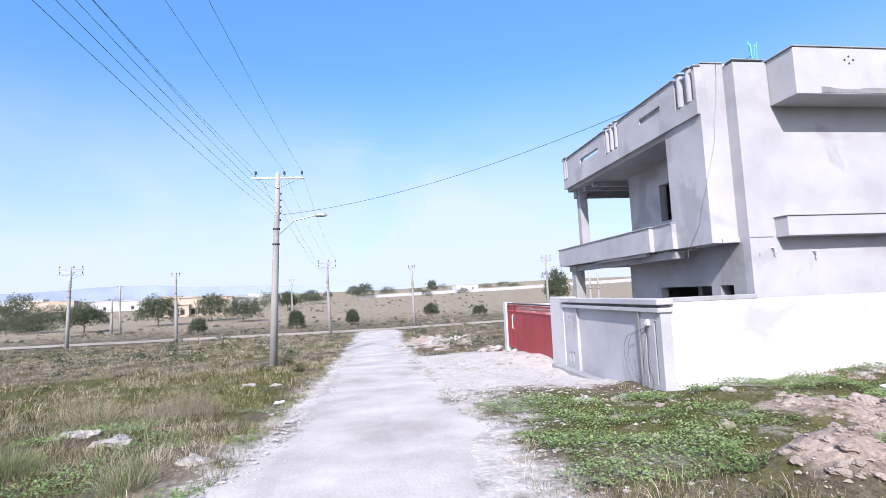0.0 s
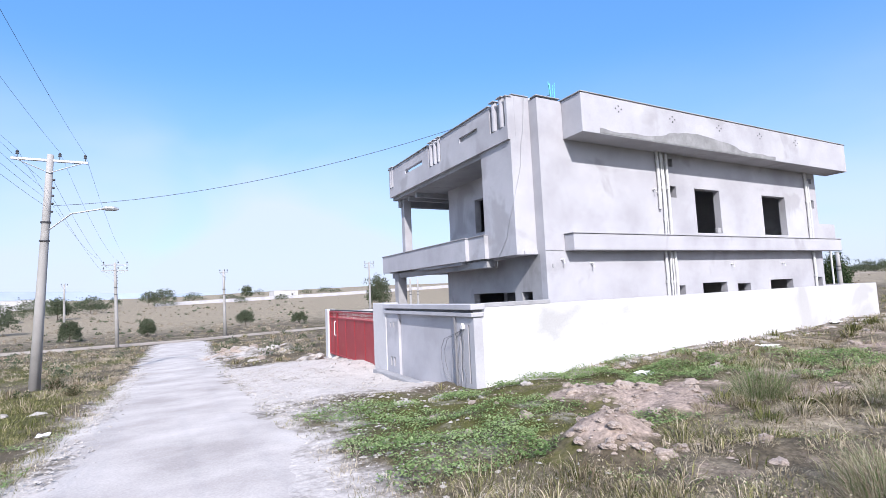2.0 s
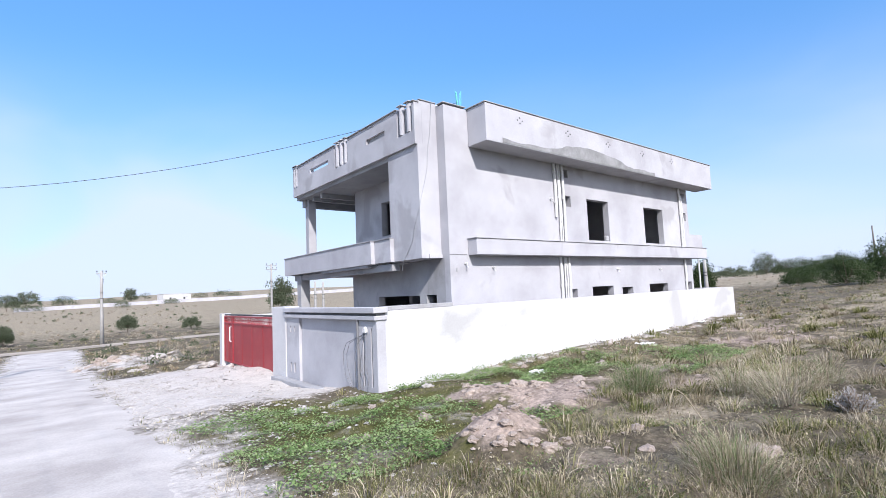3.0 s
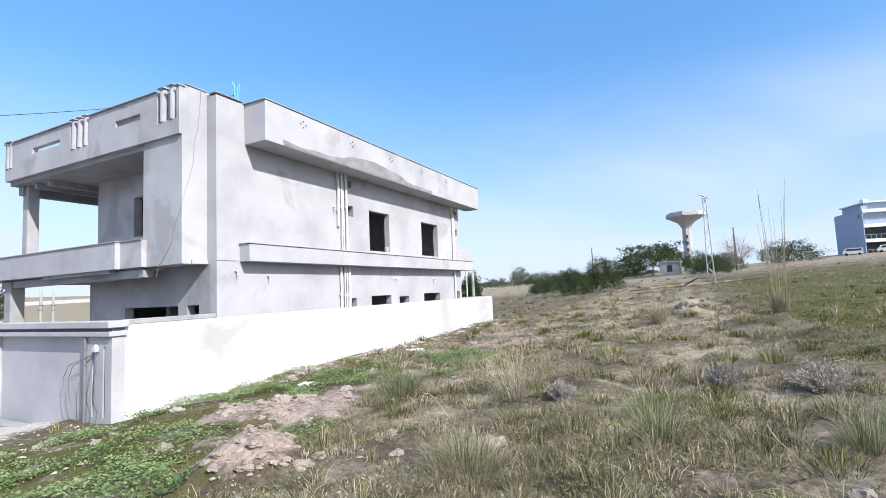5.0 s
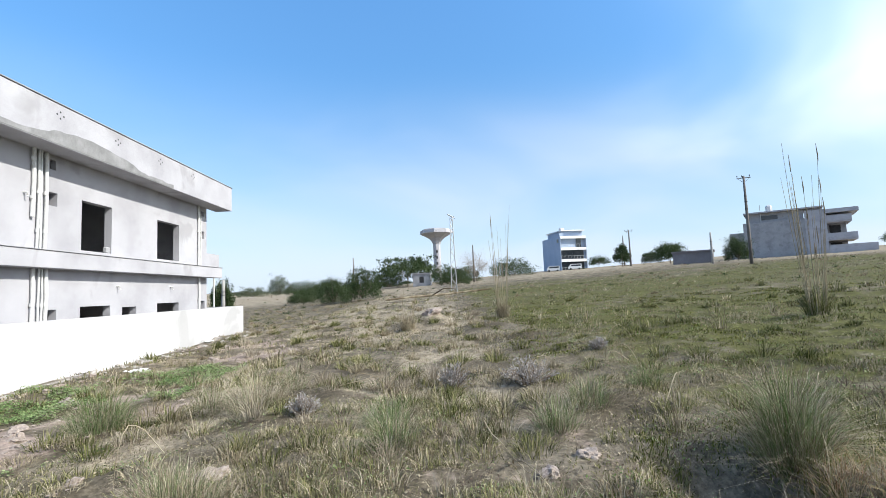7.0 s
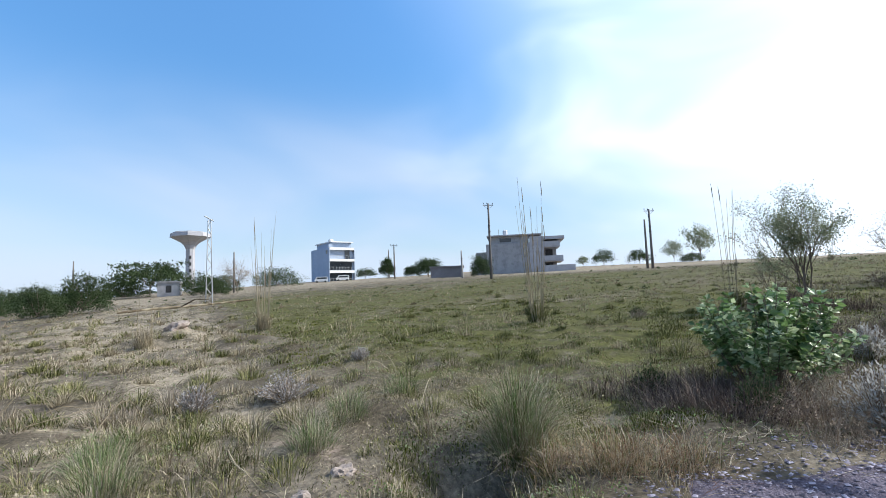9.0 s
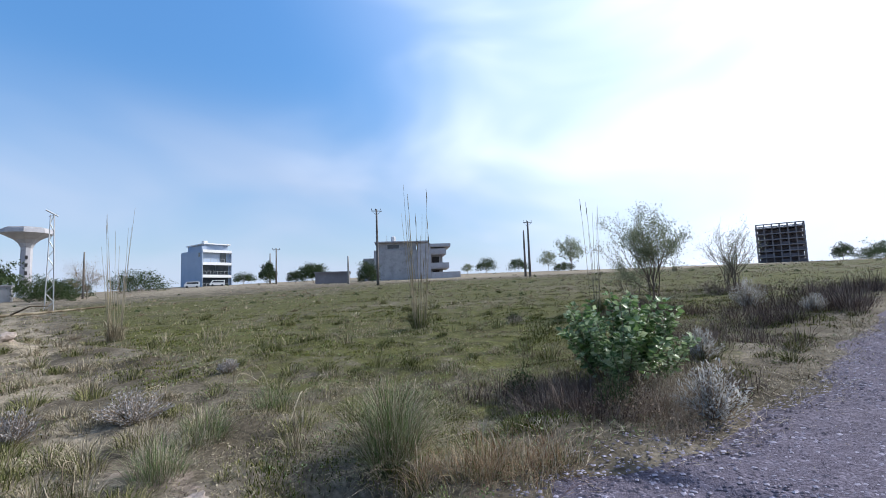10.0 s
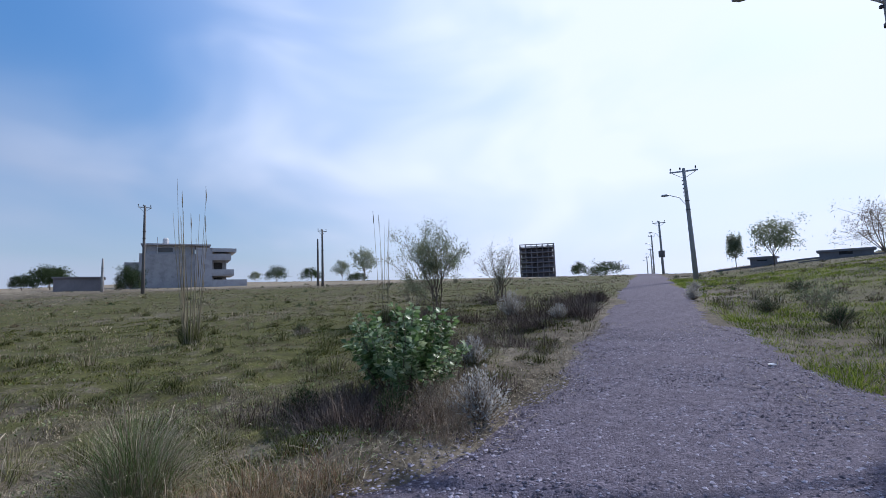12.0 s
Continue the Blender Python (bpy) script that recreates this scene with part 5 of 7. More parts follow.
MORE_TREES = [(100, 18, 2.6, 9, "bush"), (145, 40, 4.0, 10.0, "bush"), (146.0, 32.9, 4.0, 9.3, "bush"), (138, 52, 3.0, 8.0, "bush"), (72, 20, 2.0, 4, "bush"),
              (106.0, -107.0, 4.6, 6.8, "round"), (98.8, -113.6, 4.2, 6.6, "round"), (75.2, -106.8, 8.5, 6.4, "thin"), (85.9, -111.2, 5.6, 4.8, "thin"), (82, -113, 2.5, 6.0, "bush"), (95.4, -89.1, 2.8, 2.7, "thin"),
              (33.2, -177.5, 5.2, 5.6, "round"), (25.4, -198.9, 6.2, 12.5, "round"), (29, -190, 4.0, 8, "bush"), (-8.0, -59.9, 4.9, 4.4, "thin"), (-6.0, -75.2, 4.6, 1.7, "thin"), (-9.3, -34.2, 3.9, 3.2, "bare"), (127.2, -60.1, 5.0, 8.7, "round")]
NORTH_TREES = [(-23.8, 68.3, 2.2, 2.0, "round"), (-12.1, 73.3, 2.6, 2.0, "round"), (-4.2, 74.1, 2.3, 1.8, "round"), (8.7, 84.7, 2.4, 2.6, "round"), (15.8, 78.5, 1.8, 2.2, "round"), (-58.9, 93.3, 4.2, 7.0, "bush"), (-48.1, 88.1, 5.0, 6.2, "round"),
               (-42.5, 101.8, 6.0, 7.0, "round"), (-36.7, 114.6, 6.0, 7.5, "round"), (-28.1, 106.7, 5.1, 7.0, "round"), (-28.1, 157.8, 6.0, 5.0, "round"), (-8.4, 300.0, 9.2, 12.0, "acacia"), (-15.1, 299.8, 7.7, 9.0, "acacia"), (32.5, 298.4, 8.6, 6.2, "acacia"),
               (-137.1, 209.5, 8.6, 10.4, "round"), (41.8, 112.5, 8.0, 5.0, "round"), (-26.6, 198.5, 5.7, 8.3, "round"), (-66, 100, 3, 8, "bush"), (-120, 180, 5, 12, "bush")]
for k, (x, y, h, w, style) in enumerate(EAST_TREES + MORE_TREES + NORTH_TREES):
    tree(x, y, h, w, style, 100 + k)
for k in range(26):
    a = radians(-36 + 52 * k / 25 + random.uniform(-1, 1))
    d = random.uniform(180, 420)
    tree(d * math.sin(a), d * math.cos(a), random.uniform(2.5, 6), random.uniform(5, 12), "bush" if k % 3 else "round", 400 + k)
for k in range(16):
    a = radians(66 + 20 * k / 15 + random.uniform(-1, 1))
    d = random.uniform(130, 300)
    tree(d * math.sin(a), d * math.cos(a), random.uniform(1.4, 3.0), random.uniform(3.5, 8), "bush", 500 + k)


# ---- near vegetation ----
def blades(name, pos, h, width, lean, mat, label, category, rng, curl=0.5, arch=False):
    """Grass blades as bent, tapered strips, one mesh. pos: n x 3; h, width: n; lean: n x 2 sideways shift of the tip; arch: drooping in three steps."""
    n = len(pos)
    a = rng.uniform(0, 2 * math.pi, n)
    side = np.stack([np.cos(a), np.sin(a), np.zeros(n)], 1) * (width[:, None] / 2)
    up = np.stack([lean[:, 0], lean[:, 1], h], 1)
    if arch:
        sway = np.stack([-lean[:, 1], lean[:, 0], 0 * h], 1) * rng.normal(0, 0.22, (n, 1))
        at = lambda k: pos + up * np.array([k ** 1.5, k ** 1.5, k * (2.1 - 1.1 * k)]) + sway * k * k
        p1, p2 = at(0.42), at(0.76)
        v = [pos - side, pos + side, p1 + side * 0.9, p1 - side * 0.9, p2 + side * 0.6, p2 - side * 0.6, at(1.0)]
        shape = [[0, 1, 2, 3], [3, 2, 4, 5], [5, 4, 6]]
    else:
        mid = pos + up * np.array([curl * 0.7, curl * 0.7, 0.6])
        v = [pos - side, pos + side, mid + side * 0.8, mid - side * 0.8, pos + up]
        shape = [[0, 1, 2, 3], [3, 2, 4]]
    nv = len(v)
    flat = np.array(sum(shape, []))
    me = bpy.data.meshes.new(name)
    me.vertices.add(nv * n)
    me.vertices.foreach_set("co", np.stack(v, 1).astype(np.float32).ravel())
    me.loops.add(len(flat) * n)
    me.loops.foreach_set("vertex_index", (np.arange(n)[:, None] * nv + flat[None]).astype(np.int32).ravel())
    me.polygons.add(len(shape) * n)
    first = np.cumsum([0] + [len(q) for q in shape])[:-1]
    me.polygons.foreach_set("loop_start", (np.arange(n)[:, None] * len(flat) + first[None]).astype(np.int32).ravel())
    me.update(calc_edges=True)
    me.validate()
    me.materials.append(mat)
    return tagged(new(name, me), label, category, kind="stuff")


def tufts(cx, cy, per, h, radius, rng, width, splay=0.5, vary=0.35, wide=0.0):
    """Blade positions, heights, widths and leans of tufts at cx, cy."""
    n = len(cx)
    i = np.repeat(np.arange(n), per)
    a = rng.uniform(0, 2 * math.pi, len(i))
    hh = np.broadcast_to(h, n)[i]
    k = np.sqrt(rng.uniform(0, 1, len(i)))
    rr = np.broadcast_to(radius, n)[i] * k
    x, y = cx[i] + rr * np.cos(a), cy[i] + rr * np.sin(a)
    bh = hh * (1.05 - 0.5 * k * k) * rng.uniform(1 - vary * 1.6, 1 + vary, len(i))
    out = splay * hh * (0.1 + 1.15 * k) * rng.uniform(0.25, 1.1, len(i))
    a2 = a + rng.normal(0, 0.6, len(i))
    lean = np.stack([out * np.cos(a2), out * np.sin(a2)], 1)
    w = np.broadcast_to(width, n)[i] * rng.uniform(0.7, 1.4, len(i))
    pos = np.stack([x, y, height(x, y) - 0.015], 1)
    return pos, bh, w, lean


def scatter(n, r0, r1, rng, a0=-48, a1=206):
    """Points thinning out with distance, over the directions that the walk looks in."""
    r = r0 * (r1 / r0) ** rng.uniform(0, 1, n)
    a = np.radians(rng.uniform(a0, a1, n))
    return r * np.sin(a) + 0.1, r * np.cos(a), r


def clear(x, y, margin=-0.05):
    """Off the road, the plot and the walls."""
    plot = (x > 5.15) & (x < 25.0) & (y > 9.62) & (y < 21.8)
    apron = (x > 1.2) & (x < 5.3) & (y > 11.0) & (y < 24)
    return ~on_road(x, y, margin) & ~plot & ~(apron & (rough(x, y, 0.7, 12) < 0.93))


def grass():
    rng = np.random.default_rng(7)
    # short green grass
    x, y, r = scatter(56000, 2.6, 55, rng)
    g = greenness(x, y)
    keep = clear(x, y) & (rng.uniform(0, 1, len(x)) < np.clip(0.2 + 1.2 * g, 0, 1) * (1 - smooth(0.05, 0.4, bareness(x, y))) * (1 - 0.8 * dustiness(x, y)) * smooth(0.3, 0.55, rough(x, y, 1.3, 13) + 0.1 + 0.3 * g))
    x, y, r = x[keep], y[keep], r[keep]
    pos, h, w, lean = tufts(x, y, 9, (0.032 + 0.065 * rough(x, y, 0.7, 3) + 0.0005 * r) * (1 - 0.4 * shaded_turf(x, y)), 0.06 + 0.012 * r, rng, 0.0019 + 0.0005 * r, 1.25)
    blades("green_grass", pos, h, w, lean, GREEN, "short green grass growing in patches over the field", "grass", rng)
    # dense short turf of the southern field
    x, y, r = scatter(26000, 3.0, 24, rng, 96, 172)
    keep = clear(x, y, 0.1) & (rng.uniform(0, 1, len(x)) < shaded_turf(x, y) * (0.45 + 0.55 * smooth(0.3, 0.55, rough(x, y, 0.6, 97)))) & (x > np.interp(y, ROAD_Y, ROAD_E) + 0.55)
    x, y, r = x[keep], y[keep], r[keep]
    pos, h, w, lean = tufts(x, y, 9, 0.025 + 0.05 * rough(x, y, 0.35, 98), 0.05 + 0.008 * r, rng, 0.0036 + 0.0006 * r, 1.1)
    k = np.repeat(rough(x, y, 1.6, 99) + 0.4 * rng.normal(0, 0.4, len(x)), 9)
    for name, pick, mat, label in (("turf", k > 0.5, TURF, "short dense yellow-green turf"), ("olive_turf", (k <= 0.5) & (k > 0.34), GREEN, "short dense olive turf"), ("brown_turf", k <= 0.34, TAN, "short brown turf between the green")):
        blades(name, pos[pick], h[pick], w[pick], lean[pick], mat, label, "grass", rng)
    # dry bleached grass
    x, y, r = scatter(112000, 2.6, 70, rng)
    g = greenness(x, y)
    keep = clear(x, y) & (rng.uniform(0, 1, len(x)) < np.clip(1.0 - 0.8 * g, 0.1, 1) * (1 - 0.45 * smooth(1.5, 3, x) * smooth(9, 4, r)) * (1 - 0.95 * smooth(0.05, 0.45, bareness(x, y))) * (1 - 0.85 * dustiness(x, y)) * (1 - 0.97 * weedy(x, y)) * smooth(0.3, 0.55, rough(x, y, 1.7, 15) + 0.24) * (1 - 0.85 * shaded_turf(x, y) * smooth(45, 20, r)))
    x, y, r = x[keep], y[keep], r[keep]
    pos, h, w, lean = tufts(x, y, 8, (0.032 + 0.08 * rough(x, y, 0.8, 5) + 0.0004 * r) * (1 - 0.25 * smooth(1.5, 3, x)) * (1 - 0.45 * shaded_turf(x, y)), 0.06 + 0.010 * r, rng, 0.0017 + 0.00042 * r, 1.45)
    blades("dry_grass", pos, h, w, lean, STRAW, "dry bleached grass lying and standing over the field", "grass", rng)
    # coarser sward over the middle distance
    for name, n, mat, label in (("distant_green_sward", 9500, GREEN, "green sward over the middle of the field"), ("distant_dry_sward", 8000, TAN, "dry tan sward over the middle of the field")):
        x, y, r = scatter(n, 12, 75, rng, -50, 206)
        patch = rough(x, y, 4.0, 95) + 0.35 * (rough(x, y, 1.4, 96) - 0.5)
        keep = clear(x, y, 0.2) & ((patch > 0.5) if mat is GREEN else (patch < 0.68))
        x, y, r = x[keep], y[keep], r[keep]
        pos, h, w, lean = tufts(x, y, 9, 0.07 + 0.12 * rng.uniform(0, 1, len(x)) ** 2, 0.12 + 0.008 * r, rng, 0.006 + 0.0006 * r, 0.8)
        blades(name, pos, h, w, lean, mat, label, "grass", rng)


def clumps():
    rng = np.random.default_rng(11)
    # taller clumps, mixed green and straw, countable only near by
    x, y, r = scatter(2100, 3.2, 70, rng)
    keep = clear(x, y, 0.15) & (weedy(x, y) < 0.4) & (bareness(x, y) < 0.6) & (dustiness(x, y) < 0.5) & (rng.uniform(0, 1, len(x)) < smooth(0.3, 0.6, rough(x, y, 4, 21)) * (1 - 0.5 * smooth(1.5, 3, x) * smooth(11, 8, r)) * (1 - 0.85 * shaded_turf(x, y)))
    x, y, r = x[keep], y[keep], r[keep]
    h0 = rng.uniform(0.13, 0.32, len(x)) * (1 - 0.4 * smooth(1.5, 3, x) * smooth(11, 8, r))
    pos, h, w, lean = tufts(x, y, 44, h0, 0.11 + 0.002 * r, rng, 0.003 + 0.0006 * r, 1.3)
    half = rng.uniform(0, 1, len(h)) < 0.45
    blades("clump_blades", pos[half], h[half], w[half], lean[half], GREEN, "clumps of tall green grass among the dry growth", "grass", rng, arch=True)
    half = ~half
    blades("clump_straw", pos[half], h[half], w[half], lean[half], STRAW, "clumps of tall straw-coloured grass in the field", "grass", rng, arch=True)
    # tall feathery growth west of the road
    n = 4600
    x, y = rng.uniform(-30, -2.4, n), 6.8 + 40 * rng.uniform(0, 1, n) ** 1.5
    keep = clear(x, y, 0.25) & (rough(x, y, 2.6, 31) > 0.45) & (x > -0.9 * y - 6) & (rng.uniform(0, 1, n) < np.clip(8.0 / np.hypot(x, y), 0, 1))
    x, y = x[keep], y[keep]
    r = np.hypot(x, y)
    pos, h, w, lean = tufts(x, y, 46, rng.uniform(0.10, 0.30, len(x)) * (0.5 + 0.8 * rough(x, y, 3.1, 35)), 0.24, rng, 0.0022 + 0.0004 * r, 1.0)
    half = rng.uniform(0, 1, len(h)) < 0.78
    blades("feathery_weeds", pos[half], h[half], w[half], lean[half], FEATHER, "grey-brown feathery weeds on the verge by the pole", "weeds", rng)
    pos, h, w, lean = pos[~half], h[~half], w[~half], lean[~half]
    blades("feathery_grass", pos, h, w, lean, STRAW, "tall feathery dry grass on the verge by the pole", "grass", rng)
    x, y = rng.uniform(-9, -2.2, 3200), 3.4 + 18.6 * rng.uniform(0, 1, 3200) ** 1.5
    keep = clear(x, y, 0.0) & (rough(x, y, 1.6, 33) > 0.36)
    x, y = x[keep], y[keep]
    pos, h, w, lean = tufts(x, y, 20, rng.uniform(0.08, 0.22, len(x)), 0.14, rng, 0.004, 0.9)
    blades("verge_grass", pos, h, w, lean, GREEN, "lush green grass on the road verge", "grass", rng)
    # brown dead weeds beside the uphill road
    n = 1500
    y = -4.2 - 18 * rng.uniform(0, 1, n) ** 1.4
    x = np.interp(y, ROAD_Y, ROAD_E) + 0.45 + np.abs(rng.normal(0, 1.1, n))
    keep = (rough(x, y, 0.9, 41) > 0.46) & ~((np.hypot(x - 3.65, y + 5.7) < 0.35))
    x, y = x[keep], y[keep]
    x = np.concatenate([x, 7.3 + rng.normal(0, 0.9, 110), 7.5 + rng.normal(0, 0.8, 60)])
    y = np.concatenate([y, -13.7 + rng.normal(0, 0.8, 110), -20.6 + rng.normal(0, 0.8, 60)])
    tall = rng.uniform(0.08, 0.36, len(x)) * (0.5 + 0.9 * rough(x, y, 1.5, 42)) * (1 + 0.8 * smooth(-13, -14, y))
    pos, h, w, lean = tufts(x, y, 20, tall, 0.24, rng, 0.0035 + 0.00025 * np.hypot(x, y), 1.1, 0.5)
    blades("dead_weeds", pos, h, w, lean, DEADTWIG, "brown dead weeds crowding the edge of the road", "weeds", rng)
    y = -3.4 - 10 * rng.uniform(0, 1, 420)
    x = np.interp(y, ROAD_Y, ROAD_E) + rng.normal(0.1, 0.32, 420)
    pos, h, w, lean = tufts(x, y, 9, 0.05, 0.25, rng, 0.006, 5.0)
    pos[:, 2] += 0.03
    xw = np.interp(y, ROAD_Y, ROAD_W) + rng.normal(0.35, 0.4, 420)
    p2, h2, w2, l2 = tufts(xw[::3], y[::3], 7, 0.04, 0.25, rng, 0.006, 5.0)
    p2[:, 2] += 0.05
    pos, h, w, lean = np.concatenate([pos, p2]), np.concatenate([h, h2]), np.concatenate([w, w2]), np.concatenate([lean, l2])
    blades("loose_straw", pos, h, w, lean, STRAW, "loose straw scattered on the road edge", "straw", rng)
    along = rng.uniform(0, 1, 60)
    x, y = 3.75 - 0.95 * along + rng.normal(0, 0.10, 60), -2.55 - 0.85 * along + rng.normal(0, 0.10, 60)
    pos, h, w, lean = tufts(x, y, 46, rng.uniform(0.10, 0.28, 60), 0.12, rng, 0.0028, 1.7, 0.6)
    pick = rng.uniform(0, 1, len(h))
    for name, k, mat, label in (("rusty_straw", pick < 0.5, RUST, "flattened rusty straw at the road edge"), ("pale_straw", (pick >= 0.5) & (pick < 0.78), STRAW, "flattened pale straw at the road edge"), ("green_straw", pick >= 0.78, GREEN, "green blades among flattened straw")):
        blades(name, pos[k], h[k], w[k], lean[k], mat, label, "grass", rng, arch=True)


def tussocks():
    """Tussocks of fine arching blades, green at heart and bleached outside, that make the field uneven."""
    rng = np.random.default_rng(53)
    x, y, r = scatter(2000, 3.0, 30, rng, 38, 176)
    g = greenness(x, y)
    keep = clear(x, y, 0.25) & (weedy(x, y) < 0.5) & (bareness(x, y) < 0.5) & (dustiness(x, y) < 0.45) & (rng.uniform(0, 1, len(x)) < (0.25 + 0.75 * smooth(0.35, 0.6, rough(x, y, 2.4, 91))) * (1 - 0.72 * shaded_turf(x, y)))
    x, y, r, g = x[keep], y[keep], r[keep], g[keep]
    h0 = (0.07 + 0.17 * rng.uniform(0, 1, len(x)) ** 2) * (0.75 + 0.25 * smooth(3, 8, r))
    per = 95
    pos, h, w, lean = tufts(x, y, per, h0, 0.05 + 0.5 * h0, rng, 0.0018 + 0.0005 * r, 1.4, 0.45)
    dry = np.repeat(np.clip(0.8 - 0.55 * g - 0.45 * shaded_turf(x, y) + rng.normal(0, 0.28, len(x)), 0.06, 0.95), per)
    pick = rng.uniform(0, 1, len(h))
    for name, k, mat, label in (("green_tussocks", pick > dry, GREEN, "dense green tussocks over the uneven field"), ("dry_tussocks", pick < dry * 0.6, STRAW, "bleached straw tussocks over the uneven field"), ("grey_tussocks", (pick <= dry) & (pick >= dry * 0.6), TAN, "matted brown-grey tussocks over the uneven field")):
        blades(name, pos[k], h[k], w[k], lean[k], mat, label, "grass", rng, arch=True)


def field_mats():
    """Larger dark green tussocks and bleached mats that stand out of the field."""
    rng = np.random.default_rng(59)
    for name, n, mat, label, lo, hi, splay in (("dark_tussocks", 210, GREEN, "dense dark green tussocks standing out of the field", 0.10, 0.22, 1.25), ("straw_mats", 230, TAN, "bleached straw mats lying over the field", 0.08, 0.2, 1.5), ("grey_mats", 70, FEATHER, "grey feathery dead growth in the field", 0.12, 0.28, 1.2)):
        x, y, r = scatter(n, 4.0, 26, rng, 48, 165)
        keep = clear(x, y, 0.3) & (weedy(x, y) < 0.4) & (dustiness(x, y) < 0.4) & (rng.uniform(0, 1, n) < smooth(2.5, 9, r) * (1 - 0.85 * shaded_turf(x, y) * (mat is not GREEN)))
        x, y, r = x[keep], y[keep], r[keep]
        pos, h, w, lean = tufts(x, y, 170, rng.uniform(lo, hi, len(x)) * (0.55 + 0.45 * smooth(3, 9, r)) * (1 - 0.35 * shaded_turf(x, y)), rng.uniform(0.12, 0.24, len(x)), rng, 0.0026 + 0.0005 * r, splay, 0.45)
        blades(name, pos, h, w, lean, mat, label, "grass", rng, arch=True)


def field_herbs():
    """Small ground-hugging leaves that close the cover between the blades."""
    rng = np.random.default_rng(67)
    for name, n, mat, label in (("green_herbs", 46000, HEART, "small green herbs hugging the field's soil"), ("dry_herbs", 40000, TAN, "small withered leaves over the field's soil")):
        x, y, r = scatter(n, 2.8, 20, rng, 36, 174)
        patch = rough(x, y, 0.55, 111) + 0.5 * (rough(x, y, 1.9, 112) - 0.5)
        keep = clear(x, y, 0.1) & (dustiness(x, y) < 0.5) & (bareness(x, y) < 0.5) & ((patch > 0.5) if mat is HEART else (patch < 0.62)) & (rng.uniform(0, 1, n) > (0 if mat is HEART else 0.7) * shaded_turf(x, y))
        x, y, r = x[keep], y[keep], r[keep]
        n = len(x)
        c = np.stack([x, y, height(x, y) + rng.uniform(0.0, 0.05, n)], 1)
        a = rng.uniform(0, 6.28, n)
        out = np.stack([np.cos(a), np.sin(a), rng.uniform(-0.1, 0.8, n)], 1)
        side = np.stack([-np.sin(a), np.cos(a), rng.normal(0, 0.3, n)], 1)
        long = (rng.uniform(0.014, 0.034, n) * (0.7 + 0.05 * r))[:, None]
        v = np.stack([c, c + out * long * 0.5 + side * long * 0.3, c + out * long, c + out * long * 0.5 - side * long * 0.3], 1).reshape(-1, 3)
        me = bpy.data.meshes.new(name)
        me.from_pydata(v.tolist(), [], np.arange(4 * n).reshape(-1, 4).tolist())
        me.materials.append(mat)
        tagged(new(name, me), label, "herbs", kind="stuff")


def ground_litter():
    """Fine dead stems lying flat over the bare soil of the field."""
    rng = np.random.default_rng(61)
    for name, n, mat, label in (("flat_straw", 5000, TAN, "fine bleached stems lying flat on the field"), ("flat_dead_stems", 3600, DEADTWIG, "fine dark dead stems lying flat on the field")):
        x, y, r = scatter(n, 2.8, 30, rng, 30, 172)
        keep = clear(x, y, 0.05) & (dustiness(x, y) < 0.5) & (rough(x, y, 0.6, 81) > 0.3 + 0.3 * shaded_turf(x, y) * (mat is TAN))
        x, y, r = x[keep], y[keep], r[keep]
        pos, h, w, lean = tufts(x, y, 9, 0.012 + 0.016 * rng.uniform(0, 1, len(x)), 0.06 + 0.014 * r, rng, 0.003 + 0.0006 * r, 5.0, 0.5)
        pos[:, 2] += 0.022
        blades(name, pos, h, w, lean, mat, label, "straw", rng)


def lush_grass():
    """Bright short grass west of the uphill road."""
    rng = np.random.default_rng(19)
    n = 17000
    y = -4.5 - 40 * rng.uniform(0, 1, n) ** 1.7
    x = np.interp(y, ROAD_Y, ROAD_W) - 0.1 - 22 * rng.uniform(0, 1, n) ** 1.6
    keep = clear(x, y, 0.05) & (rng.uniform(0, 1, n) < smooth(0.3, 0.62, rough(x, y, 2.4, 71) + 0.1))
    x, y = x[keep], y[keep]
    r = np.hypot(x, y)
    pos, h, w, lean = tufts(x, y, 8, 0.05 + 0.09 * rough(x, y, 1.2, 72), 0.06 + 0.008 * r, rng, 0.0045 + 0.0007 * r, 1.2)
    blades("lush_grass", pos, h, w, lean, LUSH, "bright fresh green grass beside the uphill road", "grass", rng)


def big_tuft(x, y, h, r, n, green, seed, label):
    rng = np.random.default_rng(seed)
    z = z_at(x, y)
    t = thing("grass_tuft", (x, y, z), label, "grass tuft", "large grass tufts")
    cx, cy = np.array([x]), np.array([y])
    for name, k, mat, s in (("green_growth", int(n * green), HEART, 0.9), ("dry_growth", int(n * (1 - green)), STRAW, 1.6)):
        pos, hh, w, lean = tufts(cx, cy, int(2.6 * k), h, r, rng, 0.0021, s, 0.5)
        ob = blades(name, pos - np.array([x, y, z]), hh, w, lean, mat, "", "", rng, arch=True)
        for key in ("label", "category", "kind"):
            if key in ob:
                del ob[key]
        ob.parent = t
    return t


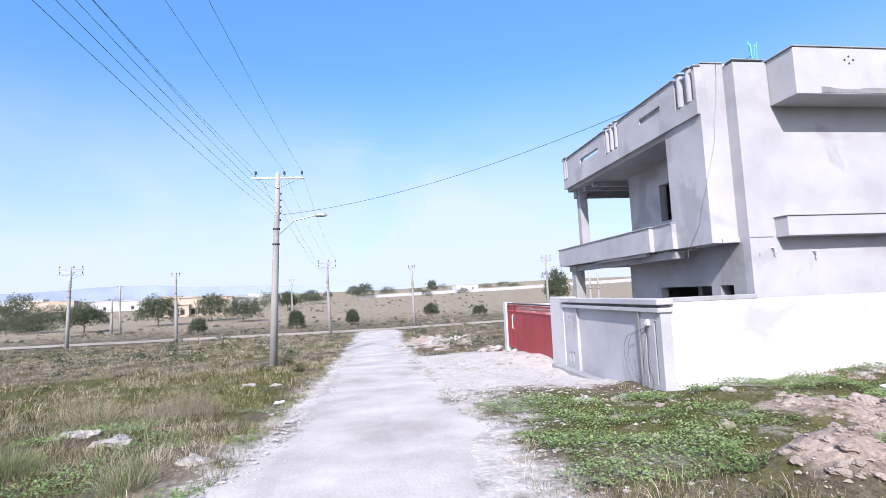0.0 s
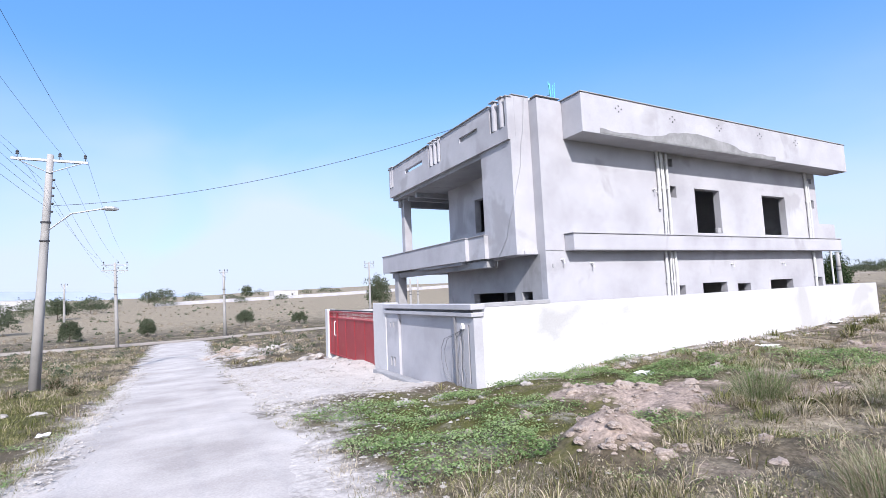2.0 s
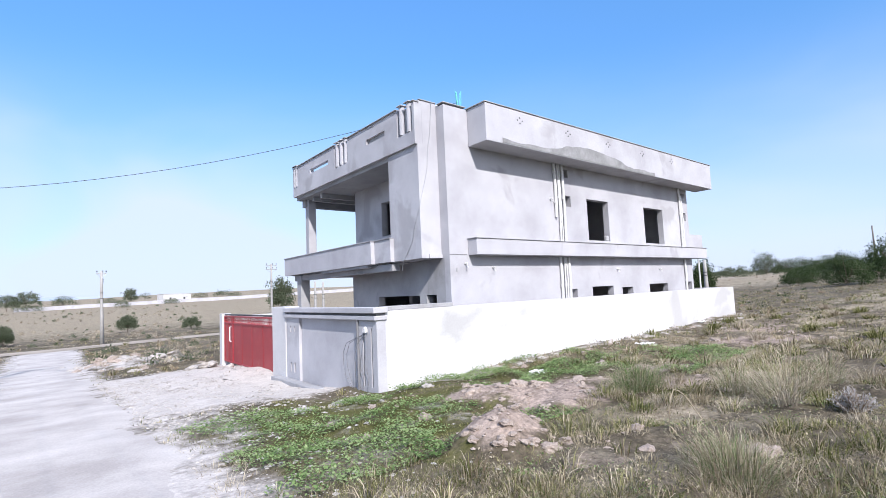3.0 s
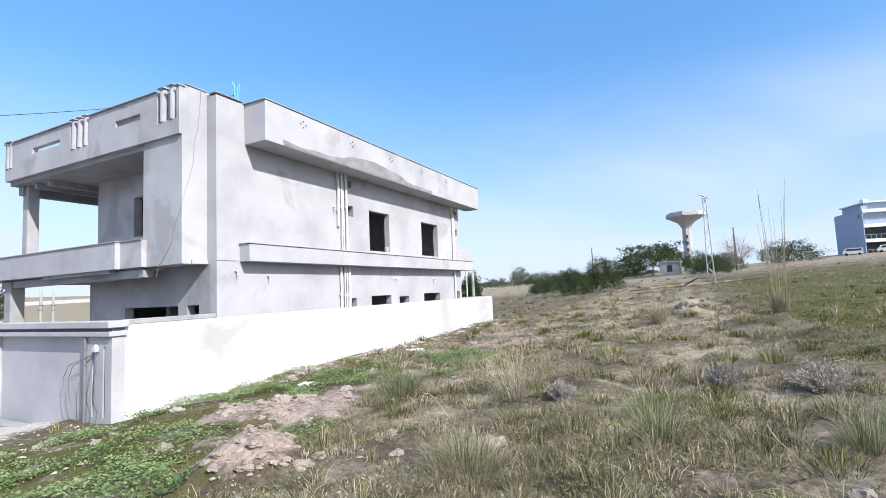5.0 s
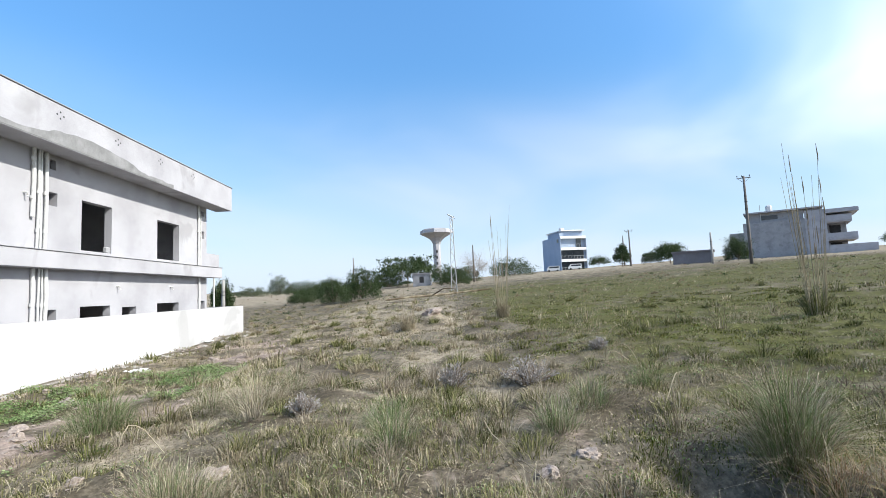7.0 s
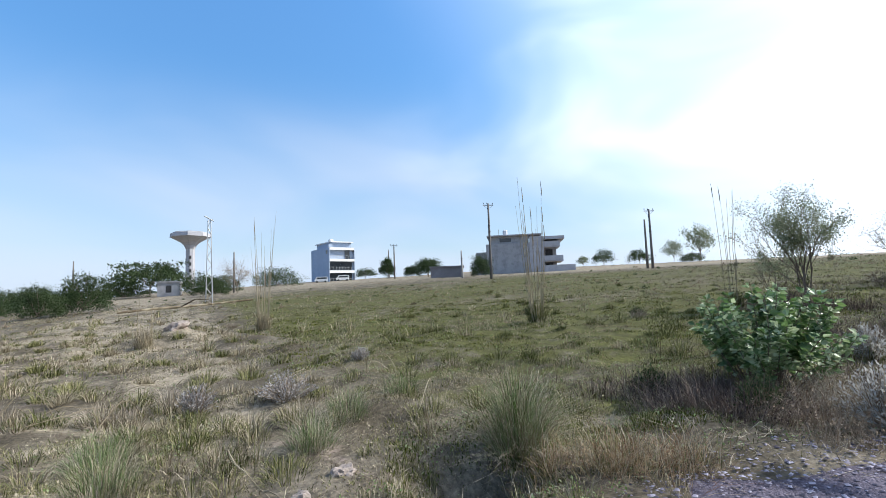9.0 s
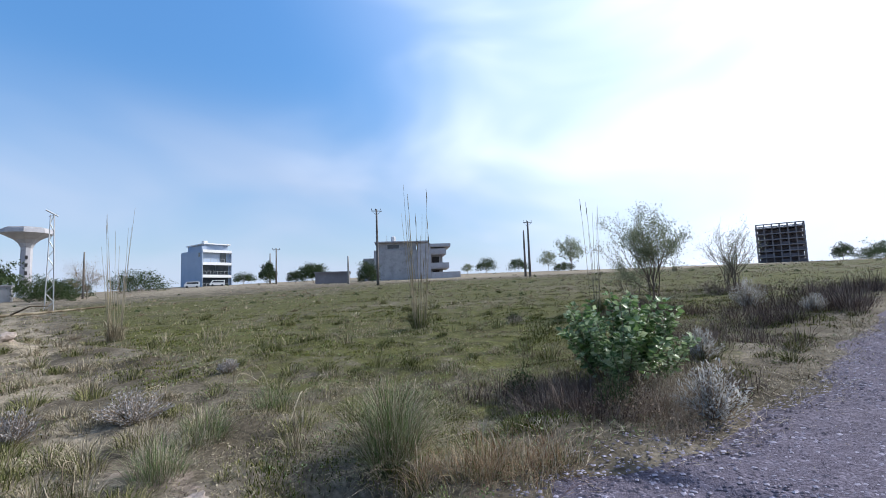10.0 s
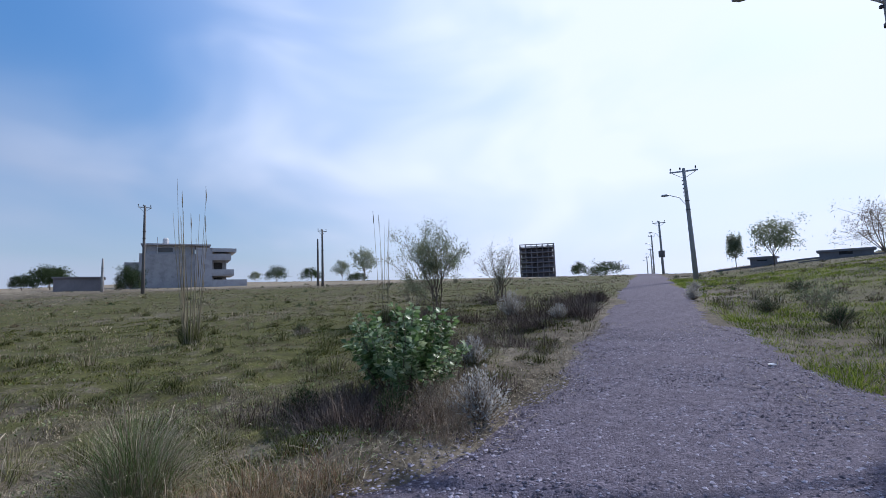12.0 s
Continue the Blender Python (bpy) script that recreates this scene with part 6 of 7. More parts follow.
for k, (x, y, h, r, n, g) in enumerate(((4.1, -2.75, 0.5, 0.2, 1100, 0.5), (4.05, 1.95, 0.26, 0.3, 900, 0.3), (7.0, 4.5, 0.46, 0.34, 800, 0.6), (-3.2, 6.2, 0.24, 0.26, 420, 0.5), (7.2, 2.5, 0.44, 0.34, 620, 0.12), (6.1, 0.55, 0.3, 0.25, 420, 0.7), (5.2, -1.2, 0.26, 0.2, 380, 0.5), (5.9, -1.75, 0.26, 0.2, 380, 0.5),
                                       (6.7, -2.7, 0.24, 0.2, 320, 0.6), (7.4, 3.2, 0.34, 0.2, 320, 0.35), (8.6, 2.4, 0.34, 0.22, 320, 0.3), (-5.6, 10.2, 0.42, 0.35, 600, 0.2), (-4.9, 7.0, 0.28, 0.3, 600, 0.8), (5.0, 0.4, 0.28, 0.2, 320, 0.5))):
    big_tuft(x, y, h, r, n, g, 700 + k, "large tussock of long green and straw-coloured blades")


def reed_clump(x, y, tall, n, seed, base=0.5):
    rng = np.random.default_rng(seed)
    z = z_at(x, y)
    t = thing("reed_clump", (x, y, z), "clump of tall dry reeds with thin pale stems", "reeds", "reed clumps")
    for k in range(n):
        a, s = rng.uniform(0, 6.28), rng.uniform(0.05, 0.3)
        b = np.array([x + 0.15 * math.cos(a), y + 0.15 * math.sin(a), z - 0.05])
        h = tall * rng.uniform(0.35, 1.0)
        e = b + np.array([s * math.cos(a) * h * 0.35, s * math.sin(a) * h * 0.35, h])
        part("stem", tube([b, b * 0.5 + e * 0.5 + rng.normal(0, 0.02, 3), e], [0.008, 0.006, 0.003], 5), TAN, t)
        if k % 3 == 0:
            part("plume", tube([e - np.array([0, 0, 0.25]), e - np.array([0, 0, 0.1]), e + np.array([0.02, 0, 0.15])], [0.004, 0.012, 0.003], 6), STRAW, t)
    if base:
        pos, h, w, lean = tufts(np.array([x]), np.array([y]), 420, base, 0.22, rng, 0.007, 0.6)
        ob = blades("base_growth", pos - np.array([x, y, z]), h, w, lean, TAN if x > 15 else GREEN, "", "", rng, arch=True)
        for key in ("label", "category", "kind"):
            if key in ob:
                del ob[key]
        ob.parent = t


reed_clump(18.4, -2.4, 4.2, 20, 1)
reed_clump(10.85, -8.25, 3.9, 24, 2, 0.46)
reed_clump(8.6, -13.0, 3.8, 7, 3, 0.4)
reed_clump(24.0, -52.0, 4.5, 8, 4, 0.5)
reed_clump(17.0, 1.0, 1.6, 10, 5, 0.5)


def broad_bush(x, y, w, h, seed):
    """A bush of upright stems with many broad leaves."""
    rng = np.random.default_rng(seed)
    z = z_at(x, y)
    t = thing("leafy_bush", (x, y, z), "dense bush of broad glossy green leaves over dead stems", "bush")
    bm = bmesh.new()
    nodes = []
    for k in range(60):
        a = rng.uniform(0, 6.28)
        rad = w / 2 * math.sqrt(rng.uniform(0, 1))
        top = h * (1 - 0.35 * (rad / (w / 2)) ** 2) * rng.uniform(0.66, 1.12)
        p0 = np.array([x + 0.3 * rad * math.cos(a), y + 0.3 * rad * math.sin(a), z - 0.03])
        p2 = np.array([x + rad * math.cos(a), y + rad * math.sin(a), z + top])
        p1 = (p0 + p2) / 2 + rng.normal(0, 0.03, 3)
        tube([p0, p1, p2], [0.007, 0.005, 0.003], 5, bm)
        for j in range(9):
            s = 0.36 + 0.64 * j / 8
            nodes.append(p1 + (p2 - p1) * (2 * s - 1) if s > 0.5 else p0 + (p1 - p0) * 2 * s)
    part("branchwork", bm, BARK, t)
    c = np.repeat(np.array(nodes), 8, 0)
    n = len(c)
    a = rng.uniform(0, 6.28, n)
    out = np.stack([np.cos(a), np.sin(a), rng.uniform(-0.5, 1.1, n)], 1)
    out /= np.linalg.norm(out, axis=1)[:, None]
    s = np.cross(out, rng.normal(0, 0.6, (n, 3)) + np.array([0, 0, 1.0]))
    s /= np.linalg.norm(s, axis=1)[:, None]
    up = np.cross(s, out)
    L = rng.uniform(0.045, 0.105, (n, 1))
    stalk = c + out * 0.02
    v = np.stack([stalk, stalk + out * L * 0.45 + s * L * 0.36 + up * L * 0.10, stalk + out * L, stalk + out * L * 0.45 - s * L * 0.36 + up * L * 0.08], 1).reshape(-1, 3)
    i = np.arange(n)[:, None] * 4
    f = np.concatenate([i + np.array([[0, 1, 2]]), i + np.array([[0, 2, 3]])], 1).reshape(-1, 3)
    me = bpy.data.meshes.new("foliage")
    me.from_pydata((v - np.array(t["base"])).tolist(), [], f.tolist())
    me.materials.append(LEAF)
    ob = new("foliage", me)
    ob.parent = t
    return t


broad_bush(3.62, -5.65, 1.75, 1.0, 21)


def low_shrub(x, y, w, h, mat, seed, label):
    """A cushion of many upright stems, each set with small narrow leaves that point along it."""
    rng = np.random.default_rng(seed)
    z = z_at(x, y)
    t = thing("low_shrub", (x, y, z), label, "shrub", "low shrubs")
    n = 130
    a, el = rng.uniform(0, 6.28, n), rng.uniform(0.45, 1.5, n)
    base = np.array([x, y, z - 0.02])
    tips = np.stack([x + w / 2 * np.cos(a) * np.cos(el), y + w / 2 * np.sin(a) * np.cos(el), z + h * np.sin(el) * rng.uniform(0.6, 1.1, n)], 1)
    bm = bmesh.new()
    for k in range(n):
        tube([base, (tips[k] + base) / 2 + rng.normal(0, 0.02, 3), tips[k]], [0.005, 0.0035, 0.002], 4, bm, caps=False)
    part("branchwork", bm, TWIG, t)
    d = (tips - base) / np.linalg.norm(tips - base, axis=1)[:, None]
    s = np.tile(np.linspace(0.3, 1.0, 16), n)[:, None]
    i = np.repeat(np.arange(n), 16)
    c = base + (tips - base)[i] * s + rng.normal(0, 0.006, (len(i), 3))
    out = d[i] + rng.normal(0, 0.55, (len(i), 3))
    out /= np.linalg.norm(out, axis=1)[:, None]
    across = np.cross(out, rng.normal(0, 1, (len(i), 3)))
    across /= np.linalg.norm(across, axis=1)[:, None]
    long = rng.uniform(0.03, 0.06, (len(i), 1)) * (0.5 + 0.9 * h)
    v = np.stack([c, c + out * long * 0.5 + across * long * 0.17, c + out * long, c + out * long * 0.5 - across * long * 0.17], 1).reshape(-1, 3)
    me = bpy.data.meshes.new("foliage")
    me.from_pydata((v - np.array(t["base"])).tolist(), [], np.arange(len(v)).reshape(-1, 4).tolist())
    me.materials.append(mat)
    new("foliage", me).parent = t
    return t


def dead_clump(x, y, w, h, n, mat, seed, label):
    """A tangled mound of fine dead stems."""
    rng = np.random.default_rng(seed)
    z = z_at(x, y)
    t = thing("dead_weed_clump", (x, y, z), label, "weeds", "dead weed clumps")
    a, k = rng.uniform(0, 6.28, n), np.sqrt(rng.uniform(0, 1, n))
    cx, cy = x + w / 2 * k * np.cos(a), y + w / 2 * k * np.sin(a)
    pos, hh, wd, lean = tufts(cx, cy, 22, h * (1 - 0.55 * k ** 2) * rng.uniform(0.6, 1.1, n), 0.10, rng, 0.0026, 0.7, 0.5)
    lean = lean * 0.6 + rng.normal(0, 0.55, lean.shape) * hh[:, None]
    ob = blades("dead_growth", pos - np.array([x, y, z]), hh, wd, lean, mat, "", "", rng, arch=True)
    for key in ("label", "category", "kind"):
        if key in ob:
            del ob[key]
    ob.parent = t
    lift = np.stack([lean[:, 0], lean[:, 1], hh], 1)
    leaf_cloud("chaff", (pos + lift * rng.uniform(0.6, 1.0, (len(hh), 1)))[::3], (0.03, 0.03, 0.03), 4, 0.011, mat, t, rng, 0.45)


for k, (x, y, w, h, n, mat, label) in enumerate(((4.0, -5.0, 1.1, 0.32, 80, DEADTWIG, "dark mound of dead stems beside the leafy bush"), (3.3, -4.75, 1.0, 0.32, 80, DEADTWIG, "dark tangled dead stems below the leafy bush"), (2.75, -4.7, 0.9, 0.36, 60, TWIG, "pale brown twiggy weeds at the road edge"), (3.0, -5.6, 0.8, 0.45, 50, FEATHER, "grey feathery weeds beside the leafy bush"),
                                                 (-4.3, 10.9, 1.7, 0.6, 90, FEATHER, "grey twiggy weed mound on the road verge"), (-6.8, 12.0, 1.6, 0.45, 60, TAN, "bleached weed mound on the road verge"), (7.0, -13.2, 1.9, 0.75, 80, DEADTWIG, "brown dead brush round the sapling"), (4.6, -9.6, 1.2, 0.4, 50, DEADTWIG, "brown dead weeds at the road edge"), (4.3, -12.2, 1.3, 0.45, 50, DEADTWIG, "brown dead weeds at the road edge"))):
    dead_clump(x, y, w, h, n, mat, 860 + k, label)


for k, (x, y, w, h) in enumerate(((7.75, -0.27, 0.55, 0.36), (7.5, -1.35, 0.95, 0.38), (6.65, 1.7, 0.5, 0.26), (2.45, -5.2, 0.75, 0.5), (3.55, -7.7, 0.6, 0.45), (5.36, -15.2, 1.1, 0.8), (3.75, -14.5, 0.7, 0.4), (0.0, -27.3, 0.9, 0.5), (9.4, -3.0, 0.4, 0.22), (0.2, -21.5, 0.9, 0.5))):
    low_shrub(x, y, w, h, PALESILVER if y < -4 else SILVER, 800 + k, "low silvery-grey shrub with fine dusty leaves")
for k, (x, y, w, h) in enumerate(((-2.4, -13.5, 0.9, 0.45), (-1.5, -16.5, 0.8, 0.35), (-5.4, -20, 1.0, 0.5), (-7, -16, 0.9, 0.4), (12.8, -9.5, 0.6, 0.3), (9.6, -10.5, 0.5, 0.25), (3.1, -4.6, 0.5, 0.4), (-4.4, 22.6, 0.8, 0.5), (-3.4, 19.5, 1.0, 0.35), (4.6, -5.0, 0.5, 0.3), (-3.6, -24, 1.2, 0.5))):
    low_shrub(x, y, w, h, TREELEAF, 830 + k, "low dark green shrub in the grass")


def sapling(x, y, h, w, leafy, seed):
    """A thin many-stemmed young tree with small sparse leaves."""
    rng = np.random.default_rng(seed)
    z = z_at(x, y)
    t = thing("sapling", (x, y, z), "thin many-stemmed sapling with sparse small leaves", "tree", "saplings")
    bm, ends = bmesh.new(), []

    def grow(p, d, length, r, depth):
        q = p + d * length
        tube([p, (p + q) / 2 + rng.normal(0, 0.03, 3) * length, q], [r, r * 0.8, r * 0.6], 5, bm, caps=False)
        if depth <= 2:
            ends.extend([q, (p + q) / 2])
        if depth:
            for _ in range(rng.integers(2, 4)):
                e = d + rng.normal(0, 0.42, 3)
                e[2] += 0.25
                grow(p + (q - p) * rng.uniform(0.45, 1.0), e / np.linalg.norm(e), length * rng.uniform(0.45, 0.95), r * 0.62, depth - 1)

    for k in range(6):
        d = np.array([rng.normal(0, 0.18) * w / h * 2, rng.normal(0, 0.18) * w / h * 2, 1.0])
        grow(np.array([x + rng.normal(0, 0.08), y + rng.normal(0, 0.08), z - 0.05]), d / np.linalg.norm(d), h * rng.uniform(0.24, 0.36), 0.005 * h + 0.003, 4)
    part("trunk", bm, BARK, t)
    leaf_cloud("crown", np.array(ends), (0.08, 0.08, 0.08), leafy, 0.024, PALELEAF, t, rng, 0.4)


sapling(7.35, -14.0, 3.9, 1.7, 22, 31)
sapling(7.7, -21.2, 3.0, 1.2, 3, 32)
sapling(8.6, -22.9, 2.6, 1.3, 1, 33)
sapling(9.5, -16.5, 1.9, 1.4, 1, 34)
sapling(-2.5, -15.5, 1.2, 1.2, 1, 35)


def weeds():
    """Low broad-leaved green weeds by the wall corner and along the verge."""
    rng = np.random.default_rng(17)
    n = 105000
    x, y = rng.uniform(1.3, 12, n), rng.uniform(4.5, 9.65, n)
    k = (clear(x, y)) & (greenness(x, y) > 0.35) & (rough(x, y, 0.8, 51) > 0.36) & (bareness(x, y) < 0.5) & (rng.uniform(0, 1, n) < 1.05 - 1.0 * dustiness(x, y) + 0.6 * (rough(x, y, 1.1, 57) - 0.4))
    x2, y2 = rng.uniform(-6, -2.2, 22000), rng.uniform(3, 11, 22000)
    k2 = clear(x2, y2) & (rough(x2, y2, 1.0, 53) > 0.42)
    x, y = np.concatenate([x[k], x2[k2]]), np.concatenate([y[k], y2[k2]])
    n = len(x)
    top = 0.03 + 0.14 * rough(x, y, 0.5, 55)
    c = np.stack([x, y, height(x, y) + top * rng.uniform(0.2, 1, n)], 1)
    a = rng.uniform(0, 6.28, n)
    out = np.stack([np.cos(a), np.sin(a), rng.uniform(-0.1, 0.6, n)], 1)
    s = np.stack([-np.sin(a), np.cos(a), rng.normal(0, 0.2, n)], 1)
    L = rng.uniform(0.02, 0.05, (n, 1))
    v = np.stack([c, c + out * L * 0.5 + s * L * 0.35, c + out * L, c + out * L * 0.5 - s * L * 0.35], 1).reshape(-1, 3)
    me = bpy.data.meshes.new("green_weeds")
    me.from_pydata(v.tolist(), [], np.arange(4 * n).reshape(-1, 4).tolist())
    me.materials.append(WEED)
    tagged(new("green_weeds", me), "bright green broad-leaved weeds below the boundary wall", "weeds", kind="stuff")


WEED = material("weed_leaves", [(0.11, 0.175, 0.06), (0.195, 0.28, 0.105), (0.29, 0.36, 0.17)], 0.6, 0.8, 4, 0, island=0.5, space="World", translucent=0.3)


# ---- stones, rubble and litter ----
def stone_mesh(seed, flat=0.6):
    rng = np.random.default_rng(seed)
    bm = bmesh.new()
    bmesh.ops.create_icosphere(bm, subdivisions=3, radius=1)
    off = Vector(rng.uniform(-9, 9, 3))
    for v in bm.verts:
        k = 1 + 0.55 * noise.noise(v.co * 1.3 + off) + 0.25 * noise.noise(v.co * 3.1 + off) + 0.10 * noise.noise(v.co * 7.0 + off)
        v.co *= k
        v.co.z *= flat
    me = bpy.data.meshes.new("stone")
    bm.to_mesh(me)
    bm.free()
    return me


def stones():
    rng = np.random.default_rng(23)
    pale, brown = [stone_mesh(k, 0.55) for k in range(5)], [stone_mesh(20 + k, 0.6) for k in range(5)]
    for m in pale:
        m.materials.append(ROCK)
    for m in brown:
        m.materials.append(BROWNROCK)

    def put(mesh, x, y, s, label, group):
        ob = new("stone", mesh)
        ob.matrix_basis = pose(x, y, z_at(x, y) - (0.22 * s if s > 0.15 else 0), rng.uniform(-15, 15), rng.uniform(-15, 15), rng.uniform(0, 360)) @ Matrix.Diagonal((s * rng.uniform(0.8, 1.3), s, s * rng.uniform(0.7, 1.1), 1))
        tagged(ob, label, "stone", group)

    for k in range(70):  # along the foot of the white wall
        x = 5.2 + 19.5 * rng.uniform(0, 1)
        put(pale[k % 5], x, 9.45 - abs(rng.normal(0, 0.75)), rng.uniform(0.03, 0.13), "pale broken stone below the boundary wall", "stones by the wall")
    for x, y, s in ((7.9, 7.3, 0.24), (13.3, 9.1, 0.2), (12.5, 7.3, 0.2), (14.8, 8.6, 0.18), (-4.33, 8.1, 0.30), (-4.75, 8.35, 0.2), (-5.5, 9.3, 0.3), (-2.72, 6.9, 0.2), (-3.34, 15.0, 0.24), (-2.3, 6.3, 0.10), (-2.5, 8.1, 0.12), (3.4, 9.2, 0.16), (4.3, 9.55, 0.2), (4.4, 20.6, 0.35), (4.1, 21.2, 0.28), (4.9, 19.9, 0.25), (-4.2, 15.5, 0.2)):
        put(pale[int(s * 50) % 5], x, y, s, "chalky white boulder lying in the weeds", "boulders")
    for x, y, s in ((4.72, 1.97, 0.13), (3.55, 0.55, 0.09), (4.2, -0.9, 0.09), (6.5, 6.9, 0.22), (5.5, 6.7, 0.2), (6.1, 6.2, 0.16), (4.5, -1.3, 0.1), (18.9, 0.2, 0.3), (7.3, 4.9, 0.16), (4.1, 3.7, 0.1), (4.9, 3.3, 0.1), (4.4, 2.9, 0.09)):
        put(brown[int(s * 90) % 5], x, y, s, "brown field stone half sunk in the earth", "field stones")
    for k in range(60):
        x, y = rng.uniform(3, 20), rng.uniform(3.2, 8.8)
        put(brown[k % 5], x, y, rng.uniform(0.04, 0.13), "brown clod of earth in the field", "clods")
    for k in range(60):
        x, y = 2.6 + rng.normal(0, 1.6), 30.5 + rng.normal(0, 1.8)
        put((pale if k % 2 else brown)[k % 5], x, y, rng.uniform(0.1, 0.35), "lump of rubble in a roadside heap", "rubble heap")
    # clods that crown the mounds of dug earth
    for mx, my, r, h in MOUNDS[1:4]:
        for k in range(36):
            a, d = rng.uniform(0, 6.28), r * 0.9 * math.sqrt(rng.uniform(0, 1))
            put(brown[k % 5], mx + d * math.cos(a), my + d * math.sin(a), 0.02 + 0.06 * rng.uniform(0, 1) ** 2, "clod on a mound of dug earth", "mound clods")


def pebbles(name, x, y, size, mat, label, rng, lift=0.0):
    """Loose grit and gravel, one joined mesh of small rough octahedra."""
    n = len(x)
    z = np.where(on_road(x, y), land(x, y) + 0.04, height(x, y)) + lift
    d = np.array([(1, 0, 0), (0, 1, 0), (-1, 0, 0), (0, -1, 0), (0, 0, 0.42), (0, 0, -0.3)], float)
    a = rng.uniform(0, 6.28, n)
    ca, sa = np.cos(a)[:, None], np.sin(a)[:, None]
    dx, dy = d[None, :, 0] * rng.uniform(0.7, 1.3, (n, 6)), d[None, :, 1] * rng.uniform(0.7, 1.3, (n, 6))
    s = size[:, None]
    v = np.stack([x[:, None] + s * (dx * ca - dy * sa), y[:, None] + s * (dx * sa + dy * ca), z[:, None] + s * d[None, :, 2]], 2).reshape(-1, 3)
    f = np.array([(0, 1, 4), (1, 2, 4), (2, 3, 4), (3, 0, 4), (1, 0, 5), (2, 1, 5), (3, 2, 5), (0, 3, 5)])
    f = (np.arange(n)[:, None, None] * 6 + f[None]).reshape(-1, 3)
    me = bpy.data.meshes.new(name)
    me.from_pydata(v.tolist(), [], f.tolist())
    me.materials.append(mat)
    tagged(new(name, me), label, "gravel", kind="stuff")


def grit():
    rng = np.random.default_rng(29)
    n = 24000
    y = -2.9 - 9 * rng.uniform(0, 1, n) ** 1.6 + rng.normal(0, 0.6, n)
    w, e = np.interp(y, ROAD_Y, ROAD_W), np.interp(y, ROAD_Y, ROAD_E)
    pebbles("road_grit", w + (e - w) * rng.uniform(0, 1.05, n), y, 0.004 + 0.02 * rng.uniform(0, 1, n) ** 3, GRIT, "loose grey grit on the worn asphalt", rng)
    n = 5000
    y = rng.uniform(3.5, 26, n)
    w, e = np.interp(y, ROAD_Y, ROAD_W), np.interp(y, ROAD_Y, ROAD_E)
    side = rng.uniform(0, 1, n) < 0.5
    x = np.where(side, w - rng.normal(0, 0.25, n), e + np.abs(rng.normal(0.6, 1.0, n)))
    keep = x < 5.1
    pebbles("verge_rubble", x[keep], y[keep], (0.01 + 0.04 * rng.uniform(0, 1, n) ** 3)[keep], ROCK, "pale stone chips along the road and apron", rng)
    n = 5000
    x, y = rng.uniform(1.0, 5.2, n), rng.uniform(9.2, 24, n)
    pebbles("apron_rubble", x, y, 0.01 + 0.05 * rng.uniform(0, 1, n) ** 4, ROCK, "pale rubble and chips on the sandy gate apron", rng)
    n = 3500
    x, y = rng.uniform(2.5, 25, n), rng.uniform(3, 9.6, n)
    keep = bareness(x, y) > 0.3
    pebbles("earth_crumbs", x[keep], y[keep], (0.012 + 0.05 * rng.uniform(0, 1, n) ** 3)[keep], BROWNROCK, "crumbs of dug brown earth", rng)
    keep = (dustiness(x, y) > 0.3) & (y > 8) & (rng.uniform(0, 1, n) < 0.5)
    pebbles("field_chips", x[keep], y[keep], (0.012 + 0.05 * rng.uniform(0, 1, n) ** 3)[keep], ROCK, "stone chips on bare earth near the wall", rng)


GRIT = material("grit", [(0.09, 0.082, 0.102), (0.22, 0.198, 0.24), (0.40, 0.37, 0.425)], 0.9, 3, 20, 0, island=0.6, space="World")


def litter(x, y, s, seed):
    rng = np.random.default_rng(seed)
    bm = bmesh.new()
    bmesh.ops.create_grid(bm, x_segments=6, y_segments=6, size=s)
    z = z_at(x, y)
    for v in bm.verts:
        v.co.z = 0.10 * s * rng.normal() + 0.25 * s * abs(noise.noise(v.co * 6 / s * 0.3)) + 0.06
        v.co = Vector((x, y, z)) + v.co
    bmesh.ops.solidify(bm, geom=list(bm.faces), thickness=0.004)
    tagged(part("litter", bm, WHITEPAINT), "crumpled white plastic sheet on the ground", "litter", "litter")


def puffs(name, x, y, s, per, mat, label, rng):
    """Low rounded scrub: loose domes of small leaves, one joined mesh."""
    n = len(x) * per
    i = np.repeat(np.arange(len(x)), per)
    d = rng.normal(0, 1, (n, 3))
    d /= np.linalg.norm(d, axis=1)[:, None]
    d[:, 2] = np.abs(d[:, 2])
    k = s[i] * rng.uniform(0.35, 1.05, n)
    c = np.stack([x[i] + 0.8 * k * d[:, 0], y[i] + 0.8 * k * d[:, 1], height(x, y)[i] + 0.75 * k * d[:, 2]], 1)
    a, b = rng.normal(0, 1, (n, 3)), rng.normal(0, 1, (n, 3))
    q = (0.10 * s[i] + 0.0005 * np.hypot(x, y)[i]) * rng.uniform(0.5, 1.3, n)
    a *= (q / np.linalg.norm(a, axis=1))[:, None]
    b *= (0.5 * q / np.linalg.norm(b, axis=1))[:, None]
    v = np.stack([c - a, c + b, c + a, c - b], 1).reshape(-1, 3)
    me = bpy.data.meshes.new(name)
    me.from_pydata(v.tolist(), [], np.arange(4 * n).reshape(-1, 4).tolist())
    me.materials.append(mat)
    tagged(new(name, me), label, "scrub", kind="stuff")


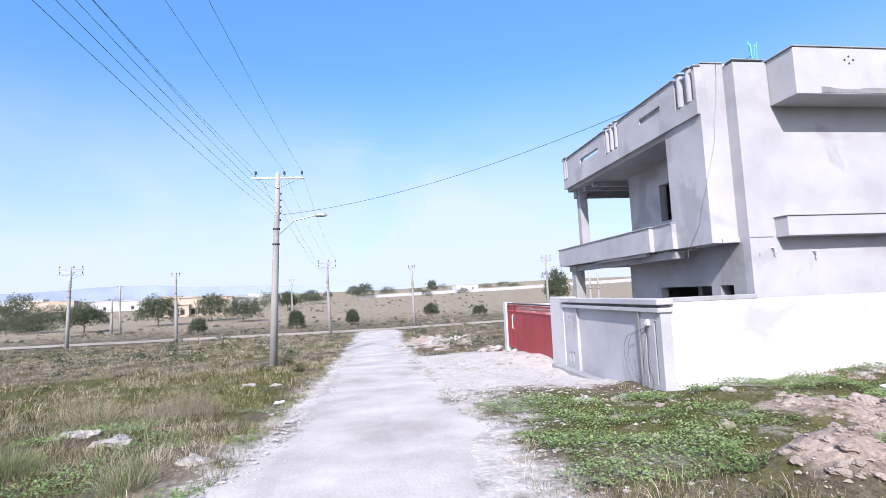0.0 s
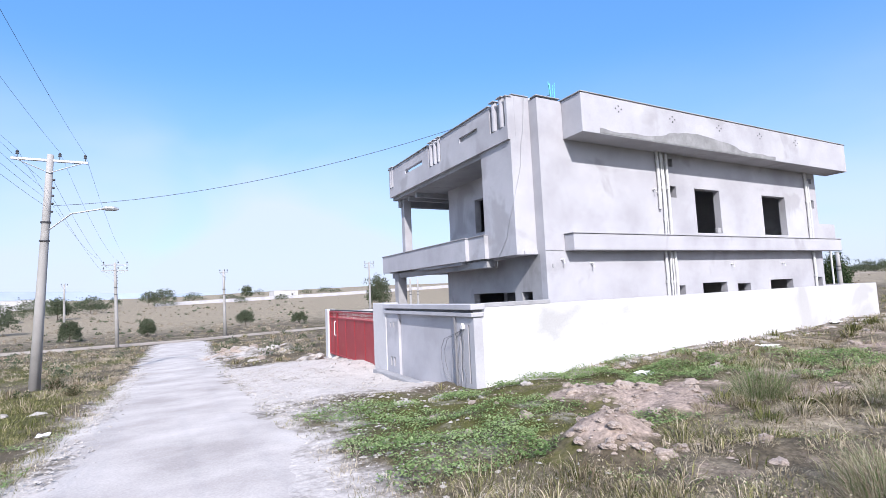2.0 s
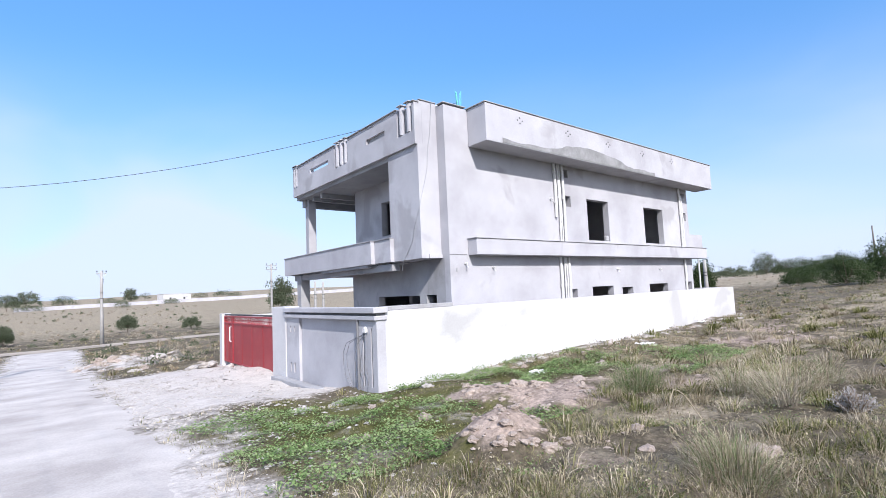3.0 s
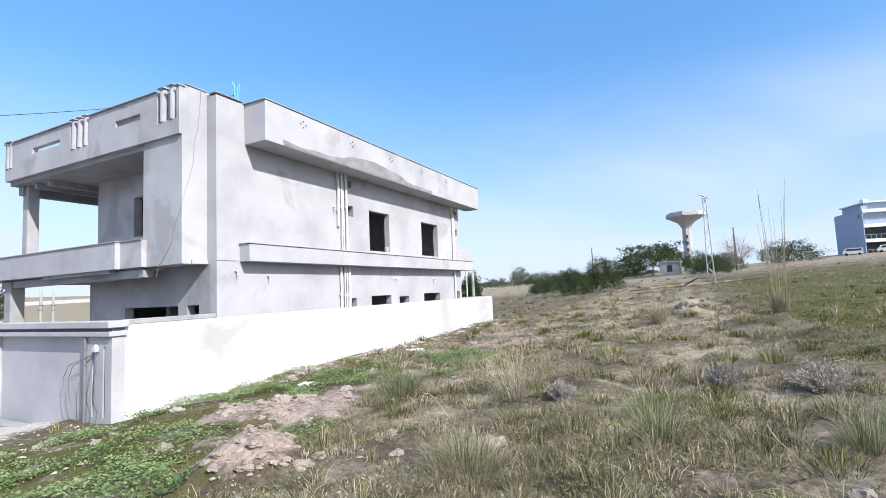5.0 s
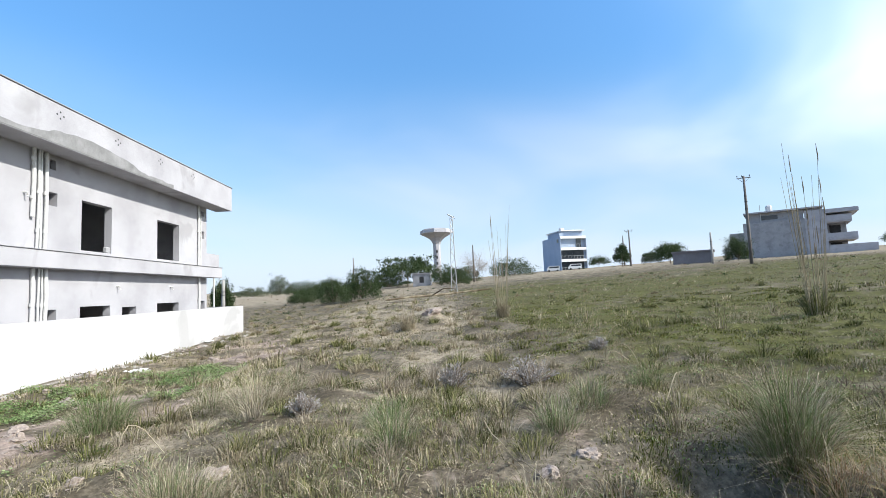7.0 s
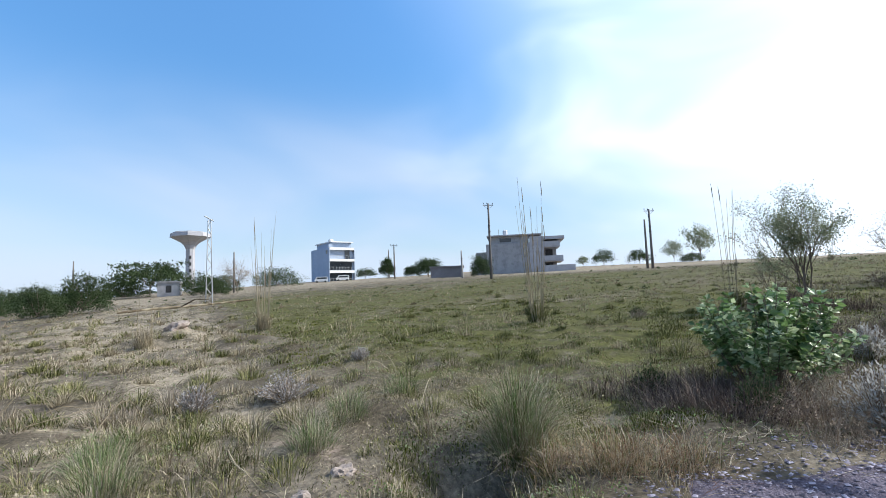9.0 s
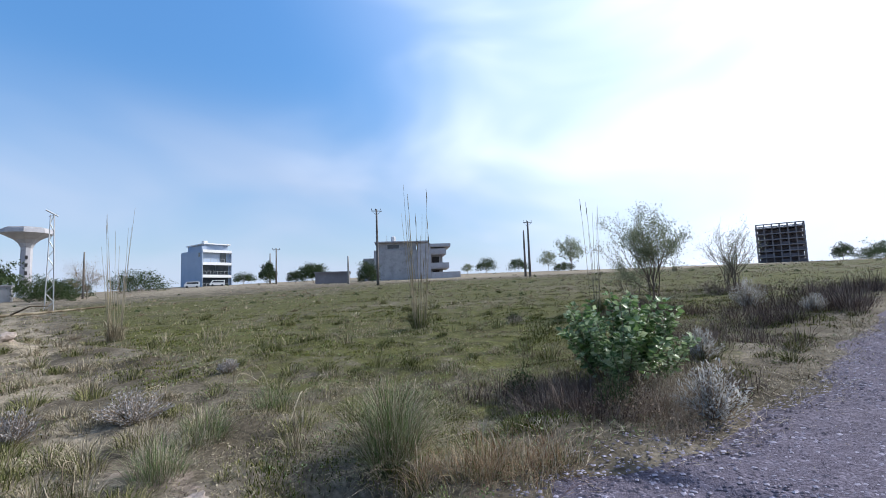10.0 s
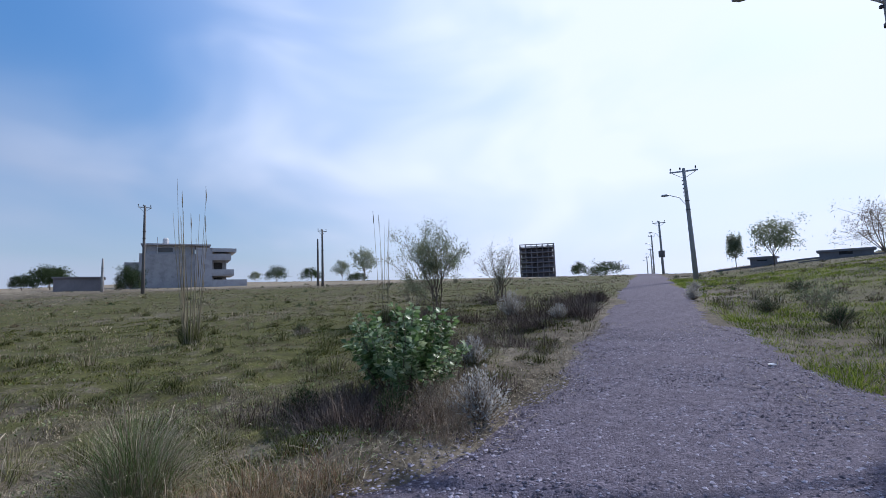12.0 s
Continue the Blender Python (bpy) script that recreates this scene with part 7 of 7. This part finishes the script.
def scrub():
    """Scrub and tussocks over the farther fields, one joined mesh a kind."""
    rng = np.random.default_rng(43)
    for name, n, mat, label, lo, hi, per in (("green_scrub", 520, TREELEAF, "low dark green scrub dotted over the far fields", 0.12, 0.4, 60), ("dry_scrub", 900, TWIG, "low brown dry scrub over the far fields", 0.1, 0.34, 50), ("straw_scrub", 1300, STRAW, "pale dry tussocks over the far fields", 0.08, 0.22, 40)):
        x, y, r = scatter(n, 20, 230, rng)
        keep = clear(x, y, 0.5) & (rough(x, y, 14, 61) > 0.3)
        x, y = x[keep], y[keep]
        puffs(name, x, y, rng.uniform(lo, hi, len(x)), per, mat, label, rng)


def north_scrub():
    """Denser scrub over the falling ground beyond the cross road."""
    rng = np.random.default_rng(47)
    for name, n, mat, label, lo, hi, per in (("grey_scrub", 1400, FEATHER, "grey-brown dry scrub on the northern slope", 0.15, 0.6, 50), ("dark_scrub", 380, HAZELEAF, "green scrub on the northern slope, paled by painted haze", 0.25, 0.9, 70)):
        x, y, r = scatter(n, 28, 260, rng, -50, 12)
        keep = clear(x, y, 0.6) & (rough(x, y, 18, 63) > 0.35)
        x, y = x[keep], y[keep]
        puffs(name, x, y, rng.uniform(lo, hi, len(x)), per, mat, label, rng)


scrub()
north_scrub()
grass()
lush_grass()
tussocks()
field_mats()
field_herbs()
ground_litter()
clumps()
weeds()
stones()
grit()
for k, (x, y, s) in enumerate(((7.86, 7.27, 0.15), (12.5, 7.4, 0.2), (13.2, 9.2, 0.18), (20.3, 9.3, 0.2), (-2.6, 11.5, 0.1), (-0.5, -8.6, 0.05))):
    litter(x, y, s, 60 + k)


def fallen_branch():
    t = thing("fallen_trunk", (52.0, 2.0, z_at(52, 2)), "long pale fallen trunk across the field", "log")
    pts = [(51.0 + 0.4 * k, 5.5 - 1.6 * k, z_at(51 + 0.4 * k, 5.5 - 1.6 * k) + 0.12) for k in range(8)]
    part("trunk", tube(pts, [0.10, 0.13, 0.13, 0.12, 0.12, 0.1, 0.09, 0.07], 7), STRAW, t)
    part("limb", tube([pts[3], (50.6, -0.5, z_at(50.6, -0.5) + 0.7), (50.2, -1.6, z_at(50.2, -1.6) + 0.6)], [0.08, 0.06, 0.03], 6), STRAW, t)


def stalk(x, y, turn, length, rise, seed):
    """One long pale grass stalk arching over the field."""
    rng = np.random.default_rng(seed)
    pts = []
    for k in range(9):
        s = k / 8
        px, py = x + math.cos(turn + 0.5 * s) * length * s, y + math.sin(turn + 0.5 * s) * length * s
        pts.append((px, py, z_at(px, py) + 0.01 + rise * math.sin(math.pi * min(1, s * 1.05)) + 0.02 * rng.random()))
    ob = part("dry_stalk", tube(pts, [0.006, 0.006, 0.005, 0.005, 0.005, 0.004, 0.004, 0.003, 0.002], 5), STRAW)
    tagged(ob, "long pale dry stalk arching over the grass", "stalk", "dry stalks")


fallen_branch()
rng_s = np.random.default_rng(77)
for k in range(26):
    stalk(rng_s.uniform(4.2, 9.5), rng_s.uniform(-3.6, 4.5), rng_s.uniform(0, 6.28), rng_s.uniform(0.5, 1.3), rng_s.uniform(0.1, 0.4), 900 + k)


def drain():
    """A broken concrete drain cover lying in the ditch at the road edge."""
    t = thing("drain_slab", (3.7, -1.75, z_at(3.7, -1.6)), "broken grey concrete drain slab in the roadside ditch", "slab")
    for a0, a1, b0, b1, z1 in ((-0.34, 0.34, -0.10, 0.10, 0.06), (-0.34, -0.12, 0.105, 0.42, 0.05)):
        bm = box(a0, a1, b0, b1, -0.25, z1, 0.015)
        turn = Matrix.Translation((3.66, -1.72, float(land(3.66, -1.72)) - 0.26)) @ Matrix.Rotation(radians(-38), 4, "Z") @ Matrix.Rotation(radians(4), 4, "X")
        bmesh.ops.transform(bm, matrix=turn, verts=bm.verts)
        # dark cement here puts the ditch's shade into the slab's colour
        part("slab_piece", bm, FRESH_SHADED, t)


drain()
